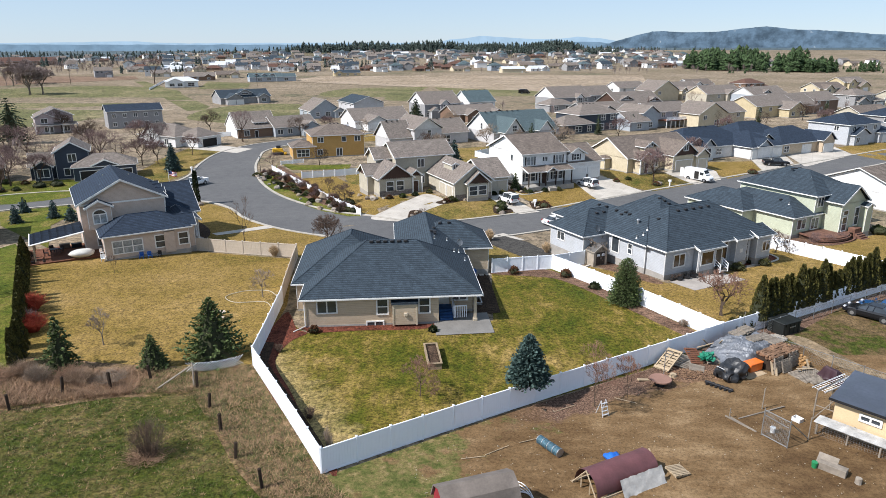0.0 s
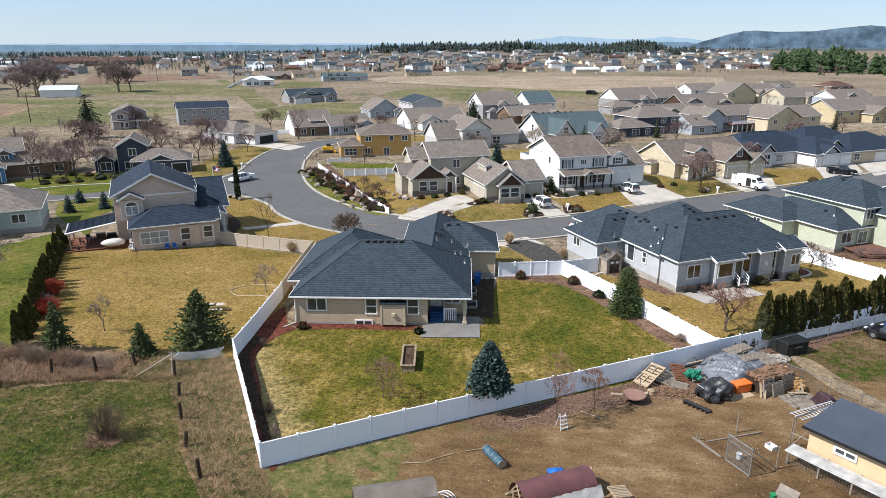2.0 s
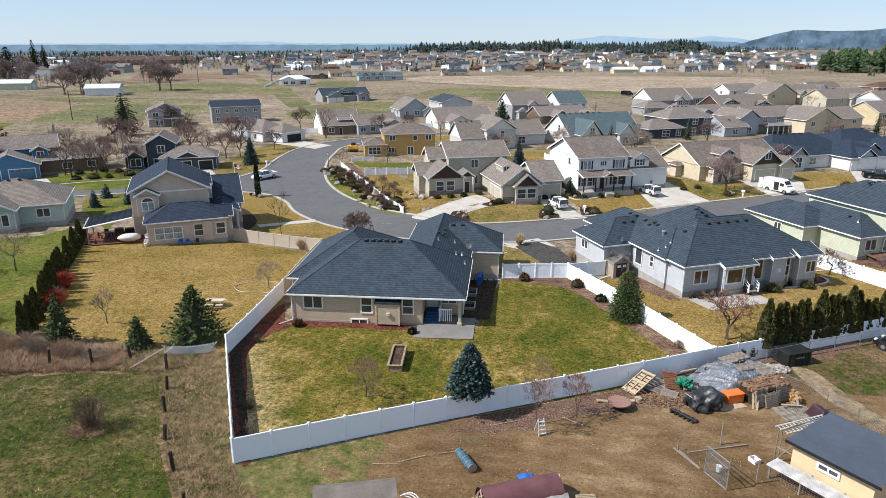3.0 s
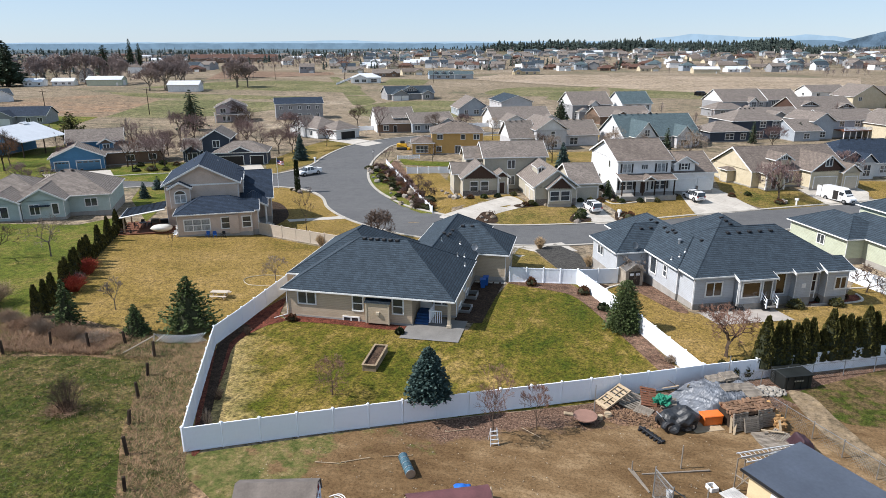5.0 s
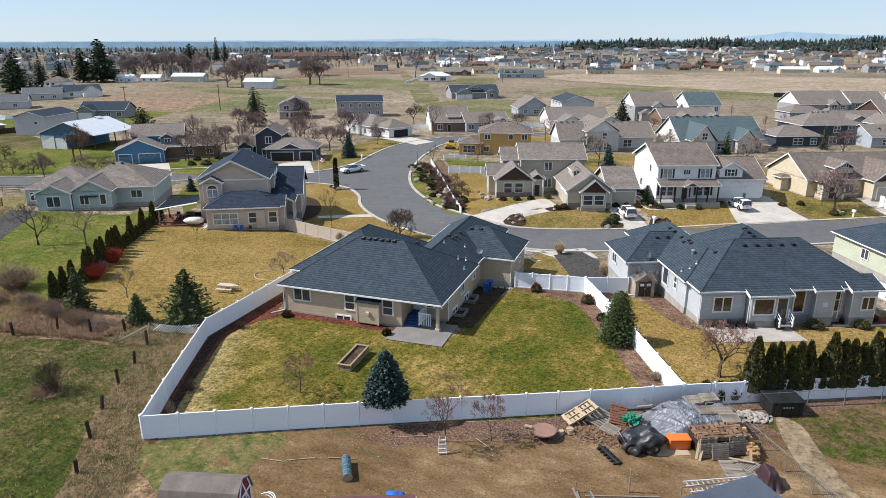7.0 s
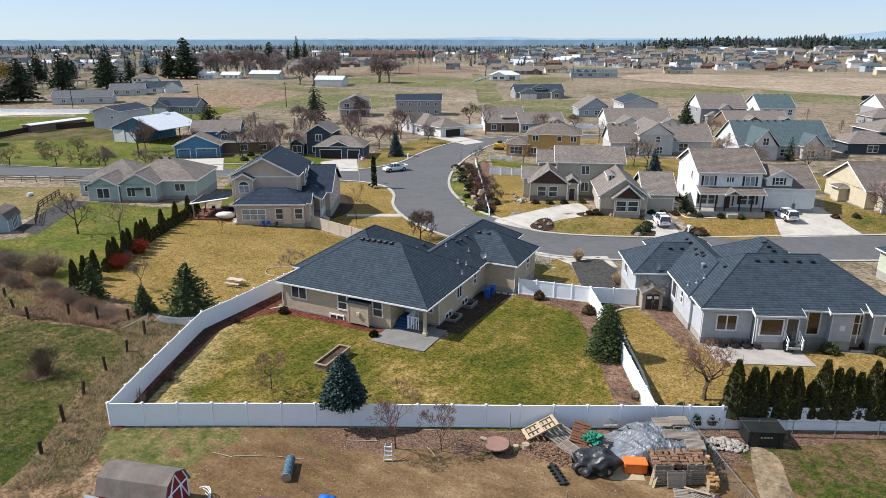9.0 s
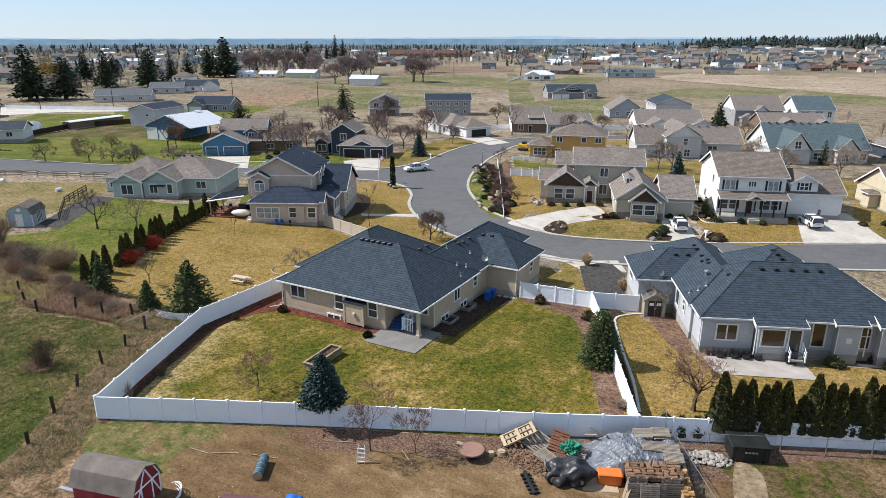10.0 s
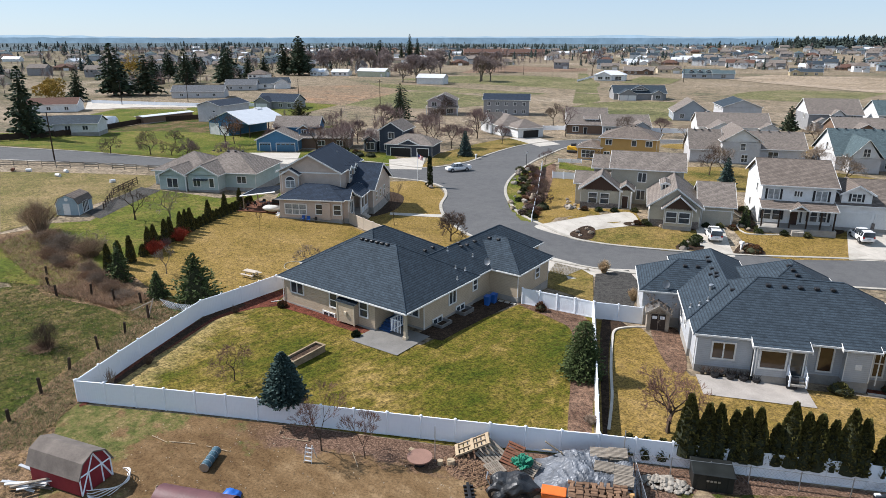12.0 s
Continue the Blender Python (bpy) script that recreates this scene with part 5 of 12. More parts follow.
part("pier", cube(9.1, 10.7, -3.4, -2.3, -0.5, 1.1, 0.04), BRICK, terrace, "square brick pier")
h.vents([(8.6 + i * 0.9, 7.6, 8.35) for i in range(3)] + [(3.0, 5.0, 4.5), (2.6, 12.0, 4.4)]).pipes([(8.2, 4, 7.4), (2.5, 3.2, 4.2)])

# navy, blue and mint houses along the side street
h = House("navy house with a double garage and white-trimmed gables", -79.4, 138.4, 26, S_NAVY, ROOF_TAUPE, z=-1.9)
h.block(0, 13.2, 0, 9.0, 3.1, "h", 0.5)
h.block(-8.5, 2.0, 6.0, 15.0, 3.0, "u", 0.55)
h.block(-3.4, 4.0, 4.5, 15.0, 5.9, "v", 0.6)
h.block(-7.6, -3.4, 4.0, 9.0, 3.1, "v", 0.65)
h.block(3.8, 9.4, -0.12, 5.0, 3.3, "v", 0.45, 3.0)
h.garage("s", 4.4, 0.4, 5.4, 2.2, GDOOR_DARK).garage("s", 10.3, 0.4, 3.0, 2.2, GDOOR_DARK)
h.win("s", 0.3, 4.93, 4.6, 1.5, 1.6, 2).win("s", -5.5, 4.43, 1.7, 2.2, 1.7, 2).win("s", -1.0, 4.93, 1.6, 1.0, 1.5, 1).door("s", -2.6, 6.4)
h = House("blue house with twin blue garage doors", -110.2, 120.2, 40, S_BLUE, ROOF_TAUPE, z=-1.9)
h.block(0, 12.0, 0, 9.5, 3.1, "v", 0.45)
h.block(3.0, 16.0, 8.0, 18.0, 5.6, "u", 0.5)
h.block(11.0, 25.0, 4.5, 13.0, 3.1, "u", 0.5, wall_m=S_BROWN)
h.block(10.0, 14.0, 6.0, 10.0, 5.2, "v", 0.6, gable_m=S_BROWN)
h.garage("s", 2.7, 0.4, 2.9, 2.2, GDOOR_BLUE, lights=True).garage("s", 8.2, 0.4, 4.9, 2.2, GDOOR_BLUE, lights=True)
h.win("s", 12.0, 6.42, 4.2, 1.3, 1.5, 2).win("s", 17, 4.93, 1.6, 1.8, 1.3, 2).win("s", 22, 4.93, 1.6, 1.6, 1.3, 2)
h = House("mint-green single-storey house with a brown hipped roof", -76.5, 77.5, 33, S_MINT, ROOF_TAUPE, z=-0.1)
h.block(3.0, 17.6, 2.0, 15.5, 3.0, "h", 0.48)
h.block(4.8, 11.6, -1.0, 8.0, 3.05, "v", 0.55)
h.block(-0.6, 5.4, -1.4, 7.5, 2.9, "v", 0.5)
h.block(-4.0, 8.0, 3.0, 15.0, 2.95, "h", 0.48)
h.win("s", 7.0, -0.57, 1.6, 1.3, 1.5, 2).win("s", 9.9, -0.57, 1.6, 0.8, 1.6, 1).win("s", 14.4, 2.43, 1.7, 1.7, 1.2, 2).win("s", 2.4, -0.97, 1.5, 2.0, 1.6, 2).win("s", -2.2, 3.43, 1.6, 1.2, 1.3, 2)
h.vents([(6.5 + 1.5 * i, 8.2, 6.1) for i in range(5)])
h.posts([(5.2, -1.3), (5.2, 1.2)], 0, 2.6, 0.09)
part("door_hood", cube(6.6, 9.2, -1.3, -0.5, 2.1, 2.25), ROOF_SLATE, h.o)

# ---- the rest of the neighbourhood ----
def tract(label, x, y, rot, w, kind, siding_m, roof_m, depth=13.0, gable_m=None, flip=False, z=None):
    """An estate house: low (one storey, garage gable), tall (two storeys, hip), big (two storeys, gables)."""
    h = House(label, x, y, rot, siding_m, roof_m, z=z, gable_m=gable_m, fine=False)
    m = (lambda u: w - u) if flip else (lambda u: u)
    seg = lambda a, b: (min(m(a), m(b)), max(m(a), m(b)))
    if kind == "low":
        h.block(0, w, 1.0, depth, 3.0, "u", 0.5)
        h.block(*seg(w * 0.55, w * 0.97), -2.2, 7.0, 3.05, "v", 0.55)
        h.garage("s", m(w * 0.76), -1.8, 4.8, 2.2)
        h.win("s", m(w * 0.14), 1.43, 1.6, 1.6, 1.4, 2).win("s", m(w * 0.36), 1.43, 1.6, 1.4, 1.4, 2)
        h.win("w", 0.43, 6, 1.7, 1.3, 1.2, 2)
    elif kind == "tall":
        h.block(0, w * 0.72, 0, depth, 5.7, "h", 0.42)
        h.block(*seg(w * 0.6, w), -1.2, 8.0, 3.0, "h", 0.45)
        h.block(*seg(w * 0.05, w * 0.4), -1.4, 3, 3.0, "v", 0.5)
        for u, zz in ((0.13, 4.5), (0.36, 4.5), (0.58, 4.5), (0.14, 1.5)):
            h.win("s", m(w * u), 0.43 if zz > 3 else -0.97, zz, 1.3, 1.3, 2)
        h.garage("s", m(w * 0.8), -0.8, 4.8 if w > 13 else 3.4, 2.2)
        h.win("w", 0.43, 4, 4.5, 1.2, 1.2, 2).win("w", 0.43, 9, 1.6, 1.4, 1.4, 2)
    elif kind == "big":
        h.block(0, w, 0.6, depth, 5.6, "u", 0.5)
        h.block(*seg(w * 0.1, w * 0.45), -1.2, 6, 5.4, "v", 0.6)
        h.block(*seg(w * 0.55, w * 1.05), -2.0, 8, 3.1, "v", 0.5)
        h.win("s", m(w * 0.27), -0.77, 4.5, 1.5, 1.4, 2).win("s", m(w * 0.27), -0.77, 1.6, 1.8, 1.5, 2).win("s", m(w * 0.7), 1.03, 5.0, 1.1, 0.9, 2)
        h.garage("s", m(w * 0.8), -1.6, 4.8, 2.2)
        h.win("w", 0.43, 4, 4.6, 1.1, 1.2, 2).win("w", 0.43, 9, 4.6, 1.1, 1.2, 2).win("w", 0.43, 6.5, 1.6, 1.4, 1.4, 2)
    else:                                   # hall: one long gable
        h.block(0, w, 0, depth, 3.2, "u", 0.4)
        for i in range(3):
            h.win("s", w * (0.2 + 0.3 * i), 0.43, 1.6, 1.4, 1.2, 2)
        h.win("w", 0.43, depth / 2, 1.6, 1.2, 1.2, 2)
    return h


# north end of the curved street
h = House("white house with a taupe roof and an open dark garage", -68.5, 183.2, 62, S_LIGHT, ROOF_TAUPE, fine=False)
h.block(0, 9.5, 0, 9.0, 3.0, "h", 0.5).block(-2.5, 9.0, 6.0, 22.0, 3.1, "h", 0.5).block(-3.0, 2.5, 12, 19, 3.3, "u", 0.9)
# the open garage is a closed near-black panel painted as its shaded inside
h.garage("s", 4.8, 0.4, 5.2, 2.3, GDOOR_DARK).win("w", -2.07, 10, 1.6, 1.4, 1.5, 2).win("w", -2.57, 15.5, 1.8, 1.2, 1.8, 2)
h = House("white-gabled dark house with a taupe roof", -63.0, 202.0, 32, S_BROWN, ROOF_TAUPE, fine=False)
h.block(0, 13, 0, 15, 3.0, "u", 0.62, gable_m=S_WHITE).block(-0.2, 0.6, 0.5, 14.5, 3.0, "u", 0.6, wall_m=S_WHITE, gable_m=S_WHITE).block(5.5, 10, 1.5, 7, 4.6, "s", 0.3, 4.0)
h.win("s", 3, 0.43, 1.6, 1.6, 1.5, 2).door("s", 6, 0.43).win("s", 7.7, 1.93, 4.3, 2.6, 0.5, 3)
tract("grey house with a white-trimmed garage gable", -52.0, 205, 36, 15, "low", S_STEEL, ROOF_TAUPE)


def estate_house(label, x, y, rot, siding_m, roof_m, blocks, wins=(), garages=(), gable_m=None, z=None):
    """A house of eaves blocks (u0, u1, v0, v1, eaves, kind, slope); wins: side, u, v, z, w, h; garages: u, v, w."""
    h = House(label, x, y, rot, siding_m, roof_m, z=z, gable_m=gable_m, fine=False)
    for b in blocks:
        h.block(*b)
    for side, u, v, zz, w, hh in wins:
        h.win(side, u, v, zz, w, hh, 2 if w > 1.0 else 1, sash=hh > 1.3)
    for u, v, w in garages:
        h.garage("s", u, v, w, 2.2)
    return h


estate_house("pale blue-grey house with a broad slate-grey gable", -52.1, 259.5, 29, S_STEEL, ROOF_TAUPE, [(0, 13.4, 0, 15, 3.0, "v", 0.66), (9.6, 14.6, -1.6, 5, 2.8, "v", 0.55)], [("s", 3.4, 0.43, 1.7, 1.3, 1.4), ("s", 7.6, 0.43, 1.7, 1.9, 1.5), ("s", 12.1, -1.17, 1.6, 1.6, 1.4), ("w", 0.43, 4, 1.6, 1.2, 1.3), ("w", 0.43, 9, 1.6, 1.2, 1.3)])
estate_house("tall ash-grey house with a low slate gable", -35.3, 261.2, 29, S_ASH, ROOF_SLATE, [(0, 13.6, 0, 18, 5.9, "v", 0.37)], [("w", 0.43, 4, 4.8, 1.0, 0.7), ("w", 0.43, 9, 4.8, 1.0, 0.7), ("w", 0.43, 13.5, 4.8, 1.0, 0.7)])
estate_house("white house with a broad taupe roof and double garage", -30.0, 224.0, 29, S_WHITE, ROOF_TAUPE, [(0, 21.5, 0, 15, 3.0, "u", 0.5), (2.3, 10.6, -5.6, 6, 3.0, "v", 0.5), (17.4, 23.4, -2.0, 7, 3.0, "v", 0.5)], [("s", 14, 0.43, 1.6, 1.6, 1.4), ("s", 20.4, -1.57, 1.6, 2.2, 1.3), ("w", 0.43, 7.5, 1.6, 1.2, 1.2)], [(6.45, -5.2, 4.9)], S_LIGHT)
h = estate_house("ash-grey two-storey house with taupe gables", -8.0, 178.6, 29, S_ASH, ROOF_TAUPE, [(0, 9.3, 0, 14, 5.3, "v", 0.64), (-6.8, 1.0, 1.5, 12, 3.1, "u", 0.8), (7.6, 20.6, 4.6, 16.6, 3.1, "u", 0.6)], [("s", 5.0, 0.43, 4.1, 1.0, 1.5), ("s", 5.6, 0.43, 1.4, 1.3, 1.6), ("s", 13.0, 5.03, 1.5, 2.2, 1.8), ("w", 0.43, 3, 4.2, 1.0, 1.2)], (), S_LIGHT)
h.vents([(10.5 + 2.2 * i, 10.2, 6.75) for i in range(4)] + [(-5.2 + 1.6 * i, 6.3, 7.2) for i in range(3)])
h = estate_house("grey two-storey house with white-trimmed taupe gables", -7.3, 257.9, 29, S_MIDGREY, ROOF_TAUPE, [(0, 16.6, 0, 15, 5.3, "u", 0.6), (6.3, 11.0, -1.5, 6, 5.2, "v", 0.75), (1.6, 6.4, -2.6, 2, 3.0, "v", 0.6), (10.4, 17.0, -2.2, 3, 3.0, "s", 0.3)], [("s", 8.65, -1.07, 4.2, 1.8, 1.7), ("s", 8.65, -1.07, 1.4, 2.2, 1.6), ("s", 2.4, 0.43, 1.4, 2.2, 1.6), ("s", 13.5, 0.43, 4.4, 1.3, 1.2), ("w", 0.43, 5, 4.4, 1.2, 1.2)], (), S_LIGHT)
h.posts([(2.0, -2.2), (6.0, -2.2)], 0, 2.9, 0.13)
h = estate_house("white two-storey house with a slate-green roof", 10.4, 268.3, 29, S_WHITE, ROOF_TEAL, [(0, 13.0, 0, 14, 5.3, "u", 0.6)], [("s", 3, 0.43, 3.9, 2.2, 1.7), ("s", 7.5, 0.43, 3.9, 2.2, 1.7), ("s", 11, 0.43, 3.9, 1.2, 1.7)], (), S_LIGHT)
h.vents([(2.0 + 2.4 * i, 7.3, 9.55) for i in range(5)])
estate_house("dark brown house with a taupe roof and gables", 4.5, 240.7, 29, S_BROWN, ROOF_TAUPE, [(0, 20, 1, 13, 3.0, "u", 0.5), (4.0, 11.0, -1.6, 7, 3.0, "v", 0.55), (15.5, 20.5, -1.0, 6, 3.1, "v", 0.6)], [("s", 7.5, -1.17, 1.5, 2.0, 1.4), ("s", 13, 1.43, 1.5, 1.4, 1.4), ("s", 18, -0.57, 1.5, 1.4, 1.4)])
h = estate_house("pale stone house with steep teal-grey shingle gables", 14.2, 187.1, 29, S_ASH, ROOF_TEAL, [(0, 23.4, 0, 16, 3.2, "u", 0.66), (1.7, 8.7, -3.4, 9, 3.5, "v", 1.15), (14.6, 20.2, -2.0, 7, 3.3, "v", 1.0)], [("s", 5.2, -2.97, 4.6, 1.3, 1.6), ("s", 17.0, -1.57, 1.5, 1.7, 1.6), ("s", 21.8, 0.43, 1.5, 1.4, 1.5), ("w", 0.43, 7, 4.6, 1.0, 1.6), ("s", 11.5, 0.43, 1.5, 1.8, 1.5)], (), S_LIGHT)
h.vents([(2.0 + 1.9 * i, 7.6, 8.5) for i in range(7)])
h = estate_house("navy two-storey house with a taupe hipped roof", 43.9, 214.5, 29, S_NAVY, ROOF_TAUPE, [(0, 18.5, 0, 13, 5.5, "h", 0.45), (-9.2, 4.5, -3.2, 7, 3.0, "h", 0.5)], [("s", 10.5, 0.43, 4.3, 1.8, 1.6), ("s", 14.8, 0.43, 4.3, 2.0, 1.6), ("s", 9.8, 0.43, 1.3, 2.2, 2.0), ("s", 14.6, 0.43, 1.3, 2.2, 1.6), ("s", -2.5, -2.77, 1.5, 2.6, 1.6), ("s", 2.0, -2.77, 1.5, 1.6, 1.6)])
h.vents([(6.5 + 1.5 * i, 6.3, 8.45) for i in range(4)])
h = estate_house("light blue two-storey house with a deck and taupe gables", 66.7, 222.1, 29, S_STEEL, ROOF_TAUPE, [(0, 8.0, 0, 13, 5.3, "v", 0.62), (5.5, 25.0, 2.0, 13, 5.2, "u", 0.52), (-8.0, 1.5, -2.5, 9, 3.0, "u", 0.5)], [("s", 4.0, 0.43, 1.4, 1.8, 1.6), ("s", 12, 2.43, 4.1, 1.6, 1.5), ("s", 17.5, 2.43, 4.1, 1.6, 1.5), ("s", 21.5, 2.43, 1.4, 2.0, 1.8), ("s", -3.5, -2.07, 1.5, 1.8, 1.4)], (), S_STEEL)
deck = part("deck", cube(9.5, 20.5, -1.6, 2.4, 2.35, 2.6), WOOD_RED, h.o, "raised timber deck")
for i in range(6):
    part("deck_post", cube(9.7 + 2.1 * i, 9.9 + 2.1 * i, -1.5, -1.3, -0.2, 2.348), TRIM, h.o)
bm = lattice([9.5 + 0.2 * i for i in range(56)], [2.6, 2.72, 3.5, 3.62], -1.58, -1.52)
part("deck_railing", bm, VINYL, h.o, "white deck railing")
for i in range(9):
    part("stair_tread", cube(20.6 + 0.3 * i, 20.95 + 0.3 * i, -1.5, -0.3, 2.3 - 0.27 * i, 2.42 - 0.27 * i), VINYL, h.o)
part("stair_rail", tube(bmesh.new(), (20.6, -1.5, 3.4), (23.3, -1.5, 1.0), 0.06, 0.06, 4), VINYL, h.o)
estate_house("grey house with a dark front gable", 57.7, 250.9, 29, S_MIDGREY, ROOF_TAUPE, [(-4, 17, 1.5, 14, 3.0, "u", 0.5), (1.0, 10.0, -1.0, 8, 3.1, "v", 0.5)], [("s", 3.5, -0.57, 1.5, 1.6, 1.3), ("s", 7.5, -0.57, 1.5, 1.6, 1.3), ("s", 13, 1.93, 1.5, 1.6, 1.3)])
estate_house("cream house with a broad taupe roof", 86.5, 224.9, 29, S_CREAM, ROOF_TAUPE, [(0, 15.0, 0, 12, 4.6, "v", 0.5), (8, 27.0, 2.0, 15, 4.4, "u", 0.5)], [("s", 3.5, 0.43, 3.4, 1.4, 1.3), ("s", 9.5, 0.43, 1.4, 2.2, 1.8), ("s", 18, 2.43, 1.4, 1.8, 1.6), ("s", 23, 2.43, 3.3, 1.4, 1.2)], (), S_CREAM)
estate_house("yellow house with a taupe roof", 120.0, 255.7, 29, S_YELLOW, ROOF_TAUPE, [(0, 25.0, 0, 14, 4.6, "u", 0.5), (13, 24.0, -5, 6, 3.3, "v", 0.5)], [("s", 3, 0.43, 3.2, 1.4, 1.3), ("s", 9, 0.43, 3.2, 1.4, 1.3), ("s", 16, -4.57, 1.5, 1.6, 1.3), ("s", 21, -4.57, 1.5, 1.6, 1.3)], (), S_YELLOW)
h = estate_house("white-gabled dark grey two-storey house", 47.8, 287.1, 29, S_MIDGREY, ROOF_TAUPE, [(0, 20.2, 0, 15, 5.4, "u", 0.6), (10.8, 15.4, -1.5, 6, 5.3, "v", 0.8), (-6.0, 8.0, -4.2, 6, 3.0, "h", 0.5), (8.2, 12.0, -3.2, 2, 3.0, "v", 0.6)], [("s", 13.1, -1.07, 4.2, 1.9, 2.0), ("s", 4.6, -3.77, 1.5, 3.4, 1.8), ("s", -2.0, -3.77, 1.5, 1.8, 1.6), ("s", 17.5, 0.43, 4.2, 1.6, 1.4)], (), S_WHITE)
estate_house("dark grey two-storey house with a white gable edge", 66.5, 304.0, 29, S_MIDGREY, ROOF_TAUPE, [(0, 15.0, 0, 13, 5.3, "u", 0.6)], [("s", 3, 0.43, 4.0, 1.6, 1.6), ("s", 7, 0.43, 4.0, 1.6, 1.6), ("s", 11, 0.43, 4.0, 1.6, 1.6)], (), S_WHITE)
h = estate_house("white house with brown shingled dormers", 74.1, 282.0, 29, S_WHITE, ROOF_TAUPE, [(0, 26.0, 0, 16, 3.0, "u", 0.6), (3.0, 10.5, 2.4, 8, 4.9, "v", 0.42, 4.0), (17.5, 25.0, 0.6, 8, 4.0, "v", 0.42, 3.2)], [("s", 6.75, 2.83, 5.35, 1.8, 0.7), ("s", 21.2, 1.03, 4.4, 1.8, 0.7), ("s", 4, 0.43, 1.5, 1.8, 1.4), ("s", 12, 0.43, 1.5, 1.8, 1.4)], (), S_BOARD)
h = estate_house("cream two-storey house with taupe gables", 104.2, 332.0, 29, S_CREAM, ROOF_TAUPE, [(0, 18.0, 0, 14, 5.2, "v", 0.55), (9, 37.0, 2.5, 16, 5.2, "u", 0.55), (19.5, 24.0, 0, 6, 5.0, "v", 0.75), (26.0, 30.5, 0, 6, 5.0, "v", 0.75)], [("s", 4, 0.43, 4.2, 1.6, 1.4), ("s", 21.7, 0.43, 4.2, 1.5, 1.4), ("s", 28.2, 0.43, 4.2, 1.5, 1.4), ("s", 21.7, 0.43, 1.4, 1.5, 1.4), ("s", 28.2, 0.43, 1.4, 1.5, 1.4), ("s", 34, 2.93, 1.4, 1.8, 1.4)], (), S_CREAM)
estate_house("white two-storey house behind a cream one", 92.0, 352.0, 29, S_WHITE, ROOF_TAUPE, [(0, 20, 0, 12, 5.5, "u", 0.5)], [("s", 4, 0.43, 4.3, 1.4, 1.3), ("w", 0.43, 6, 4.3, 1.4, 1.3)], (), S_WHITE)
estate_house("khaki two-storey house with a taupe roof", 129.3, 315.6, 29, S_KHAKI, ROOF_TAUPE, [(-8, 18, 0, 13, 5.2, "u", 0.55), (4.5, 11.0, -1.6, 6, 5.0, "v", 0.65)], [("s", 7.8, -1.17, 4.0, 2.0, 1.5), ("s", 1.0, 0.43, 4.0, 1.5, 1.4), ("s", 14.5, 0.43, 4.0, 1.5, 1.4), ("s", -4, 0.43, 1.5, 1.5, 1.4)], (), S_CREAM)
estate_house("pale blue two-storey house with a taupe roof", 141.6, 306.4, 29, S_STEEL, ROOF_TAUPE, [(0, 24.7, 0, 13, 5.2, "u", 0.52), (8.5, 14.0, 1.0, 6, 6.0, "v", 0.5, 5.4), (3, 9, -3, 3, 3.0, "s", 0.3)], [("s", 11.2, 1.43, 6.2, 1.5, 0.6), ("s", 4, 0.43, 4.0, 1.5, 1.3), ("s", 19, 0.43, 4.0, 1.5, 1.3), ("s", 14, 0.43, 1.4, 2.0, 1.6)], (), S_LIGHT)
estate_house("brown house with a broad taupe roof", 140.3, 267.3, 29, S_BROWN, ROOF_TAUPE, [(-8, 16, 0, 15, 3.6, "u", 0.62), (16, 34, 2, 15, 5.0, "u", 0.5)], [("s", 4, 0.43, 1.6, 1.6, 1.4), ("s", 20, 2.43, 4.0, 1.5, 1.4), ("s", 26, 2.43, 4.0, 1.5, 1.4), ("s", 22, 2.43, 1.4, 1.8, 1.6)], (), S_TAN)
tract("grey house with a taupe roof", 182, 296, 28, 22, "tall", S_MIDGREY, ROOF_TAUPE, 12)
tract("cream house with a brown roof", 192, 342, 28, 22, "big", S_CREAM, ROOF_BROWN, 12)
tract("dark red-roofed house on the estate edge", 172, 384, 28, 24, "tall", S_BROWN, ROOF_RED, 12)
tract("white two-storey house with a brown roof", 138, 376, 28, 20, "big", S_WHITE, ROOF_BROWN, 12)
tract("yellow two-storey house with a taupe roof", 236, 396, 28, 22, "big", S_YELLOW, ROOF_TAUPE, 12)
tract("khaki house with a wide taupe roof", 216, 318, 28, 22, "low", S_KHAKI, ROOF_TAUPE, 13)
h = estate_house("pale house with a dark blue hipped roof and three garages", 75.3, 160.0, 28, S_LIGHT, ROOF_DARK, [(0, 12.6, 0, 14, 3.0, "h", 0.5), (2.2, 7.6, -0.25, 5, 3.15, "v", 0.65), (-17.5, 9.0, 5.5, 21, 3.1, "h", 0.52), (-13.0, -8.4, 3.4, 9, 3.7, "v", 0.8), (-16.5, -9.5, 5.0, 12, 3.9, "v", 0.55)], [("s", -10.7, 3.83, 2.0, 1.6, 2.2), ("s", -15, 5.93, 1.7, 1.6, 1.5), ("s", -4.5, 5.93, 1.7, 1.8, 1.4)], [(2.4, 0.4, 3.0), (6.2, 0.4, 3.0), (10.0, 0.4, 3.0)], S_STEEL)
h.vents([(-8.0 + 2.0 * i, 13.0, 7.05) for i in range(4)])
h = estate_house("tan house with a dark blue hipped roof", 91.0, 169.0, 28, S_TAN, ROOF_DARK, [(-6, 14, 0, 14, 3.0, "h", 0.5), (8.4, 14.2, -1.6, 6, 3.2, "v", 0.75), (-15, 8.0, 5, 22, 3.1, "h", 0.52), (-9.5, -4.5, 3.4, 10, 3.9, "v", 0.6)], [("s", -3.5, 0.43, 1.6, 1.8, 1.4), ("s", -7.0, 3.83, 1.8, 1.4, 1.8)], [(11.3, -1.2, 3.8), (4.6, 0.4, 3.6)], S_TAN)
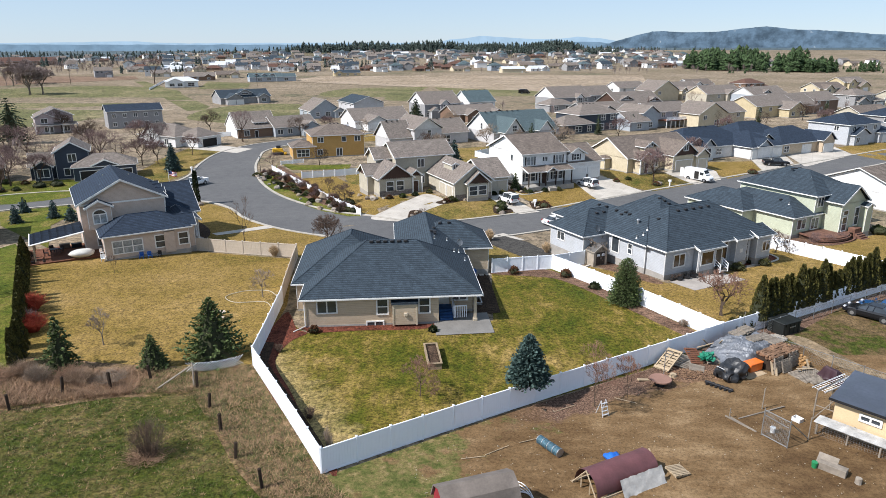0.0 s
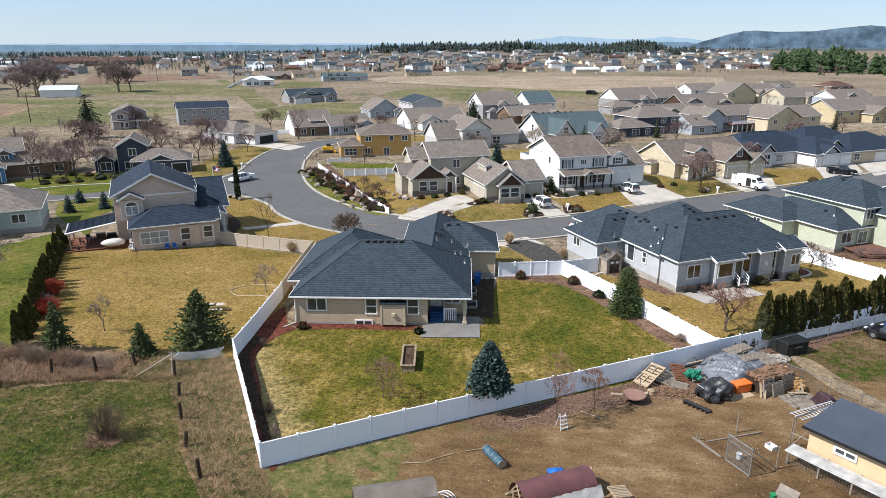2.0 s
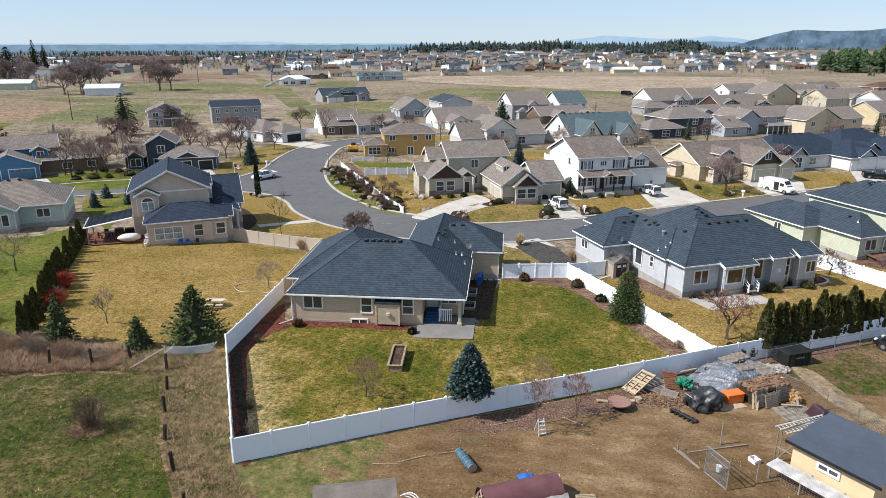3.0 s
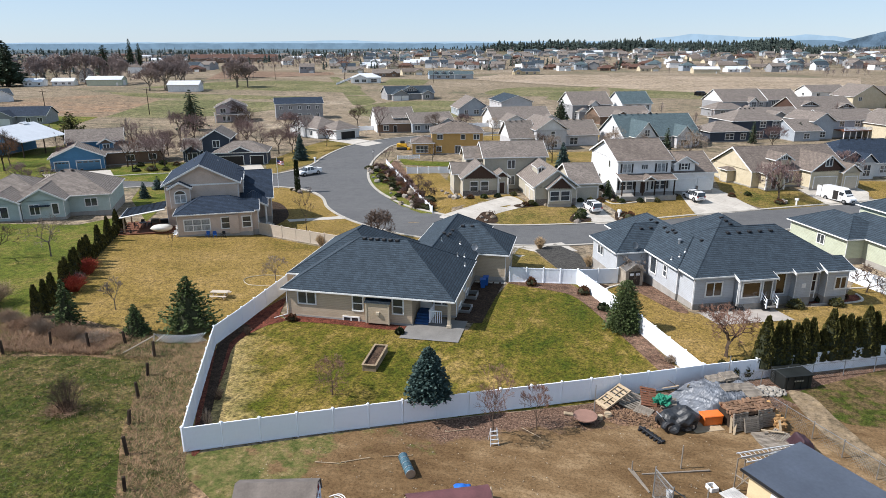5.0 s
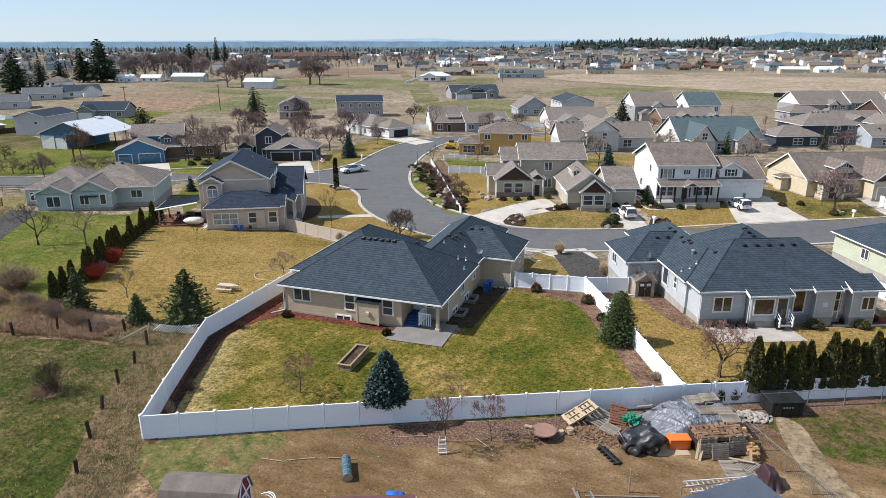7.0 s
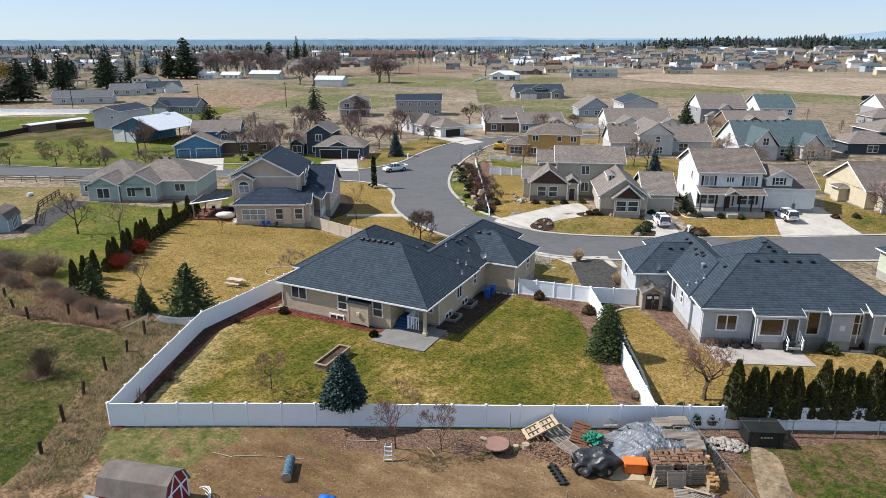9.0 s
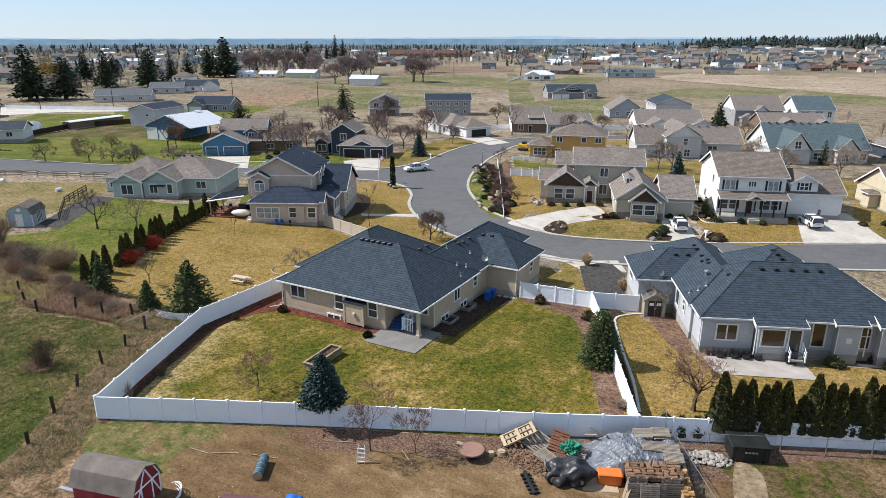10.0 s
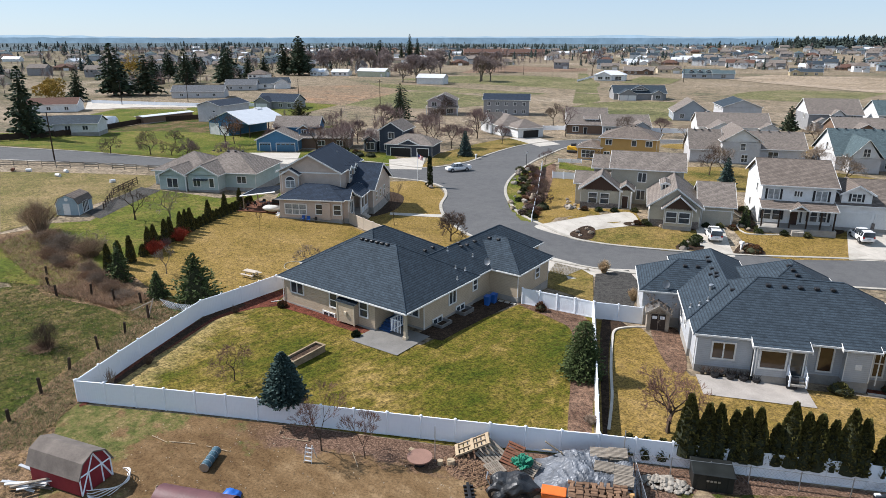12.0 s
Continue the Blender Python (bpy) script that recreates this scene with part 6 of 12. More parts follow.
h.vents([(-4.0 + 2.2 * i, 13.6, 7.3) for i in range(4)])
tract("grey house with a dark blue roof", 113, 184, 28, 22, "tall", S_GREY, ROOF_DARK, 13)
tract("grey two-storey house with slate roof", 140, 204, 28, 22, "tall", S_MIDGREY, ROOF_DARK, 13)
tract("white house with a broad brown hipped roof", 79, 108, 29, 22, "hall", S_WHITE, ROOF_BROWN, 19)
tract("pale house with a slate roof", 106, 126, 29, 22, "low", S_LIGHT, ROOF_SLATE, 14)
tract("khaki house with a brown roof", 150, 236, 28, 20, "low", S_KHAKI, ROOF_BROWN, 13)
# west side
h = House("mauve two-storey house with white balconies", -131.7, 214.8, 36, S_MAUVE, ROOF_TAUPE, fine=False)
h.block(0, 11, 0, 11, 5.6, "v", 0.45).block(-1.0, 5, -1.5, 5, 5.4, "v", 0.5).block(-1.2, 11.5, -2.2, 0.6, 2.9, "s", 0.25, walls=False)
h.posts([(-0.9, -1.9), (3, -1.9), (7, -1.9), (11.2, -1.9)], 0, 2.9, 0.12).win("s", 2, -1.07, 4.2, 1.8, 1.4, 2).win("s", 8, 0.43, 4.2, 2.2, 1.4, 3).win("s", 3, -1.07, 1.4, 2.4, 1.6, 3).win("s", 8, 0.43, 1.4, 2.4, 1.7, 3)
h = House("long grey two-storey house with a dark roof", -115.5, 227.7, 33, S_MIDGREY, ROOF_DARK, fine=False)
h.block(0, 18.6, 0, 11, 5.9, "u", 0.38)
for i in range(5):
    h.win("s", 2.5 + 3.4 * i, 0.43, 4.4, 1.1, 1.2, 2)
    h.win("s", 2.5 + 3.4 * i, 0.43, 1.5, 1.1, 1.2, 2)
h = House("grey craftsman house alone in the dry field", -106.8, 322, 36, S_MIDGREY, ROOF_SLATE, fine=False)
h.block(0, 26, 2, 16, 3.2, "u", 0.5).block(2, 11, -2, 8, 3.1, "v", 0.5).block(9, 17, 3, 9, 5.0, "v", 0.5, 4.2).block(18, 24, -1, 8, 3.2, "v", 0.55)
h.garage("s", 4.6, -1.6, 3.4, 2.3).garage("s", 8.6, -1.6, 3.4, 2.3).win("s", 13, 3.43, 4.9, 3.0, 0.8, 3).win("s", 21, -0.57, 1.7, 2.0, 1.6, 2)
h = House("blue metal workshop with a white metal roof", -150.5, 130.1, 10, S_BLUE, ROOF_PALE, name="workshop", fine=False)
h.block(0, 18.6, 0, 17, 4.2, "v", 0.36, walls=False).body([(0.45, 0.45), (9.3, 0.45), (9.3, 16.5), (0.45, 16.5)], 4.2)
h.garage("s", 2.9, 0.4, 3.9, 3.5).garage("s", 7.2, 0.4, 3.2, 2.8).block(8.3, 10.3, 12, 14, 7.4, "v", 0.5, 6.2)
h.posts([(14.0, 0.5), (18.1, 0.5), (18.1, 8.5), (18.1, 16.4)], 0, 4.1, 0.12, WOOD_DARK)
for t in roof_mesh(0, 18.6, 0, 17, 4.2, "v", 0.36)[1]:
    bm = bmesh.new()
    gable_wall(bm, t, 0.45, 0.16, 4.2)
    part("gable", bm, S_BLUE, h.o)
estate_house("plain grey metal-sided hall with a low slate-blue roof", -182.7, 144.7, 19, S_ASH, ROOF_DARK, [(0, 11.0, 0, 17.4, 6.0, "v", 0.3)], [("s", 7.7, 0.43, 4.0, 1.0, 0.6)])
tract("grey ranch house with a dark roof", -203, 183, 26, 18, "low", S_MIDGREY, ROOF_DARK, 13, flip=True)
estate_house("pale grey ranch house with a slate-grey roof", -182.0, 89.0, 50, S_LIGHT, ROOF_SLATE, [(0, 20, 1, 11, 2.9, "u", 0.42), (0, 7.5, -2, 6, 2.9, "v", 0.42)], [("s", 3.7, -1.57, 1.6, 1.6, 1.2), ("s", 11, 1.43, 1.6, 1.5, 1.2), ("s", 16, 1.43, 1.6, 1.5, 1.2)])
tract("long light grey house with a slate roof", -276, 184, 48, 26, "hall", S_ASH, ROOF_GREY, 14)
tract("long light grey house with a slate-grey roof", -302, 230, 48, 18, "hall", S_ASH, ROOF_GREY, 14)
tract("white ranch house with a reddish-brown roof", -262, 112, 55, 22, "hall", S_WHITE, ROOF_RED, 12)
tract("white house with a slate-blue roof", -300, 246, 62, 24, "low", S_WHITE, ROOF_SLATE, 14)
h = House("long open-sided shelter with a pale metal roof", -190.2, 128.6, 100, S_BROWN, ROOF_PALE, name="shelter", fine=False)
h.block(0, 22, 0, 5, 2.5, "u", 0.12)
for nm, x, y, rot, w, s_m in (("white-roofed grey barn in the field", -257.8, 343, 22, 19, S_LIGHT), ("green barn with a white metal roof", -351, 376, 22, 24, S_SAGE), ("brown barn with a pale metal roof", 57, 660, 12, 24, S_CREAM)):
    h = House(nm, x, y, rot, s_m, ROOF_PALE, name="barn", fine=False)
    h.block(0, w, 0, 12, 4.2, "u", 0.38)
    h.door("s", w * 0.86, 0.43, GDOOR_WHITE).garage("e", w - 0.41, 6, 4, 3.4)
estate_house("white cottage with a pale roof beside the field", -389, 360, 24, S_WHITE, ROOF_PALE, [(0, 13, 0, 10, 3.0, "u", 0.5), (3, 8, -1.5, 5, 3.0, "v", 0.6)], [("s", 2, 0.43, 1.6, 1.4, 1.2), ("s", 10.5, 0.43, 1.6, 1.4, 1.2), ("s", 5.5, -1.07, 1.6, 1.4, 1.2)])
estate_house("white cottage with a bright metal roof", -376, 371, 24, S_WHITE, ROOF_PALE, [(0, 15, 0, 9, 3.0, "u", 0.5)], [("s", 3, 0.43, 1.6, 1.6, 1.3), ("s", 8, 0.43, 1.6, 1.6, 1.3), ("s", 12, 0.43, 1.6, 1.6, 1.3)])
estate_house("tall white farmhouse with a steep gable", -388, 407, 24, S_LIGHT, ROOF_TAUPE, [(0, 8, 0, 11, 6.0, "v", 1.1)], [("s", 4, 0.43, 6.2, 1.2, 1.4), ("s", 2.4, 0.43, 2.0, 1.2, 1.4), ("s", 5.6, 0.43, 2.0, 1.2, 1.4)])
h = estate_house("white open house with a bright metal roof by the field road", -187.2, 451.5, 20, S_WHITE, ROOF_PALE, [(0, 22, 0, 13, 4.0, "h", 0.42), (1.5, 13, -3, 6, 3.6, "v", 0.42)], [("s", 5, -2.57, 1.8, 3.0, 1.8), ("s", 10, -2.57, 1.8, 3.0, 1.8), ("s", 17, 0.43, 1.8, 4.0, 2.2)])
estate_house("brown house with a taupe roof by the field road", -205.5, 535, 20, S_BROWN, ROOF_TAUPE, [(0, 24, 0, 12, 3.2, "u", 0.5), (15, 22, -2, 6, 3.2, "v", 0.55)], [("s", 5, 0.43, 1.6, 2.0, 1.4), ("s", 10, 0.43, 1.6, 2.0, 1.4), ("s", 18.5, -1.57, 1.6, 2.0, 1.4)])
estate_house("light blue house with three white dormers", -148.1, 515, 26, S_STEEL, ROOF_TEAL, [(0, 26, 0, 11, 3.4, "u", 0.55), (20, 36, -1.5, 8, 3.6, "u", 0.5), (4, 7.5, 1, 6, 5.2, "v", 0.7, 4.4), (10, 13.5, 1, 6, 5.2, "v", 0.7, 4.4), (16, 19.5, 1, 6, 5.2, "v", 0.7, 4.4)], [("s", 5.7, 1.43, 5.4, 1.2, 1.0), ("s", 11.7, 1.43, 5.4, 1.2, 1.0), ("s", 17.7, 1.43, 5.4, 1.2, 1.0), ("s", 8, 0.43, 1.7, 3.0, 1.6), ("s", 15, 0.43, 1.7, 3.0, 1.6), ("s", 28, -1.07, 1.7, 3.0, 1.8)], (), S_BLUE)
estate_house("pale yellow house with a grey roof at the field edge", -97, 602, 20, S_YELLOW, ROOF_SLATE, [(0, 24, 0, 11, 3.2, "u", 0.45), (0, 8, -2, 6, 3.2, "v", 0.5)], [("s", 4, -1.57, 1.7, 2.4, 1.5), ("s", 12, 0.43, 1.7, 2.0, 1.4), ("s", 19, 0.43, 1.7, 2.0, 1.4)])
estate_house("large red-roofed house behind the blue house", -190, 736, 20, S_WHITE, ROOF_RED, [(0, 28, 0, 14, 4.4, "u", 0.5)], [("s", 6, 0.43, 2.2, 3.0, 1.8), ("s", 14, 0.43, 2.2, 3.0, 1.8), ("s", 22, 0.43, 2.2, 3.0, 1.8)])
h = House("long brown school building with broad low roofs", -622, 846, 45, S_BROWN, ROOF_RED, name="school", fine=False)
h.block(0, 62, 0, 32, 7.0, "u", 0.34).block(64, 132, 8, 38, 7.0, "u", 0.34).block(54, 76, -4, 20, 4.5, "h", 0.3).block(20, 46, -8, 10, 4.5, "v", 0.3)
for i in range(9):
    h.win("s", 6 + 13.6 * i, 0.4 if i < 4 else 8.4, 3.0, 6.0, 1.8, 3)

# ---- fences ----
def run_of(pts, gap):
    """Post places along a plan line, about gap apart."""
    out = []
    for p, q in zip(pts, pts[1:]):
        p, q = Vector(p), Vector(q)
        n = max(1, round((q - p).length / gap))
        out += [tuple(p.lerp(q, i / n)) for i in range(n)]
    return out + [tuple(pts[-1])]


PANELS = {}


def vinyl_fence(pts, label, material, height=1.83, gap=2.44, category="fence", picket=False, detail=True):
    places = run_of(pts, gap)
    f = thing("vinyl_fence", pose(*places[0], gz(*places[0])), label, category)
    inv = f.matrix_basis.inverted()
    key = (material.name, height, picket)
    if key not in PANELS:
        post_me = link("post", cube(-0.064, 0.064, -0.064, 0.064, -0.15, height + 0.03, 0.012), material)
        cap = bmesh.new()
        lo = [cap.verts.new((x * 0.082, y * 0.082, height + 0.034)) for x, y in ((-1, -1), (1, -1), (1, 1), (-1, 1))]
        mid = [cap.verts.new((x * 0.082, y * 0.082, height + 0.075)) for x, y in ((-1, -1), (1, -1), (1, 1), (-1, 1))]
        top = cap.verts.new((0, 0, height + 0.13))
        cap.faces.new(lo[::-1])
        for i in range(4):
            j = (i + 1) % 4
            cap.faces.new((lo[i], lo[j], mid[j], mid[i]))
            cap.faces.new((mid[i], mid[j], top))
        PANELS[key] = post_me, link("cap", cap, material)
    post_me, cap_me = PANELS[key]
    for p in places:
        ob = part("post", post_me, None, f, "", inv @ pose(*p, gz(*p)))
        if detail:
            part("cap", cap_me, None, ob)
    for p, q in zip(places, places[1:]):
        d = Vector(q) - Vector(p)
        ln = round(d.length, 2)
        k2 = key + (ln,)
        if k2 not in PANELS:
            us, n = [0.06], 12 if not picket else 14
            for i in range(n):
                a, b = 0.06 + (ln - 0.12) * i / n, 0.06 + (ln - 0.12) * (i + 1) / n
                us += [b - 0.008 if not picket else a + (b - a) * 0.6, b]
            bm = bmesh.new()
            prev = None
            if picket:
                bm = lattice(us, [0.1, 0.3, 0.38, height * 0.75, height * 0.83, height], -0.02, 0.02, lambda i, j: i % 2 == 0 or j in (1, 3))
            else:
                rows = []
                for i, u in enumerate(us):          # boards with shallow grooves between them
                    y = -0.022 if i % 2 == 0 or i == len(us) - 1 else -0.022
                    rows.append((u, y))
                    if i % 2 == 1 and i < len(us) - 2:
                        rows += [(u + 0.001, -0.010), (us[i + 1] - 0.001, -0.010)]
                for s in (1, -1):
                    prev = None
                    for u, y in rows:
                        pair = bm.verts.new((u, y * s, 0.14)), bm.verts.new((u, y * s, height - 0.14))
                        if prev:
                            fc = (prev[0], pair[0], pair[1], prev[1])
                            bm.faces.new(fc if s == 1 else fc[::-1])
                        prev = pair
            pan = link("panel", bm, material)
            rail = link("rail", cube(0.06, ln - 0.06, -0.042, 0.042, 0, 0.14, 0.01), material)
            PANELS[k2] = pan, rail
        pan, rail = PANELS[k2]
        tilt = math.degrees(math.atan2(gz(*q) - gz(*p), d.length))
        m = inv @ pose(*p, gz(*p)) @ pose(0, 0, 0, 0, 0, math.degrees(math.atan2(d.y, d.x))) @ pose(0, 0, 0, 0, -tilt, 0)
        ob = part("panel", pan, None, f, "", m)
        if not picket and detail:
            part("rail", rail, None, ob, "", pose(0, 0, 0.02))
            part("rail", rail, None, ob, "", pose(0, 0, height - 0.15))
    return f


vinyl_fence([(-7.47, 35.0), (25.5, 55.25)], "tall white vinyl fence along the back of the lawn", VINYL)
vinyl_fence([(25.6, 55.3), (42.0, 64.4), (64, 77.2)], "tall white vinyl fence behind the evergreen hedge", VINYL)
vinyl_fence([(-7.5, 35.1), (-15.95, 50.2), (-16.9, 64.6)], "tall white vinyl fence beside the dry weeds", VINYL)
vinyl_fence([(25.5, 55.4), (13.56, 77.0)], "tall white vinyl fence between two back lawns", VINYL)
vinyl_fence([(5.95, 75.3), (13.5, 77.1)], "white vinyl fence with a gate beside the house", VINYL, gap=1.9)
vinyl_fence([(13.6, 77.1), (17.9, 79.2)], "white vinyl double gate beside the shed", VINYL, gap=2.1)
vinyl_fence([(-16.95, 64.8), (-19.3, 82.9)], "beige vinyl fence along the dry lawn", VINYL_TAN)
vinyl_fence([(-19.4, 83.0), (-34.4, 85.8)], "beige vinyl fence joined to the beige house", VINYL_TAN)
vinyl_fence([(43.6, 92.0), (51.2, 76.5), (54, 71.5)], "tall white vinyl fence beside the sage house", VINYL)
vinyl_fence([(-40.0, 152), (-26.6, 129.5), (-13.9, 107.6)], "low white fence above the rock garden", VINYL, 1.3, detail=False)
vinyl_fence([(-31, 142), (-22, 145.5), (-10, 150)], "white fence behind the side lawn", VINYL, 1.7, detail=False)
vinyl_fence([(-39.5, 158.5), (-34.5, 161)], "white picket fence beside the ochre house", VINYL, 1.0, 2.4, picket=True, detail=False)
vinyl_fence([(-54, 215), (-38, 226), (-20, 238)], "white fence between back gardens", VINYL, 1.7, detail=False)
vinyl_fence([(-78, 200), (-64, 212)], "white fence beside the open garage house", VINYL, 1.7, detail=False)
vinyl_fence([(14, 152), (8, 165), (14, 172)], "white fence behind the craftsman house", VINYL, 1.7, detail=False)
vinyl_fence([(-285, 150), (-228, 172), (-196, 200)], "long white fence beside a pale lane", VINYL, 1.6, detail=False, gap=4)
vinyl_fence([(-215, 520), (-188, 430)], "white fence along the field road", VINYL, 1.5, detail=False, gap=5)


def wood_fence(pts, label, material, height, gap=2.4, name="board_fence"):
    places = run_of(pts, gap)
    f = thing(name, pose(*places[0], gz(*places[0])), label, "fence")
    inv = f.matrix_basis.inverted()
    for p in places:
        part("post", cube(-0.06, 0.06, -0.06, 0.06, 0, height + 0.1), material, f, "", inv @ pose(*p, gz(*p)))
    for p, q in zip(places, places[1:]):
        d = Vector(q) - Vector(p)
        m = inv @ pose(*p, gz(*p)) @ pose(0, 0, 0, 0, 0, math.degrees(math.atan2(d.y, d.x)))
        for k in ((0.1, height),) if name == "board_fence" else ((0.35, 0.5), (0.75, 0.9), (1.15, 1.3)):
            part("board", cube(0.02, d.length - 0.02, -0.08, -0.062, k[0], k[1]), material, f, "", m)


wood_fence([(-166, 70), (-168, 80), (-172, 93), (-187, 117.5), (-194, 132), (-189, 150)], "weathered brown board fence behind the orchard", WOOD_DARK, 1.8, 4, "board_fence")
wood_fence([(-178, 34), (-122, 64), (-104, 80), (-93, 88)], "grey three-rail pasture fence along the street", WOOD_GREY, 1.35, 3, "rail_fence")
wood_fence([(-66, 62), (-76, 68), (-84, 76)], "dark rail fence beside the gravel track", WOOD_DARK, 1.2, 2.4, "rail_fence")

# leaning dark posts of the old wire fence
rnd = random.Random(4)
for x, y in ((-5.0, 26.2), (-8.3, 30.6), (-10.8, 33.6), (-13.3, 36.6), (-15.3, 39.8), (-17.2, 43.0), (-19.3, 46.3), (-23.5, 47.6), (-25.9, 45.9), (-29.1, 44.9), (-31.5, 42.3), (-35, 42.8), (-39, 44)):
    solo("wooden_post", cube(-0.1, 0.1, -0.1, 0.1, -0.1, 1.25 + rnd.uniform(-0.15, 0.3), 0.03), WOOD_DARK, "dark weathered wooden fence post leaning in weeds", "fence post", at(x, y, rnd.uniform(0, 90)) @ pose(0, 0, 0, rnd.uniform(-6, 6), rnd.uniform(-6, 6), 0), "old fence posts")
for p, q in (((-20.0, 47.2, 1.7), (-22.6, 45.8, 0.2)), ((-19.6, 46.4, 0.2), (-19.9, 47.3, 2.0))):
    solo("fence_brace", tube(bmesh.new(), p, q, 0.07, 0.06, 6), WOOD_GREY, "grey wooden fence brace at the old corner", "fence post")
bm = bmesh.new()
rows = 24
for s in (-1, 1):                        # diagonal laths of the sagging lattice
    for i in range(-6, rows):
        x0 = i * 0.24
        a, b = (x0, 0.05), (x0 + 0.9, 0.95)
        if s < 0:
            a, b = (x0, 0.95), (x0 + 0.9, 0.05)
        if a[0] < 0 or b[0] > 4.7:
            continue
        sag = lambda u: 0.28 * math.sin(math.pi * min(max(u / 4.7, 0), 1))
        tube(bm, (a[0], 0.01 * s, a[1] - sag(a[0])), (b[0], 0.01 * s, b[1] - sag(b[0])), 0.022, 0.022, 4)
solo("lattice_panel", bm, VINYL, "sagging white garden lattice panel at the fence corner", "lattice", pose(-21.0, 48.6, gz(-21, 48.6) + 0.25, 12, 0, 20))

# wire fence beside the rubble
def wire_fence(pts, label, height=1.3):
    places = run_of(pts, 2.6)
    f = thing("wire_fence", pose(*places[0], gz(*places[0])), label, "fence")
    inv = f.matrix_basis.inverted()
    for p in places:
        part("post", tube(bmesh.new(), (0, 0, 0), (0, 0, height + 0.1), 0.035, 0.035, 6), METAL, f, "", inv @ pose(*p, gz(*p)))
    for p, q in zip(places, places[1:]):
        a, b = Vector((*p, gz(*p))), Vector((*q, gz(*q)))
        part("top_rail", tube(bmesh.new(), a + Vector((0, 0, height)), b + Vector((0, 0, height)), 0.02, 0.02, 5), METAL, f, "", inv)
        bm = bmesh.new()
        n = int((b - a).length / 0.22)
        for i in range(-4, n):
            for s in (0, 1):
                u0, u1 = i / n, (i + 5) / n
                z0, z1 = (0.05, height) if s else (height, 0.05)
                if u0 < 0 or u1 > 1:
                    continue
                tube(bm, a.lerp(b, u0) + Vector((0, 0, z0)), a.lerp(b, u1) + Vector((0, 0, z1)), 0.006, 0.006, 3, False)
        part("mesh_wire", bm, METAL, f, "", inv)


wire_fence([(28.3, 55.0), (30.9, 51.2), (33.6, 47.3), (36.4, 43.2)], "grey wire fence beside the stacked pallets")
wire_fence([(28.0, 55.4), (34.2, 59.0), (42, 63.2), (52, 69)], "grey chain-link fence in front of the white fence")

# ---- back lawn ----
def planter(m):
    t = thing("raised_planter", m, "long raised timber planter box filled with soil", "planter")
    for nm, a in (("side_board", (-0.75, 0.75, -2.1, -2.02)), ("side_board", (-0.75, 0.75, 2.02, 2.1)), ("side_board", (-0.75, -0.67, -2.02, 2.02)), ("side_board", (0.67, 0.75, -2.02, 2.02))):
        for k in range(3):
            part(nm, cube(*a, 0.02 + k * 0.25, 0.25 + k * 0.25, 0.01), WOOD_BED, t)
    part("rim", lattice([-0.85, -0.62, 0.62, 0.85], [-2.2, -1.97, 1.97, 2.2], 0, 0.05), WOOD_BED, t, "pale rim board", pose(0, 0, 0.83, -90, 0, 0))
    part("soil", cube(-0.66, 0.66, -2.0, 2.0, 0.3, 0.62, 0.05), SOIL, t)
    for x, y in ((-0.7, -2.05), (0.7, -2.05), (-0.7, 2.05), (0.7, 2.05)):
        part("corner_post", cube(x - 0.07, x + 0.07, y - 0.07, y + 0.07, 0, 0.78), WOOD_BED, t)


planter(at(-0.85, 51.35, 7) @ Matrix.Diagonal((0.74, 0.92, 0.85, 1)))


def picnic_table(m):
    t = thing("picnic_table", m, "pale weathered picnic table on the dry lawn", "table")
    for i in range(5):
        part("top_plank", cube(-0.95, 0.95, -0.37 + i * 0.15, -0.23 + i * 0.15, 0.72, 0.76), VINYL_TAN, t)
    for s in (-1, 1):
        for i in range(2):
            part("bench_plank", cube(-0.95, 0.95, s * 0.7 - 0.14 + i * 0.15, s * 0.7 + i * 0.15, 0.42, 0.46), VINYL_TAN, t)
        part("cross_beam", cube(s * 0.6 - 0.03, s * 0.6 + 0.03, -0.85, 0.85, 0.36, 0.42), VINYL_TAN, t)
        for k in (-1, 1):
            part("leg", tube(bmesh.new(), (s * 0.6, k * 0.2, 0.72), (s * 0.6, k * 0.6, 0), 0.045, 0.045, 4), VINYL_TAN, t)


picnic_table(at(-22.6, 60.4, 12))
HOSE = plain("pale_hose", (0.45, 0.40, 0.30), 0.6)
pts = curve_pts([(-18.2, 67), (-19.5, 68.5), (-22, 68.3), (-23.5, 66.5), (-22, 64.8), (-19, 65), (-17.8, 63.4)], 5)
solo("garden_hose", pipe([(*a, gz(*a) + 0.08) for a in pts], 0.04), HOSE, "pale garden hose looped on the dry lawn", "hose")
BLUE_P = plain("blue_plastic", (0.020, 0.105, 0.360), 0.4)
BLACK_P = plain("black_plastic", (0.018, 0.018, 0.020), 0.55)
WHITE_P = plain("white_plastic", (0.75, 0.75, 0.74), 0.45)


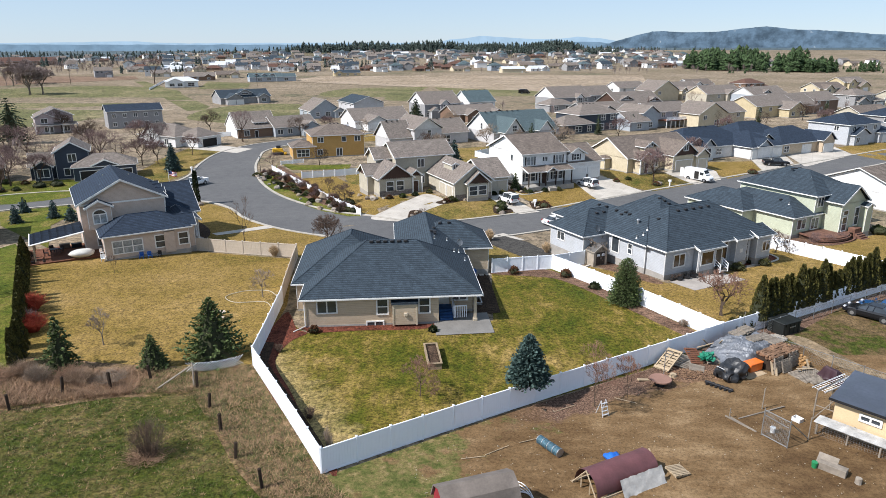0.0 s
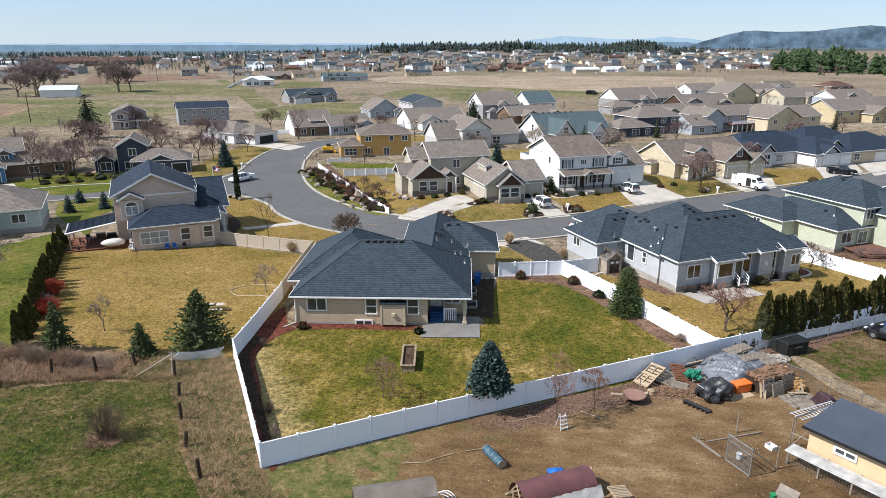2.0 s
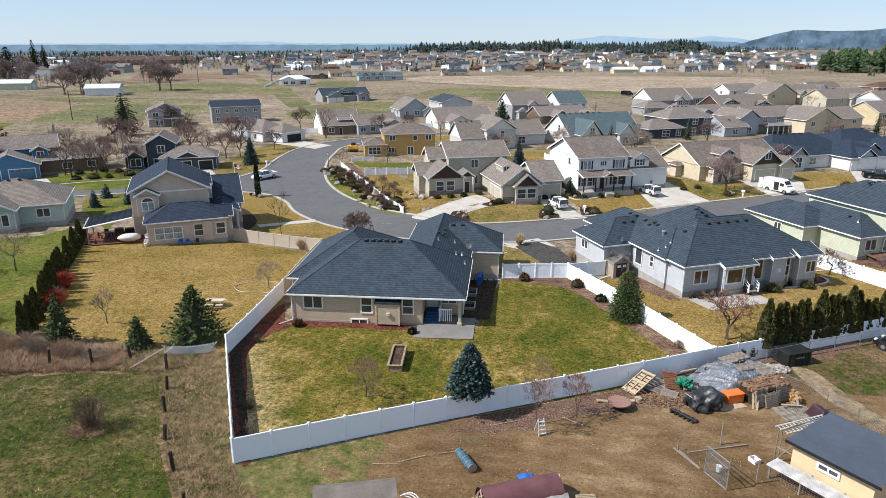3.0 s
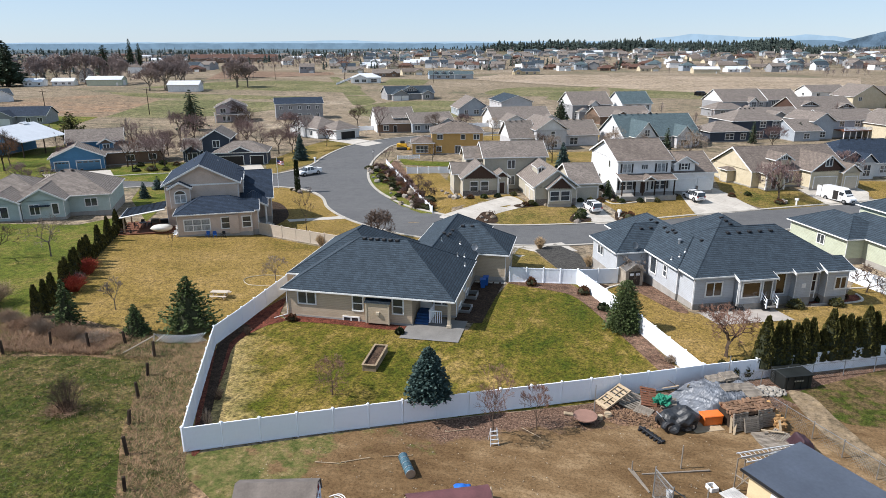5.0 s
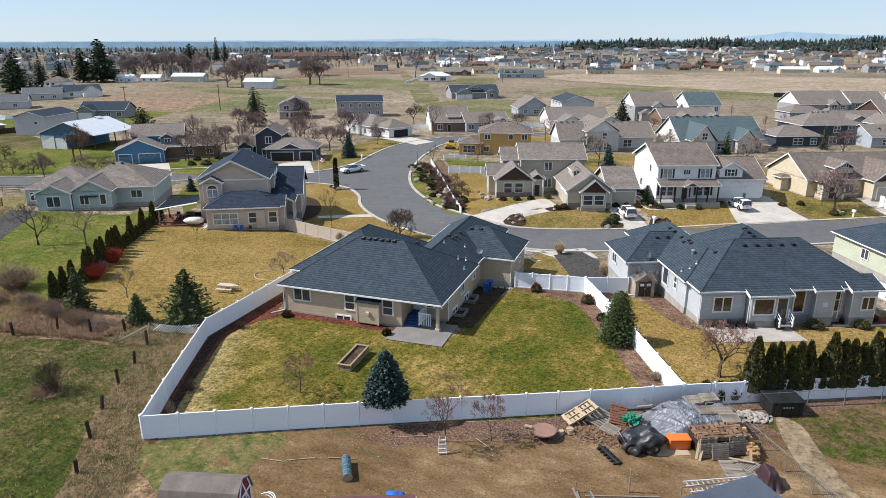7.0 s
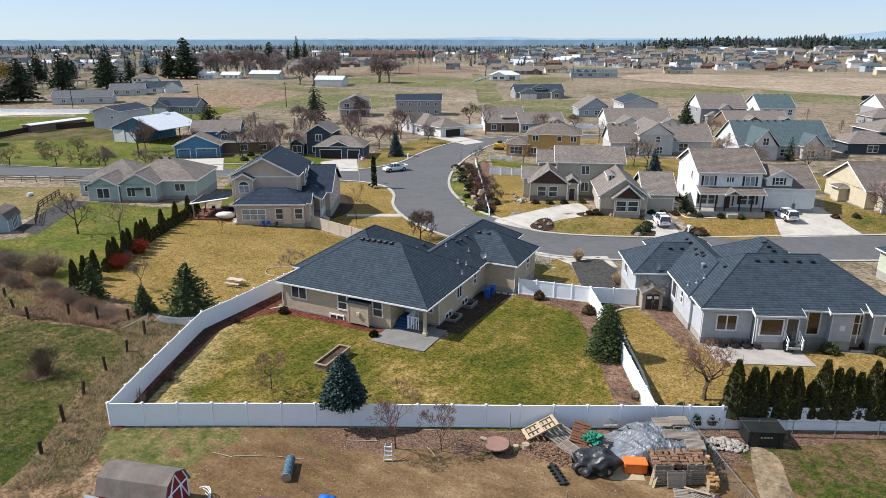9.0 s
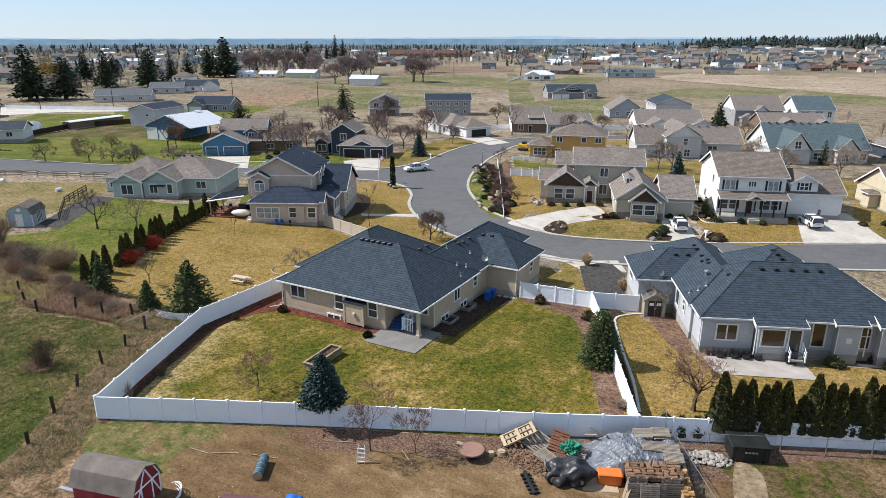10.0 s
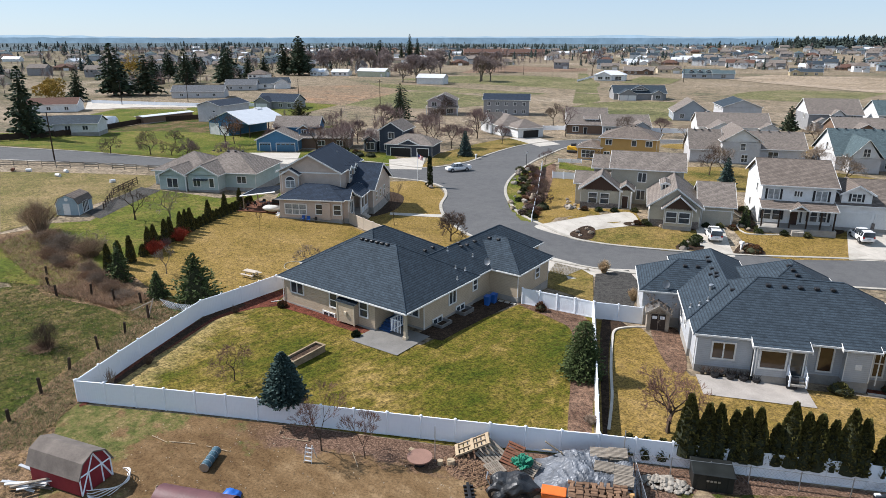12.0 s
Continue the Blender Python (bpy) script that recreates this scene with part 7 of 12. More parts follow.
def wheelie_bin(m, material, label):
    t = thing("wheelie_bin", m, label, "rubbish bin")
    bm = bmesh.new()
    lo = [bm.verts.new((x * 0.24, y * 0.28, 0.05)) for x, y in ((-1, -1), (1, -1), (1, 1), (-1, 1))]
    hi = [bm.verts.new((x * 0.3, y * 0.36, 1.0)) for x, y in ((-1, -1), (1, -1), (1, 1), (-1, 1))]
    bm.faces.new(lo[::-1])
    bm.faces.new(hi)
    for i in range(4):
        bm.faces.new((lo[i], lo[(i + 1) % 4], hi[(i + 1) % 4], hi[i]))
    part("bin_body", bm, material, t)
    part("lid", cube(-0.32, 0.32, -0.4, 0.4, 1.004, 1.08, 0.03), material, t)
    for s in (-1, 1):
        part("wheel", tube(bmesh.new(), (s * 0.27, 0.3, 0.12), (s * 0.33, 0.3, 0.12), 0.12, 0.12, 10), BLACK_P, t)


wheelie_bin(at(3.6, 73.3, 10), BLUE_P, "blue plastic wheelie bin by the tan wall")
wheelie_bin(at(3.5, 72.3, 15), BLUE_P, "blue plastic wheelie bin by the tan wall")
for i in range(5):
    solo("stepping_stone", cube(-0.28, 0.28, -0.2, 0.2, -0.02, 0.07, 0.02), CONCRETE, "pale square stepping stone on dark mulch", "stepping stone", at(2.4 + i * 0.75, 74.0 + i * 0.12, 8, 0.05), "stepping stones")


def shed(m):
    t = thing("garden_shed", m, "small taupe resin garden shed with dark double doors", "shed")
    S_SHED = plain("shed_taupe", (0.36, 0.31, 0.25), 0.6)
    part("shed_wall", prism(bmesh.new(), [(-1.15, -1.2), (1.15, -1.2), (1.15, 1.2), (-1.15, 1.2)], 0.0, 1.95), S_SHED, t)
    tops, tri = roof_mesh(-1.3, 1.3, -1.4, 1.4, 1.92, "v", 0.62)
    for f in tri:
        bm = bmesh.new()
        gable_wall(bm, f, 0.2, 0.1, 1.9)
        part("gable", bm, S_SHED, t)
    add_roof(t, -1.3, 1.3, -1.4, 1.4, 1.95, "v", 0.62, plain("shed_roof_grey", (0.105, 0.098, 0.092), 0.8), S_SHED, 0.08)
    for s in (-1, 1):
        d = part("door", cube(s * 0.39 - 0.36, s * 0.39 + 0.36, -1.25, -1.204, 0.12, 1.8, 0.01), plain("shed_door_brown", (0.035, 0.026, 0.022), 0.6), t, "dark brown door")
        part("pane", cube(s * 0.39 - 0.24, s * 0.39 + 0.24, -1.27, -1.252, 1.3, 1.6), VINYL, d)
        part("handle", cube(s * 0.08 - 0.02, s * 0.08 + 0.02, -1.29, -1.252, 0.9, 1.1), METAL, d)


shed(pose(19.8, 78.6, gz(19.8, 78.6), 0, 0, 27) @ pose(0, 1.1, 0) @ Matrix.Diagonal((0.92, 0.92, 1, 1)))
for i, x in enumerate((27.6, 28.7, 29.6, 30.5)):     # dark pots along the grey wall
    bm = tube(bmesh.new(), (0, 0, 0), (0, 0, 0.32), 0.28, 0.36, 10)
    for k in range(14):
        a = k * 2.4 + i
        tube(bm, (0.15 * math.cos(a), 0.15 * math.sin(a), 0.3), (0.35 * math.cos(a), 0.35 * math.sin(a), 0.75 + 0.05 * (k % 4)), 0.02, 0.004, 3, False)
    y = 72.1 + (x - 27.6) * 0.52
    solo("plant_pot", bm, BLACK_P, "dark pot of dead stems at the grey wall", "plant pot", at(x, y, 0, 0.06), "pots by the wall")


def barbecue(m, label):
    t = thing("barbecue", m, label, "barbecue")
    part("firebox", tube(bmesh.new(), (-0.45, 0, 0.85), (0.45, 0, 0.85), 0.28, 0.28, 12), BLACK_P, t)
    part("cart", cube(-0.4, 0.4, -0.22, 0.22, 0.1, 0.6, 0.03), BLACK_P, t)
    part("side_shelf", cube(0.46, 0.85, -0.2, 0.2, 0.8, 0.84), METAL, t)


barbecue(at(33.0, 74.4, 20, 0.06), "black barbecue on the concrete patio")
barbecue(pose(57.2, 98.0, gz(57, 98) + 0.5, 0, 0, 30), "black barbecue under a cover on the deck")


def garden_chair(m, material, label):
    t = thing("garden_chair", m, label, "chair")
    part("seat", cube(-0.25, 0.25, -0.25, 0.25, 0.4, 0.44, 0.01), material, t)
    part("backrest", cube(-0.25, 0.25, 0.22, 0.27, 0.442, 0.9, 0.01), material, t)
    for s in (-1, 1):
        part("armrest", cube(s * 0.27 - 0.03, s * 0.27 + 0.03, -0.22, 0.24, 0.62, 0.66), material, t)
        for k in (-1, 1):
            part("leg", cube(s * 0.22 - 0.025, s * 0.22 + 0.025, k * 0.2 - 0.025, k * 0.2 + 0.025, 0, 0.4), material, t)


for x, y, r, mt, lb in ((-43.0, 79.0, 20, WHITE_P, "white plastic garden chair by the deck"), (-44.0, 81.0, 80, WHITE_P, "white plastic garden chair on the deck"), (-38.9, 80.7, 15, BLUE_P, "blue folding garden chair by the wall"), (-38.0, 81.1, 40, BLUE_P, "blue folding garden chair by the wall"), (-37.0, 81.6, 0, BLACK_P, "black garden chair by the wall")):
    garden_chair(at(x, y, r, 0.0 if mt != WHITE_P or x > -43.5 else 0.35), mt, lb)
bm = bmesh.new()
blob(bm, (0, 0, 0.55), 1.0, 3, 0.25, 0.55, 2)
for v in bm.verts:
    v.co.x *= 1.5
    v.co.z = max(v.co.z, 0.02)
solo("covered_furniture", bm, plain("white_cover", (0.62, 0.60, 0.55), 0.7), "furniture under a pale fabric cover on the deck", "cover", pose(-46.3, 80.2, gz(-46, 80) + 0.33, 0, 0, 25), flat=False)

# flag, lamp, poles
fp = thing("flagpole", at(-51.0, 120.4), "white flagpole with a striped flag", "flagpole")
part("pole", tube(bmesh.new(), (0, 0, 0), (0, 0, 6.2), 0.05, 0.035, 8), VINYL, fp)
FLAG_R, FLAG_B = plain("flag_red", (0.42, 0.03, 0.035), 0.8), plain("flag_blue", (0.03, 0.05, 0.16), 0.8)


def cloth(x0, x1, z0, z1, n=8):
    bm = bmesh.new()
    rows = [[bm.verts.new((x0 + (x1 - x0) * i / n, 0.12 * math.sin((x0 + (x1 - x0) * i / n) * 4.5), z - 0.18 * (x0 + (x1 - x0) * i / n))) for z in (z0, z1)] for i in range(n + 1)]
    for a, b in zip(rows, rows[1:]):
        bm.faces.new((a[0], b[0], b[1], a[1]))
    return bm


for i in range(7):
    part("flag_stripe", cloth(0.06 if i < 3 else 0.72, 1.55, 4.95 + i * 0.13, 5.08 + i * 0.13), FLAG_R if i % 2 == 0 else VINYL, fp)
part("flag_canton", cloth(0.06, 0.72, 5.34, 5.86), FLAG_B, fp)


def street_lamp(m):
    t = thing("street_lamp", m, "black post lamp beside the rock garden", "street lamp")
    part("pole", tube(bmesh.new(), (0, 0, 0), (0, 0, 3.6), 0.07, 0.05, 8), BLACK, t)
    part("lantern", tube(bmesh.new(), (0, 0, 3.6), (0, 0, 4.05), 0.12, 0.2, 6), WHITE_P, t)
    part("lamp_cap", tube(bmesh.new(), (0, 0, 4.05), (0, 0, 4.25), 0.24, 0.03, 6), BLACK, t)


street_lamp(at(-41.5, 147.5))


def utility_pole(m, h=11.0):
    t = thing("utility_pole", m, "tall brown wooden utility pole with a crossarm", "utility pole", "utility poles")
    part("pole", tube(bmesh.new(), (0, 0, 0), (0, 0, h), 0.17, 0.11, 8), WOOD_DARK, t)
    part("crossarm", cube(-1.2, 1.2, -0.06, 0.06, h - 0.9, h - 0.76), WOOD_DARK, t)
    for s in (-1, 0, 1):
        part("insulator", tube(bmesh.new(), (s, 0, h - 0.76), (s, 0, h - 0.56), 0.06, 0.04, 6), METAL, t)


for x, y in ((-254, 181), (-265, 155), (-205, 208), (-176, 231), (-123.3, 75.4), (-301.3, 208), (-266, 481), (-130, 470)):
    utility_pole(at(x, y, 40))
bm = bmesh.new()
box(bm, -0.12, 0.12, -0.12, 0.12, 0, 1.0)
box(bm, -0.2, 0.2, -0.3, 0.3, 1.0, 1.35)
MAILBOX = link("mailbox", bm, WHITE_P)
for x, y in ((-57.9, 149.5), (16.6, 115.6), (46.8, 133.5)):
    solo("mailbox", MAILBOX, None, "pale post-mounted mailbox at the kerb", "mailbox", at(x, y, 60), "mailboxes")

# ---- dirt yard: woodpile, tarpaulin, pallets, coop ----
PAL = {}


def pallet(m, label, material=None, group="loose pallets"):
    """A timber pallet lying in its own xy plane."""
    material = material or WOOD_GREY
    if material.name not in PAL:
        PAL[material.name] = link("slat", cube(-0.6, 0.6, -0.045, 0.045, 0, 0.02), material), link("stringer", cube(-0.04, 0.04, -0.5, 0.5, -0.1, -0.002), material)
    slat, stringer = PAL[material.name]
    t = thing("pallet", m, label, "pallet", group)
    for i in range(8):
        part("slat", slat, None, t, "", pose(0, -0.45 + i * 0.128, 0))
    for i in range(3):
        part("slat", slat, None, t, "", pose(0, -0.44 + i * 0.44, -0.122))
    for s in (-0.55, 0, 0.55):
        part("stringer", stringer, None, t, "", pose(s, 0, 0))
    return t


def gp(x, y, dz=0.0, rx=0, ry=0, rz=0):
    return pose(x, y, gz(x, y) + dz, rx, ry, rz)


def board_up(p, q, side, width=1.2):
    """Places a pallet so that it runs from p up to q, its slats along the plan direction side."""
    p, q = Vector(p), Vector(q)
    y = q - p
    x = (Vector((*side, 0)) - y.normalized() * Vector((*side, 0)).dot(y.normalized())).normalized()
    z = x.cross(y.normalized())
    m = Matrix((x * width / 1.2, y, z)).transposed().to_4x4()
    m.translation = (p + q) / 2
    return m


pallet(board_up((18.1, 49.2, 0.27), (19.8, 50.8, 1.25), (-0.6, 0.8), 1.35), "long pale wooden pallet leaning near the white fence", WOOD_NEW)
pallet(board_up((20.1, 49.6, 0.25), (20.4, 51.0, 0.85), (0.85, 0.5), 1.5), "weathered pallet propped along the white fence")
pallet(board_up((21.6, 50.4, 0.22), (21.4, 51.8, 1.0), (0.86, 0.5), 1.2), "brown pallet leaning on the white fence", WOOD_RED)
pallet(board_up((21.0, 49.0, 0.26), (21.4, 50.0, 0.32), (0.85, 0.5)), "weathered pallet lying on scrap wood")
pallet(board_up((23.0, 50.3, 0.28), (22.9, 51.5, 0.6), (0.85, 0.5)), "weathered pallet lying on scrap wood")
for x, y, ln, rx, rz in ((23.4, 53.3, 1.7, 38, 40), (23.1, 52.8, 1.5, 30, 150), (24.3, 52.9, 1.6, 52, 95)):
    solo("loose_plank", cube(-ln / 2, ln / 2, -0.07, 0.07, -0.02, 0.02), WOOD_NEW, "loose plank standing out of the scrap heap", "plank", gp(x, y, 0.75, 0, rx, rz), "scrap planks")
# heap in its own plan: u along the white fence, v towards it
HU, HV, HO = Vector((0.857, 0.515)), Vector((-0.515, 0.857)), Vector((24.0, 49.9))


def heap(u, v):
    p = HO + HU * u + HV * v
    return p.x, p.y


core = bmesh.new()
prism(core, [heap(*p) for p in ((2.3, -0.5), (5.9, -0.7), (6.0, 2.7), (3.4, 2.5), (2.2, 1.6))], 0.0, 1.0)
solo("wood_pile", core, WOOD_DARK, "heap of dark scrap timber under the tarpaulin", "wood pile")
TARP = plain("silver_tarp", (0.140, 0.150, 0.168), 0.45, 0.1, 1.4, 9, 0.35, 0.01, 0.4)
bm = bmesh.new()
nu, nv = 84, 60
grid = []
for i in range(nu + 1):
    line = []
    for j in range(nv + 1):
        f, g = i / nu, j / nv
        rag = 0.3 * noise.noise(Vector((f * 5, g * 5, 9))) + 0.12 * noise.noise(Vector((f * 16, g * 16, 2)))
        u, v = -0.1 + 6.2 * f + rag * (1 - smooth(0.0, 0.2, f)), -1.2 + 4.1 * g + 0.5 * rag - 0.3 * f
        if f < 0.3:
            v += (0.3 - f) * 3.2 * (1 - g)
        x, y = heap(u, v)
        rise = smooth(0.1, 2.6, u) * smooth(-1.25, -0.35, v) * (1 - 0.12 * smooth(2.0, 2.9, v))
        ridge = 0.22 * math.exp(-((u - 2.9) / 0.9) ** 2 - ((v - 1.4) / 1.2) ** 2)
        fold = 0.12 * noise.noise(Vector((x * 1.3, y * 1.3, 1))) - 0.16 * abs(noise.noise(Vector((u * 2.6 + v, v * 0.9, 4)))) - 0.10 * abs(noise.noise(Vector((u * 1.6, v * 4.5, 6)))) - 0.07 * abs(noise.noise(Vector((u * 6.0 - v * 2.0, v * 5.0, 7)))) + 0.12
        line.append(bm.verts.new((x, y, gz(x, y) + 0.05 + (1.16 + ridge) * rise + fold * (0.35 + rise))))
    grid.append(line)
for a, b in zip(grid, grid[1:]):
    for j in range(nv):
        bm.faces.new((a[j], b[j], b[j + 1], a[j + 1]))
bmesh.ops.recalc_face_normals(bm, faces=bm.faces[:])
solo("tarpaulin", bm, TARP, "crumpled silver-grey tarpaulin draped over the wood heap", "tarpaulin")
for u, v, rz, dz in ((4.05, 2.25, 30, 1.46), (5.25, 2.15, 33, 1.46), (5.2, 2.2, 28, 1.61), (4.25, 0.75, 24, 1.46), (5.4, 0.55, 22, 1.47), (5.35, -0.45, 22, 1.45)):
    x, y = heap(u, v)
    pallet(gp(x, y, dz, 2, -2, rz), "weathered pallet lying on the tarpaulin")
rnd = random.Random(9)
CHUNK = [link("log", blob(cube(-0.21, 0.21, -0.11, 0.11, -0.085, 0.085, 0.03), (0, 0, -0.02), 0.02), plain(nm, c, 0.85, 0, 3, 18, 0.3, 0.01, 0.2, 0.55)) for nm, c in (("aged_firewood", (0.27, 0.160, 0.098)), ("split_firewood", (0.50, 0.290, 0.125)))]
stack = thing("firewood_stack", pose(*heap(2.0, -2.6), gz(*heap(2.0, -2.6)), 0, 0, 31), "long stack of split reddish firewood behind standing pallets", "firewood")
part("log_core", cube(0.15, 3.4, 0.15, 1.6, 0.0, 1.0), WOOD_DARK, stack)
for k in range(2):                       # the two top layers, laid crosswise
    for i in range(8):
        for j in range(6):
            part("log", CHUNK[0], None, stack, "", pose(0.22 + i * 0.44 + rnd.uniform(-0.03, 0.03), 0.12 + j * 0.27 + rnd.uniform(-0.03, 0.03), 1.1 + k * 0.19 + rnd.uniform(-0.02, 0.05), rnd.uniform(-10, 10), rnd.uniform(-8, 8), rnd.choice((0, 90, 0)) + rnd.uniform(-12, 12)))
face = thing("firewood_stack", pose(*heap(5.55, -1.5), gz(*heap(5.55, -1.5)), 0, 0, 31), "sloping end of a stack of split orange firewood", "firewood")
for j in range(9):
    for k in range(max(3, 8 - (j * 5) // 9)):
        for i in range(2):
            part("log", CHUNK[1], None, face, "", pose(-0.16 + i * 0.30 + rnd.uniform(-0.05, 0.05), -0.24 * j + rnd.uniform(-0.04, 0.04), 0.09 + k * 0.165 + rnd.uniform(-0.02, 0.02), rnd.uniform(-14, 14), rnd.uniform(-12, 12), rnd.choice((0, 0, 80)) + rnd.uniform(-15, 15)))
for u, v, dv, z0 in ((2.55, -2.95, 0.16, 0.12), (3.75, -2.95, 0.16, 0.12), (4.75, -2.9, 0.16, 0.14), (2.6, -2.78, 0.1, 0.42), (3.3, -3.2, 0.3, 0.1), (4.6, -2.76, 0.1, 0.45)):
    (ax, ay), (bx, by) = heap(u, v), heap(u, v + dv)
    pallet(board_up((ax, ay, gz(ax, ay) + z0), (bx, by, gz(bx, by) + z0 + 0.95), (0.857, 0.515), 1.15), "grey weathered pallet standing against the firewood", group="standing pallets")
for u, v, dz, rz in ((3.5, -3.95, 0.16, 20), (3.3, -4.75, 0.2, 24), (3.6, -5.3, 0.18, 12), (4.55, -4.2, 0.3, 60), (4.7, -4.9, 0.2, 35)):
    x, y = heap(u, v)
    pallet(gp(x, y, dz, 3, -3, rz), "grey weathered pallet lying on the earth", group="flat pallets")
for u, v, rz, ln in ((2.05, -2.9, 80, 1.1), (1.95, -2.6, 86, 1.2), (4.2, -4.0, 10, 1.5), (4.9, -3.9, 100, 1.2)):
    x, y = heap(u, v)
    solo("loose_plank", cube(-ln / 2, ln / 2, -0.08, 0.08, -0.02, 0.02), WOOD_NEW, "loose pale plank beside the firewood", "plank", gp(x, y, 0.5, 0, -55 if rz > 60 else 4, rz), "scrap planks")
bm = bmesh.new()
for i in range(420):
    a, r = rnd.uniform(0, 6.3), rnd.uniform(0, 1) ** 0.6
    x, y = 20.5 + 2.6 * r * math.cos(a), 48.3 + 1.3 * r * math.sin(a)
    box(bm, -0.11, 0.11, -0.03, 0.03, 0, 0.03, gp(x, y, 0.03 + 0.25 * (1 - r) * rnd.random(), rnd.uniform(-25, 25), rnd.uniform(-25, 25), rnd.uniform(0, 180)))
solo("wood_chips", bm, plain("red_brown_scrap", (0.22, 0.13, 0.075), 0.9, 0, 3, 18, 0.35), "scatter of split wood scraps on the earth", "wood scraps", kind="stuff")
ORANGE = plain("orange_plastic", (0.72, 0.16, 0.025), 0.45)
t = thing("orange_bin", gp(25.75, 49.3, 0, 0, 0, 26), "bright orange plastic storage bin on a board", "storage bin")
part("bin_body", cube(-0.72, 0.72, -0.38, 0.42, 0.08, 0.74, 0.05), ORANGE, t)
part("lid", cube(-0.76, 0.76, -0.42, 0.46, 0.744, 0.84, 0.04), ORANGE, t)
solo("plywood_sheet", cube(-1.1, 1.1, -0.8, 0.5, 0, 0.05), WOOD_NEW, "plywood sheet under the orange bin", "board", gp(25.3, 48.8, 0.035, 0, 0, 28))
bm = bmesh.new()
blob(bm, (0, 0, 0.3), 0.62, 5, 0.6, 0.55, 4)
for v in bm.verts:
    v.co *= 1 + 0.4 * noise.noise(v.co * 4.5) - 0.5 * abs(noise.noise(v.co * 8))
    v.co.z = max(v.co.z, 0.02)
solo("green_netting", bm, plain("green_net", (0.015, 0.20, 0.12), 0.7, 0, 4, 25, 0.4, 0.03), "crumpled heap of green netting on pallets", "netting", gp(22.5, 50.8, 0.3))


def lawn_tractor(m):
    t = thing("covered_tractor", m, "small tractor under a torn black cover", "tractor")
    bm = bmesh.new()
    blob(bm, (0, 0, 0.62), 0.95, 8, 0.4, 0.8, 4)
    for v in bm.verts:                      # a sheet pulled over engine and seat, hanging in folds
        hump = 0.22 * math.exp(-((v.co.x - 0.45) / 0.3) ** 2) - 0.12 * math.exp(-((v.co.x + 0.25) / 0.25) ** 2)
        fall = 1 - smooth(0.3, 1.1, v.co.z)
        v.co.x *= 1.35 + 0.1 * fall
        v.co.y *= 1 + 0.14 * fall * math.sin(7 * v.co.x) + 0.1 * fall
        v.co.z = max(v.co.z * (1 + hump), 0.06 + 0.1 * noise.noise(v.co * 3)) - 0.08 * abs(noise.noise(v.co * 3.5))
    part("cover", bm, plain("black_tarp", (0.022, 0.023, 0.025), 0.42, 0, 3, 12, 0.3, 0.01), t)
    for x, y, r in ((-1.0, -0.55, 0.42), (-1.0, 0.55, 0.42), (0.7, -0.6, 0.32), (0.7, 0.6, 0.32)):
        w = part("tyre", tube(bmesh.new(), (x, y - 0.14, r), (x, y + 0.14, r), r, r, 14), BLACK_P, t)
        part("rim", tube(bmesh.new(), (x, y - 0.16, r), (x, y + 0.16, r), r * 0.5, r * 0.5, 10), METAL, w)
    bm = bmesh.new()
    for s in (-1, 1):
        tube(bm, (-1.2, s * 0.35, 0.6), (-1.55, s * 0.35, 1.2), 0.035, 0.035, 5)
    tube(bm, (-1.55, -0.35, 1.2), (-1.55, 0.35, 1.2), 0.035, 0.035, 5)
    part("roll_bar", bm, METAL, t)


lawn_tractor(gp(23.5, 48.1, 0.04, 0, 0, 30))
t = thing("drag_harrow", gp(21.7, 46.2, 0.05, 0, 0, -45), "black steel drag blade lying on the earth", "implement")
part("beam", cube(-1.1, 1.1, -0.1, 0.1, 0.02, 0.2, 0.02), BLACK, t)
for i in range(6):
    part("tooth", cube(-0.95 + i * 0.36, -0.8 + i * 0.36, -0.3, 0.32, 0.0, 0.12), BLACK, t)
bm = tube(bmesh.new(), (0, 0, 0.55), (0, 0, 0.64), 0.85, 0.85, 20)
t = thing("round_table", gp(17.2, 46.6), "round brown wooden table top on a drum", "table")
part("table_top", bm, plain("brown_board", (0.25, 0.14, 0.105), 0.8), t)
part("drum", tube(bmesh.new(), (0, 0, 0), (0, 0, 0.55), 0.4, 0.35, 14), BLACK, t)
solo("board", cube(-0.5, 0.5, -0.16, 0.16, 0, 0.12, 0.02), WOOD_NEW, "short tan board lying by the fence", "board", gp(16.1, 47.4, 0.05, 0, 10, 15))
for x, y, r in ((18.7, 48.0, 0.28), (18.2, 47.5, 0.2), (30.0, 45.6, 0.3)):
    solo("stump", tube(bmesh.new(), (0, 0, 0), (0, 0, 0.32), r, r * 0.95, 12), WOOD_NEW, "cut tree stump with a pale top", "stump", gp(x, y, 0.02))
solo("fence_pole", tube(bmesh.new(), (0, 0, 0), (0, 0, 2.7), 0.035, 0.03, 6), METAL, "thin grey metal pole in the earth", "pole", gp(17.75, 47.5))
solo("fence_pole", tube(bmesh.new(), (0, 0, 0), (0, 0, 2.9), 0.04, 0.035, 6), METAL, "grey metal corner pole at the fence", "pole", gp(27.4, 55.2))


ALU = plain("bright_aluminium", (0.62, 0.63, 0.64), 0.45, 0.3, 1, 9, 0.1)


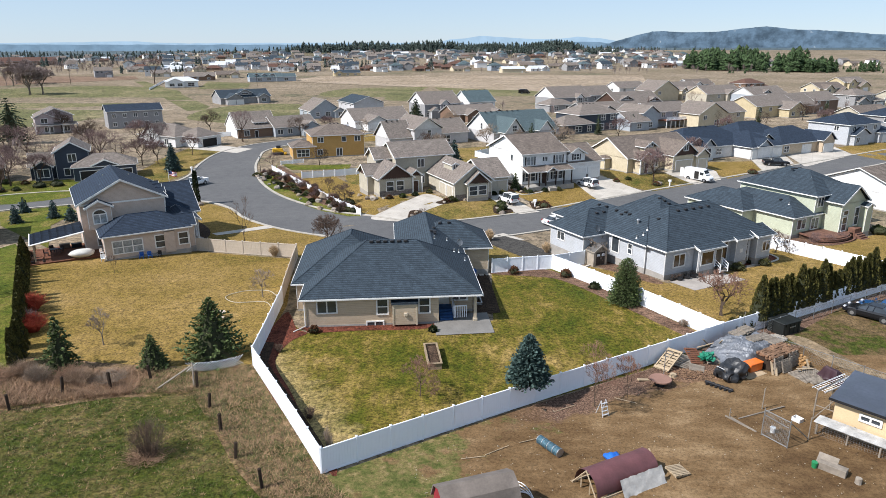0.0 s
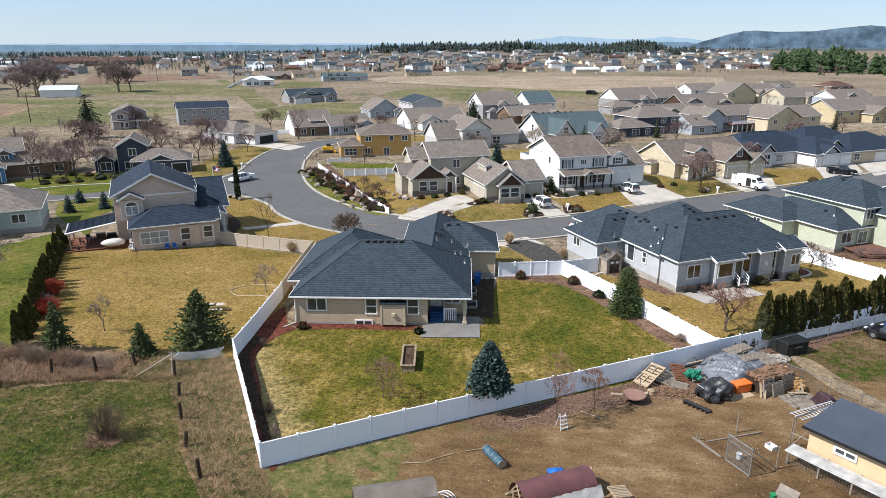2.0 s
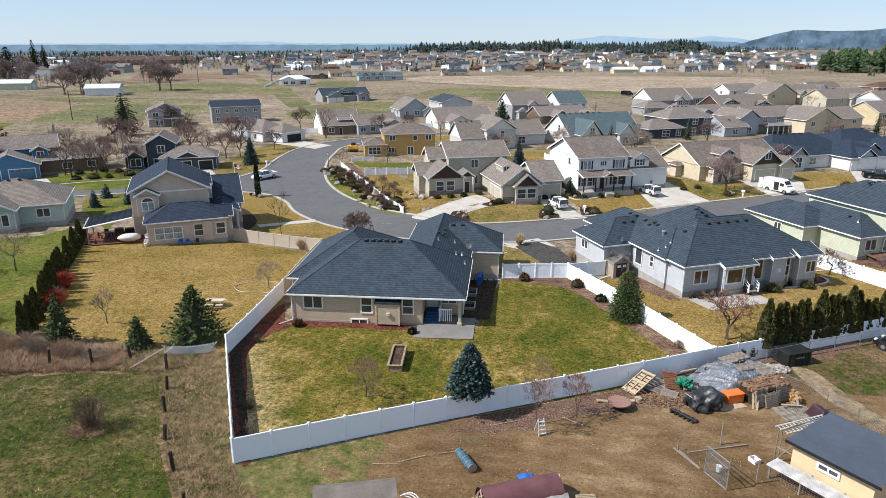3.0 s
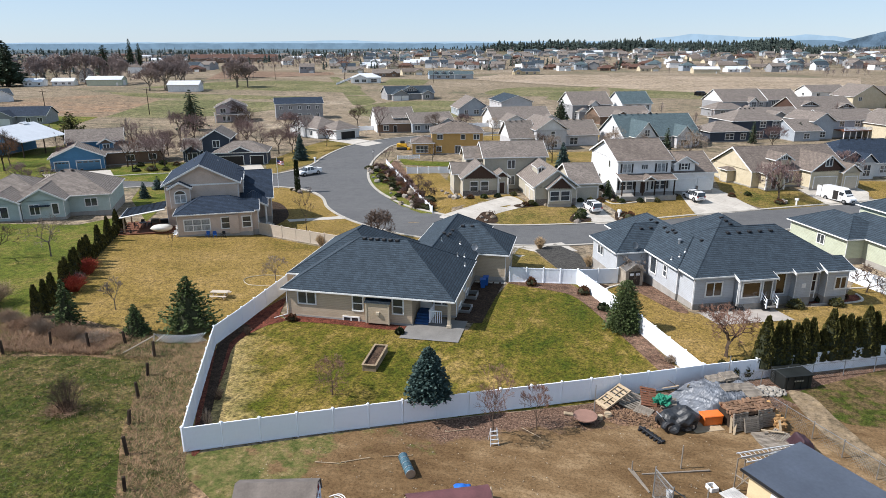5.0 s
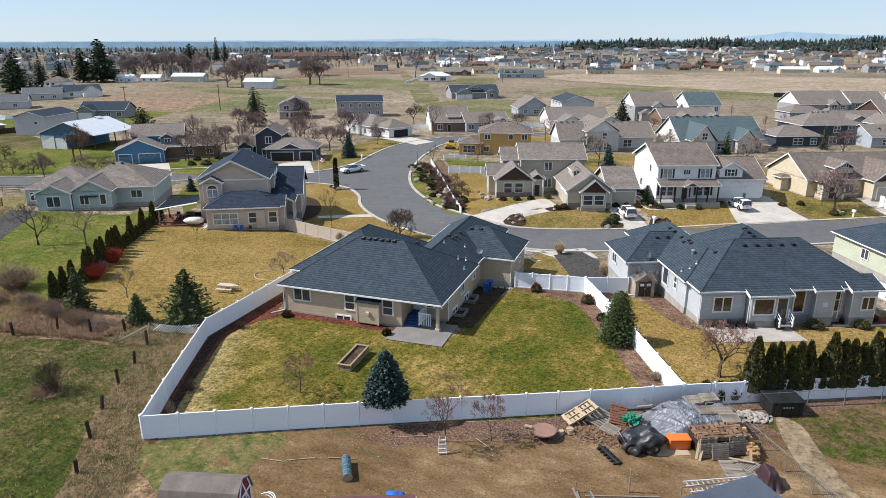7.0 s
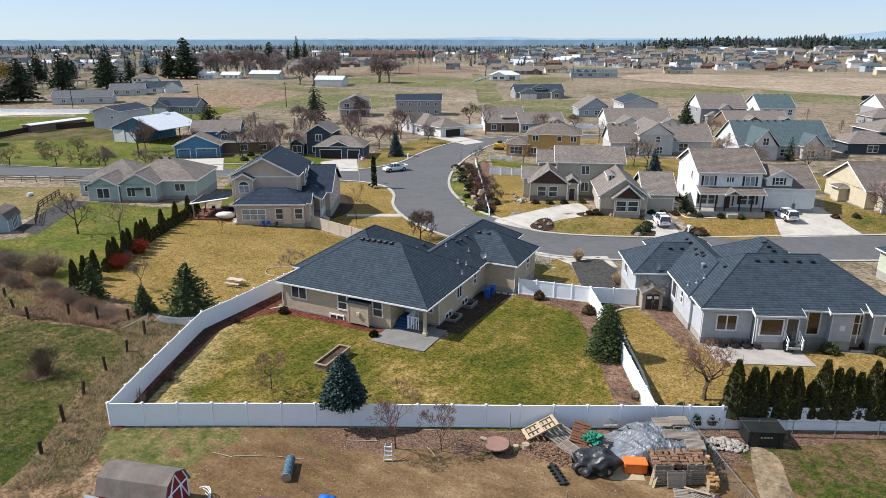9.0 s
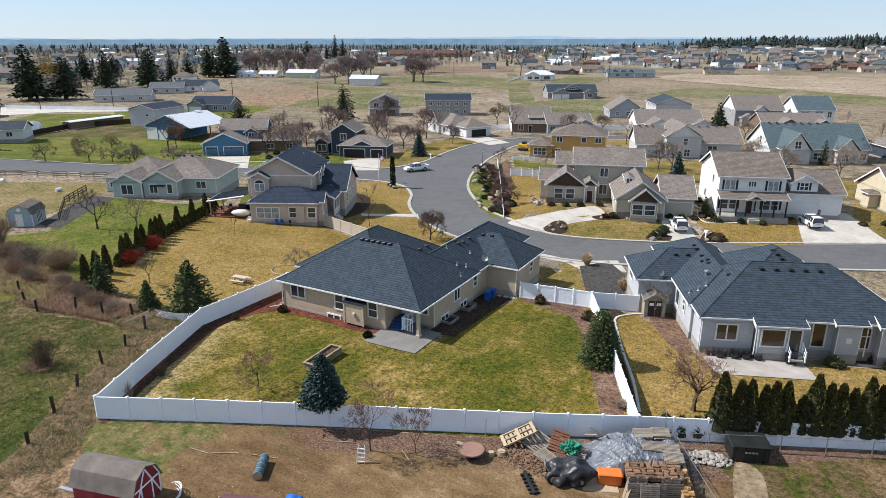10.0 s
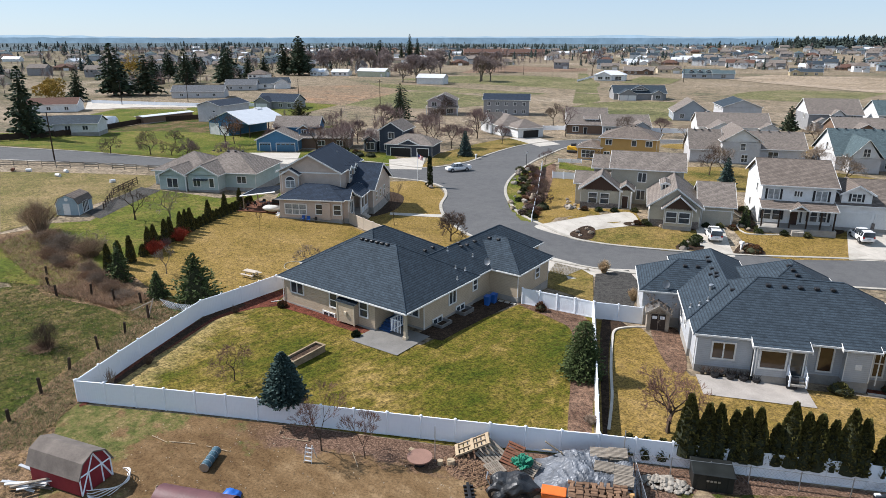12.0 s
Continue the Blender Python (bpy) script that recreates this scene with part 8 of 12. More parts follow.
def step_ladder(m):
    t = thing("step_ladder", m, "small grey folding step ladder by the bare tree", "ladder")
    for s in (-1, 1):
        part("front_rail", tube(bmesh.new(), (s * 0.28, -0.35, 0), (s * 0.2, 0, 1.15), 0.03, 0.03, 5), ALU, t)
        part("back_rail", tube(bmesh.new(), (s * 0.28, 0.4, 0), (s * 0.2, 0.02, 1.15), 0.03, 0.03, 5), ALU, t)
    for k in range(4):
        f = (k + 0.6) / 4.4
        part("tread", cube(-0.26, 0.26, -0.35 + 0.35 * f - 0.06, -0.35 + 0.35 * f + 0.06, 1.15 * f, 1.15 * f + 0.03), ALU, t)


step_ladder(gp(11.6, 42.0, 0.03, 0, 0, 25))
t = thing("fence_roll", gp(7.05, 37.5, 0.03, 0, 0, -55), "roll of blue-green wire fencing on the earth", "wire roll")
bm = bmesh.new()
tube(bm, (-0.95, 0, 0.3), (0.95, 0, 0.3), 0.3, 0.3, 16)
part("roll", bm, plain("blue_green_wire", (0.060, 0.125, 0.160), 0.6, 0.3, 8, 40, 0.5, 0.02), t)
for x in (-0.95, -0.5, 0.0, 0.5, 0.95):
    part("band", tube(bmesh.new(), (x - 0.02, 0, 0.3), (x + 0.02, 0, 0.3), 0.315, 0.315, 16), METAL, t)
for x, y, rz, ln in ((9.0, 42.8, 28, 2.0), (3.6, 37.4, 32, 1.9), (2.0, 36.6, 10, 1.6), (6.0, 38.6, 20, 1.8), (13.8, 44.0, -30, 1.7)):
    solo("loose_stick", tube(bmesh.new(), (-ln / 2, 0, 0.03), (ln / 2, 0, 0.05), 0.03, 0.025, 5), WOOD_NEW, "pale stick lying on the dry ground", "stick", gp(x, y, 0.04, 0, 0, rz))
# hoop house with a maroon sheet
t = thing("hoop_house", gp(10.7, 34.4, 0.0, 0, 0, 27), "low hoop house under a faded maroon sheet", "hoop house")
bm = bmesh.new()
rows = []
for i in range(21):
    x = -2.4 + 4.8 * i / 20
    rows.append([bm.verts.new((x, 1.05 * math.cos(math.pi * (k / 14)) * (1 + 0.03 * noise.noise(Vector((x * 2, k, 0)))), 0.25 + 1.15 * math.sin(math.pi * k / 14) + 0.05 * noise.noise(Vector((x, k * 0.5, 3))))) for k in range(15)])
for a, b in zip(rows, rows[1:]):
    for k in range(14):
        bm.faces.new((a[k], b[k], b[k + 1], a[k + 1]))
bmesh.ops.recalc_face_normals(bm, faces=bm.faces[:])
part("sheet", bm, plain("maroon_sheet", (0.125, 0.050, 0.052), 0.55, 0, 0.8, 8, 0.25, 0.01), t, "faded maroon sheet", flat=False)
for s in (-1, 1):
    part("base_rail", cube(-2.6, 2.6, s * 1.05 - 0.06, s * 1.05 + 0.06, 0.0, 0.14), WOOD_NEW, t)
for x in (-2.45, 2.45):
    for a, b in (((x, -1.05, 0.1), (x, 0, 1.45)), ((x, 1.05, 0.1), (x, 0, 1.45)), ((x, -0.4, 0.1), (x, -0.4, 1.0)), ((x, 0.4, 0.1), (x, 0.4, 1.0))):
        part("end_strut", tube(bmesh.new(), a, b, 0.05, 0.05, 4), WOOD_NEW, t)
bm = bmesh.new()
rows = [[bm.verts.new((-0.8 + 3.3 * i / 16, -1.08 - 0.55 * k / 6 - 0.1 * noise.noise(Vector((i * 0.6, k, 2))), max(0.04, 0.95 * (1 - k / 6) + 0.12 * noise.noise(Vector((i * 0.5, k * 0.8, 8)))))) for k in range(7)] for i in range(17)]
for a, b in zip(rows, rows[1:]):
    for k in range(6):
        bm.faces.new((a[k], b[k], b[k + 1], a[k + 1]))
part("plastic_flap", bm, plain("dirty_white_plastic", (0.42, 0.40, 0.37), 0.5, 0, 1.2, 8, 0.2, 0.02), t, "dirty white plastic flap", flat=False)
pallet(gp(14.6, 35.0, 0.28, 4, 8, 25), "pale pallet used as a ramp", WOOD_NEW)
bm = bmesh.new()
blob(bm, (0, 0, 0.12), 0.55, 2, 0.5, 0.4, 3)
for v in bm.verts:
    v.co.z = max(v.co.z, 0.01)
solo("blue_tarp", bm, plain("blue_tarp_cloth", (0.015, 0.13, 0.52), 0.5), "small crumpled bright blue tarpaulin", "tarpaulin", gp(11.0, 36.5, 0.03), flat=False)

bm = bmesh.new()
for i in range(520):
    x, y = rnd.uniform(-2, 27), rnd.uniform(29, 47)
    if y > 40.6 + 0.5 * x or x < (29 - y) * 0.5:
        continue
    k = rnd.uniform(0.015, 0.045)
    box(bm, -k, k, -k * 0.6, k * 0.6, 0, 0.02, gp(x, y, 0.04, rnd.uniform(-20, 20), rnd.uniform(-20, 20), rnd.uniform(0, 180)))
solo("yard_litter", bm, plain("pale_chips", (0.32, 0.27, 0.20), 0.9, 0, 3, 18, 0.4), "pale chips and straw scattered on the earth", "litter", kind="stuff")

# small red barn
t = thing("toy_barn", gp(1.9, 31.0, 0.0, 0, 0, 19), "small red barn-shaped coop with a grey shingle roof", "chicken coop")
RED = plain("barn_red", (0.24, 0.020, 0.028), 0.7)
prof = [(-1.15, 0.1), (1.15, 0.1), (1.15, 1.35), (0.75, 2.15), (0, 2.5), (-0.75, 2.15), (-1.15, 1.35)]
for x0, x1, nm in ((-2.1, -2.0, "end_wall"), (2.0, 2.1, "end_wall")):
    bm = bmesh.new()
    a = [bm.verts.new((x0, y, z)) for y, z in prof]
    b = [bm.verts.new((x1, y, z)) for y, z in prof]
    bm.faces.new(a[::-1])
    bm.faces.new(b)
    for i in range(7):
        bm.faces.new((a[i], a[(i + 1) % 7], b[(i + 1) % 7], b[i]))
    part(nm, bm, RED, t)
for s in (-1, 1):
    part("side_wall", cube(-2.0, 2.0, s * 1.12 - 0.05, s * 1.12 + 0.05, 0.1, 1.38), RED, t)
bm = bmesh.new()
ro = [(1.3, 1.25), (0.85, 2.2), (0, 2.6), (-0.85, 2.2), (-1.3, 1.25)]
a = [[bm.verts.new((x, y, z + dz)) for y, z in ro] for x, dz in ((-2.25, 0), (2.25, 0))]
for k in range(4):
    bm.faces.new((a[0][k], a[1][k], a[1][k + 1], a[0][k + 1]))
bmesh.ops.recalc_face_normals(bm, faces=bm.faces[:])
bmesh.ops.solidify(bm, geom=bm.faces[:], thickness=0.08)
part("roof", bm, plain("weathered_felt", (0.150, 0.126, 0.108), 0.95, 0, 0.8, 9, 0.3, 0.01), t)
for p, q in (((2.12, -1.1, 0.12), (2.12, 0, 2.4)), ((2.12, 1.1, 0.12), (2.12, 0, 2.4)), ((2.12, -1.1, 1.35), (2.12, 1.1, 1.35)), ((2.12, -0.45, 0.1), (2.12, -0.45, 1.3)), ((2.12, 0.45, 0.1), (2.12, 0.45, 1.3)), ((2.12, -1.12, 0.1), (2.12, -1.12, 1.35)), ((2.12, 1.12, 0.1), (2.12, 1.12, 1.35)), ((2.12, 1.15, 1.36), (2.12, 0.76, 2.15)), ((2.12, -1.15, 1.36), (2.12, -0.76, 2.15))):
    part("trim_board", tube(bmesh.new(), p, q, 0.055, 0.055, 4), VINYL, t)
for k in range(5):
    turn = np.linspace(-1.2 - 0.1 * k, 1.5 + 0.15 * k, 16)
    solo("pipe_coil", pipe([(4.3 + 1.0 * math.cos(a), 32.0 + k * 0.05 + 1.3 * math.sin(a), gz(4.3, 32) + 0.1 + k * 0.09 + 0.12 * math.sin(3 * a + k)) for a in turn], 0.03), WHITE_P, "curved white pipe leaning by the red barn", "pipe", group="loose pipes")
for i in range(9):
    solo("scrap_board", cube(-1.4, 1.4, -0.1, 0.1, 0, 0.05), (WHITE_P, WOOD_GREY, METAL)[i % 3], "scrap board or pipe piled by the red barn", "scrap", gp(0.6 + 0.32 * (i % 4), 28.6 + 0.28 * (i % 5), 0.06 + 0.09 * i, 3 * (i % 3) - 3, 4, 20 + 17 * (i % 4)), "scrap pile")

# chicken house with a flat grey roof
coop = t = thing("chicken_house", gp(26.5, 39.87, 0.0, 0, 0, -48), "tan chicken house with a flat grey roof and slatted bench", "chicken house")
part("house_wall", cube(0.2, 4.9, 0.3, 4.3, 0.1, 2.5), STUCCO, t)
bm = bmesh.new()
vs = [bm.verts.new(p) for p in ((-0.1, -0.05, 2.55), (5.3, -0.05, 2.55), (5.3, 4.7, 2.95), (-0.1, 4.7, 2.95))]
bm.faces.new(vs)
bmesh.ops.solidify(bm, geom=bm.faces[:], thickness=0.14)
part("roof", bm, plain("grey_membrane", (0.125, 0.150, 0.195), 0.6, 0, 0.5, 5, 0.1), t, "flat blue-grey roof")
part("roof_edge", cube(-0.14, 5.34, -0.1, -0.055, 2.38, 2.56), BLACK, t)
window(t, pose(2.4, 0.28, 1.75), 1.1, 0.28, 2)
BENCH = plain("whitewashed_boards", (0.46, 0.45, 0.43), 0.8, 0, 1.5, 14, 0.3, 0.006)
for i in range(6):
    part("bench_slat", cube(-0.5, 5.4, -0.1 - 0.2 * i, 0.06 - 0.2 * i, 0.92, 0.98), BENCH, t)
for x in (-0.3, 1.6, 3.5, 5.2):
    part("bench_leg", cube(x - 0.05, x + 0.05, -1.0, -0.9, 0, 0.92), WOOD_GREY, t)
    part("bench_bracket", cube(x - 0.04, x + 0.04, -0.9, 0.3, 0.82, 0.915), WOOD_GREY, t)
for k in range(2):
    lad = thing("ladder", gp(28.5 - 0.25 * k, 42.4 + 0.45 * k, 2.2, 0, 0, 30), "aluminium ladder resting on the chicken house roof", "ladder", "stored ladders")
    for s in (-1, 1):
        part("stile", cube(-2.0, 2.0, s * 0.2 - 0.03, s * 0.2 + 0.03, 0, 0.07), ALU, lad)
    for i in range(13):
        part("rung", tube(bmesh.new(), (-1.85 + i * 0.31, -0.19, 0.035), (-1.85 + i * 0.31, 0.19, 0.035), 0.02, 0.02, 5), ALU, lad)
lt = thing("lean_to_frame", gp(26.4, 41.3), "grey pole frame that carries the ladders", "frame")
for x, y in ((0, 0), (1.9, 1.3), (3.4, 2.3), (0.8, -0.9)):
    part("pole", tube(bmesh.new(), (x, y, 0), (x, y, 2.3), 0.04, 0.04, 5), WOOD_GREY, lt)
for a, b in (((0, 0, 2.3), (3.4, 2.3, 2.3)), ((0.8, -0.9, 2.28), (3.8, 1.2, 2.28)), ((0, 0, 0.1), (0.8, -0.9, 2.2)), ((0, 0, 1.2), (0.8, -0.9, 1.2))):
    part("pole", tube(bmesh.new(), a, b, 0.035, 0.035, 5), WOOD_GREY, lt)
bm = bmesh.new()
for i in range(34):
    tube(bm, (-0.4 + i * 0.17, -0.97, 0.02), (-0.4 + i * 0.17, -0.97, 0.9), 0.006, 0.006, 3, False)
for i in range(7):
    tube(bm, (-0.4, -0.97, 0.05 + i * 0.14), (5.3, -0.97, 0.05 + i * 0.14), 0.006, 0.006, 3, False)
part("mesh_wire", bm, DULL, coop, "grey wire mesh under the bench")
# wire gate pen
t = thing("wire_gate", gp(21.8, 39.3), "open tubular gate of a wire pen", "gate")
for a, b in (((0, 0, 0), (0, 0, 2.1)), ((0.95, -1.6, 0), (0.95, -1.6, 2.1)), ((0, 0, 1.95), (0.95, -1.6, 1.95)), ((0, 0, 0.1), (0.95, -1.6, 0.1)), ((0.95, -1.6, 1.9), (2.87, -0.58, 0.1)), ((0.1, 0.1, 1.5), (0.9, -1.52, 1.5))):
    part("tube", tube(bmesh.new(), a, b, 0.035, 0.035, 6), DULL, t)
bm = bmesh.new()
for i in range(24):
    f = i / 23
    tube(bm, (0.95 * f, -1.6 * f, 0.1), (0.95 * f, -1.6 * f, 1.95), 0.006, 0.006, 3, False)
    tube(bm, (0, 0, 0.1 + 1.85 * f), (0.95, -1.6, 0.1 + 1.85 * f), 0.006, 0.006, 3, False)
part("mesh_wire", bm, DULL, t)
for x, y, rz, ln in ((21.1, 40.6, -62, 2.2), (20.9, 40.8, -58, 2.1), (23.2, 42.2, 22, 4.4)):
    solo("timber_edging", cube(-ln / 2, ln / 2, -0.05, 0.05, 0, 0.08), WOOD_GREY, "dark timber edging of the wire pen", "timber", gp(x, y, 0.03, 0, 0, rz))
for x, y, mt, lb in ((23.4, 35.6, plain("green_bucket", (0.02, 0.22, 0.08), 0.5), "green plastic bucket on the earth"), (22.7, 39.6, WHITE_P, "white plastic bucket in the pen"), (27.6, 34.4, WHITE_P, "white plastic bucket by the chicken house"), (28.1, 34.2, WHITE_P, "white plastic bucket by the chicken house")):
    b = solo("bucket", tube(bmesh.new(), (0, 0, 0), (0, 0, 0.4), 0.15, 0.19, 12), mt, lb, "bucket", gp(x, y, 0.03))
t = thing("wooden_crate", gp(24.3, 35.2, 0.0, 0, 0, -45), "weathered wooden crate with a propped lid", "crate")
part("crate_body", cube(-0.8, 0.8, -0.3, 0.3, 0, 0.5, 0.02), WOOD_GREY, t)
part("lid", cube(-0.85, 0.3, -0.35, 0.35, 0, 0.04), WOOD_GREY, t, "", pose(-0.1, 0.25, 0.52, 40, 0, 0))
solo("stump", tube(bmesh.new(), (0, 0, 0), (0, 0, 0.4), 0.2, 0.18, 10), WOOD_GREY, "grey wooden chopping stump by the crate", "stump", gp(25.2, 34.0, 0.02))
solo("milk_crate", lattice([-0.25, -0.2, 0.2, 0.25], [-0.3, -0.25, 0.25, 0.3], 0, 0.28), WHITE_P, "white crate lying in the pen", "crate", gp(25.2, 41.1, 0.3, -90, 0, 30))
for x, y in ((27.0, 42.3), (23.5, 42.8), (24.67, 38.7), (20.55, 41.5)):
    solo("pen_post", tube(bmesh.new(), (0, 0, 0), (0, 0, 1.7 if x > 21 else 0.8), 0.045, 0.04, 6), WOOD_GREY, "grey wooden post of the wire pen", "post", gp(x, y), "pen posts")
# skip box, rubble
t = thing("storage_box", gp(32.35, 57.45, 0.0, 0, 0, 27), "large black dump box beside the wire fence", "storage box")
BOXM = plain("black_steel", (0.020, 0.023, 0.022), 0.5, 0.2, 1.0, 8, 0.3)
part("box_body", cube(-1.2, 1.2, -0.85, 0.85, 0.05, 1.18, 0.03), BOXM, t)
part("lid", cube(-1.28, 1.28, -0.95, 0.95, 1.184, 1.29, 0.04), BOXM, t)
for x in (-0.9, -0.3, 0.3, 0.9):
    part("rib", cube(x - 0.05, x + 0.05, -0.9, -0.853, 0.1, 1.14), BOXM, t)
for i in range(4):
    part("marking_bar", cube(-0.42 + i * 0.22, -0.26 + i * 0.22, -0.912, -0.902, 0.75, 0.88), METAL, t, "pale unreadable lettering")
bm = bmesh.new()
for i in range(110):
    a, r = rnd.uniform(0, 6.3), rnd.random() ** 0.5
    x, y = 30.3 + 1.5 * r * math.cos(a), 55.5 + 0.8 * r * math.sin(a) + 0.35 * r * math.cos(a)
    blob(bm, (x, y, gz(x, y) + 0.1 + 0.3 * (1 - r)), rnd.uniform(0.1, 0.26), i, 0.7, 0.6, 1)
solo("rubble", bm, plain("pale_rubble", (0.29, 0.26, 0.22), 0.9, 0, 2, 8, 0.3), "heap of pale broken concrete rubble", "rubble", kind="stuff")
bm = bmesh.new()
rows = []
for i in range(25):                         # a sheet over a stack of boards: flat crown, sides in folds, corners trailing
    f = i / 12 - 1
    rows.append([])
    for j in range(33):
        g = j / 16 - 1
        d = max(abs(f), abs(g))
        z = 1.0 - 0.25 * f - smooth(0.45, 1.0, d) * (0.9 - 0.2 * f) + 0.10 * noise.noise(Vector((f * 2.2, g * 3.0, 5))) - 0.10 * abs(noise.noise(Vector((f * 4, g * 5, 8))))
        k = 1 + 0.10 * math.sin(9 * math.atan2(g, f + 0.01)) * smooth(0.5, 1.0, d)
        rows[-1].append(bm.verts.new((0.62 * f * k, 1.0 * g * k, max(z, 0.02))))
for a, b in zip(rows, rows[1:]):
    for j in range(32):
        bm.faces.new((a[j], b[j], b[j + 1], a[j + 1]))
bmesh.ops.recalc_face_normals(bm, faces=bm.faces[:])
solo("maroon_tarp", bm, plain("maroon_tarp_cloth", (0.042, 0.018, 0.024), 0.6), "dark maroon tarpaulin hanging in folds over stored timber", "tarpaulin", gp(31.3, 47.5, 0.03, 0, 0, 20), flat=False)

# ---- plants ----
def leafmat(name, c, spread=0.45, back=0.25):
    n = Nodes(name, 0.75, 0, 0.2)
    col = n.ramp(n.island(), [(0, shade(c, 1 - spread)), (0.6, c), (1, shade(c, 1 + spread))])
    col = n.mix(0.5, col, n.ramp(n.noise(1.2, 3), [(0.3, (0.6,) * 3), (0.7, (1.0,) * 3)]), "MULTIPLY")
    return n.done(col)


NEEDLE_BLUE = leafmat("spruce_blue_needles", (0.058, 0.096, 0.084))
NEEDLE = leafmat("spruce_green_needles", (0.078, 0.106, 0.036))
NEEDLE_DARK = leafmat("pine_dark_needles", (0.056, 0.080, 0.046))
ARBOR = leafmat("arborvitae_green", (0.092, 0.086, 0.024), 0.55)
ARBOR_DARK = leafmat("arborvitae_dark", (0.026, 0.038, 0.014), 0.5)
LEAF_GREEN = leafmat("shrub_green", (0.060, 0.080, 0.022))
LEAF_OLIVE = leafmat("shrub_olive", (0.110, 0.105, 0.035))
LEAF_RUST = leafmat("shrub_rust", (0.150, 0.070, 0.035))
TWIG_RED = leafmat("dogwood_red_twigs", (0.330, 0.055, 0.030), 0.35)
TWIG_RUSSET = leafmat("russet_twigs", (0.190, 0.105, 0.075), 0.4)
TWIG_BROWN = leafmat("brown_twigs", (0.105, 0.070, 0.052), 0.4)
TWIG_PALE = leafmat("pale_twigs", (0.260, 0.200, 0.150), 0.3)
BRUSH = leafmat("dry_brush_twigs", (0.330, 0.230, 0.155), 0.4)
WEED_BROWN = leafmat("brown_weed_stems", (0.290, 0.180, 0.115), 0.4)
TWIG_MAUVE = leafmat("mauve_twigs", (0.165, 0.108, 0.100), 0.4)
STRAW = leafmat("dry_straw", (0.460, 0.335, 0.200), 0.45)
TWIG_BARN = leafmat("grey_mauve_twigs", (0.285, 0.222, 0.200), 0.35)
WILLOW = leafmat("yellow_willow", (0.380, 0.250, 0.050), 0.35)
# dark filler bodies: shade deep in the foliage is put into their colour
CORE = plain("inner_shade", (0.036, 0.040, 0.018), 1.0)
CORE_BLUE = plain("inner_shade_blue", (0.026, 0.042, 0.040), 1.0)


class Soup:
    """Many small loose faces, gathered fast."""
    def __init__(self):
        self.v, self.f = [], []

    def tri(self, a, b, c):
        n = len(self.v)
        self.v += [tuple(a), tuple(b), tuple(c)]
        self.f.append((n, n + 1, n + 2))

    def quad(self, a, b, c, d):
        n = len(self.v)
        self.v += [tuple(a), tuple(b), tuple(c), tuple(d)]
        self.f.append((n, n + 1, n + 2, n + 3))

    def twig(self, p, q, r):
        """A thin three-sided stick."""
        d = (q - p)
        s = d.orthogonal().normalized() * r
        u = d.cross(s).normalized() * r
        n = len(self.v)
        for c, k in ((p, 1.0), (q, 0.45)):
            self.v += [tuple(c + s * k), tuple(c + (-0.5 * s + 0.87 * u) * k), tuple(c + (-0.5 * s - 0.87 * u) * k)]
        for i in range(3):
            j = (i + 1) % 3
            self.f.append((n + i, n + j, n + 3 + j, n + 3 + i))

    def mesh(self, name, material):
        me = bpy.data.meshes.new(name)
        me.from_pydata(self.v, [], self.f)
        me.materials.append(material)
        return me


def spray(s, p, d, size, rnd):
    """A flat needle spray: a pointed leaf shape along d."""
    side = d.cross(Vector((rnd.uniform(-1, 1), rnd.uniform(-1, 1), rnd.uniform(0.2, 1)))).normalized() * size * 0.42
    tip = p + d * size
    mid = p + d * size * 0.45
    s.quad(p, mid + side, tip, mid - side)


def conifer_mesh(h, r, seed, levels=24, arms=13, sprays=6, droop=0.25, base=0.06, power=0.85, size=0.42, rag=0.0):
    rnd, s = random.Random(seed), Soup()
    for i in range(levels):
        f = i / (levels - 1)
        z = h * (base + (1 - base) * f * 0.985)
        ln = r * (1 - f) ** power * (0.9 + 0.1 * math.sin(i * 2.3)) + 0.10
        n = max(4, int(arms * (1 - 0.6 * f)))
        for k in range(n):
            a = 6.283 * (k + rnd.random() * 0.9) / n + i * 0.7
            l2 = ln * rnd.uniform(0.72 - rag, 1.12 + 0.6 * rag)
            out = Vector((math.cos(a), math.sin(a), 0))
            for j in range(sprays):
                g = 0.35 + 0.65 * (j + rnd.random()) / sprays
                p = out * (l2 * g) + Vector((0, 0, z - droop * l2 * g * g + rnd.uniform(-0.08, 0.08)))
                b = rnd.choice((-1, 1)) * rnd.uniform(0.2, 0.9)
                d = Vector((math.cos(a + b), math.sin(a + b), rnd.uniform(-0.15, 0.45))).normalized()
                spray(s, p, d, size * rnd.uniform(0.7, 1.25) * (0.55 + 0.45 * (1 - f)), rnd)
    for k in range(8):
        a = k * 0.8
        spray(s, Vector((0, 0, h * 0.96)), Vector((0.25 * math.cos(a), 0.25 * math.sin(a), 1)).normalized(), size * 0.8, rnd)
    return s


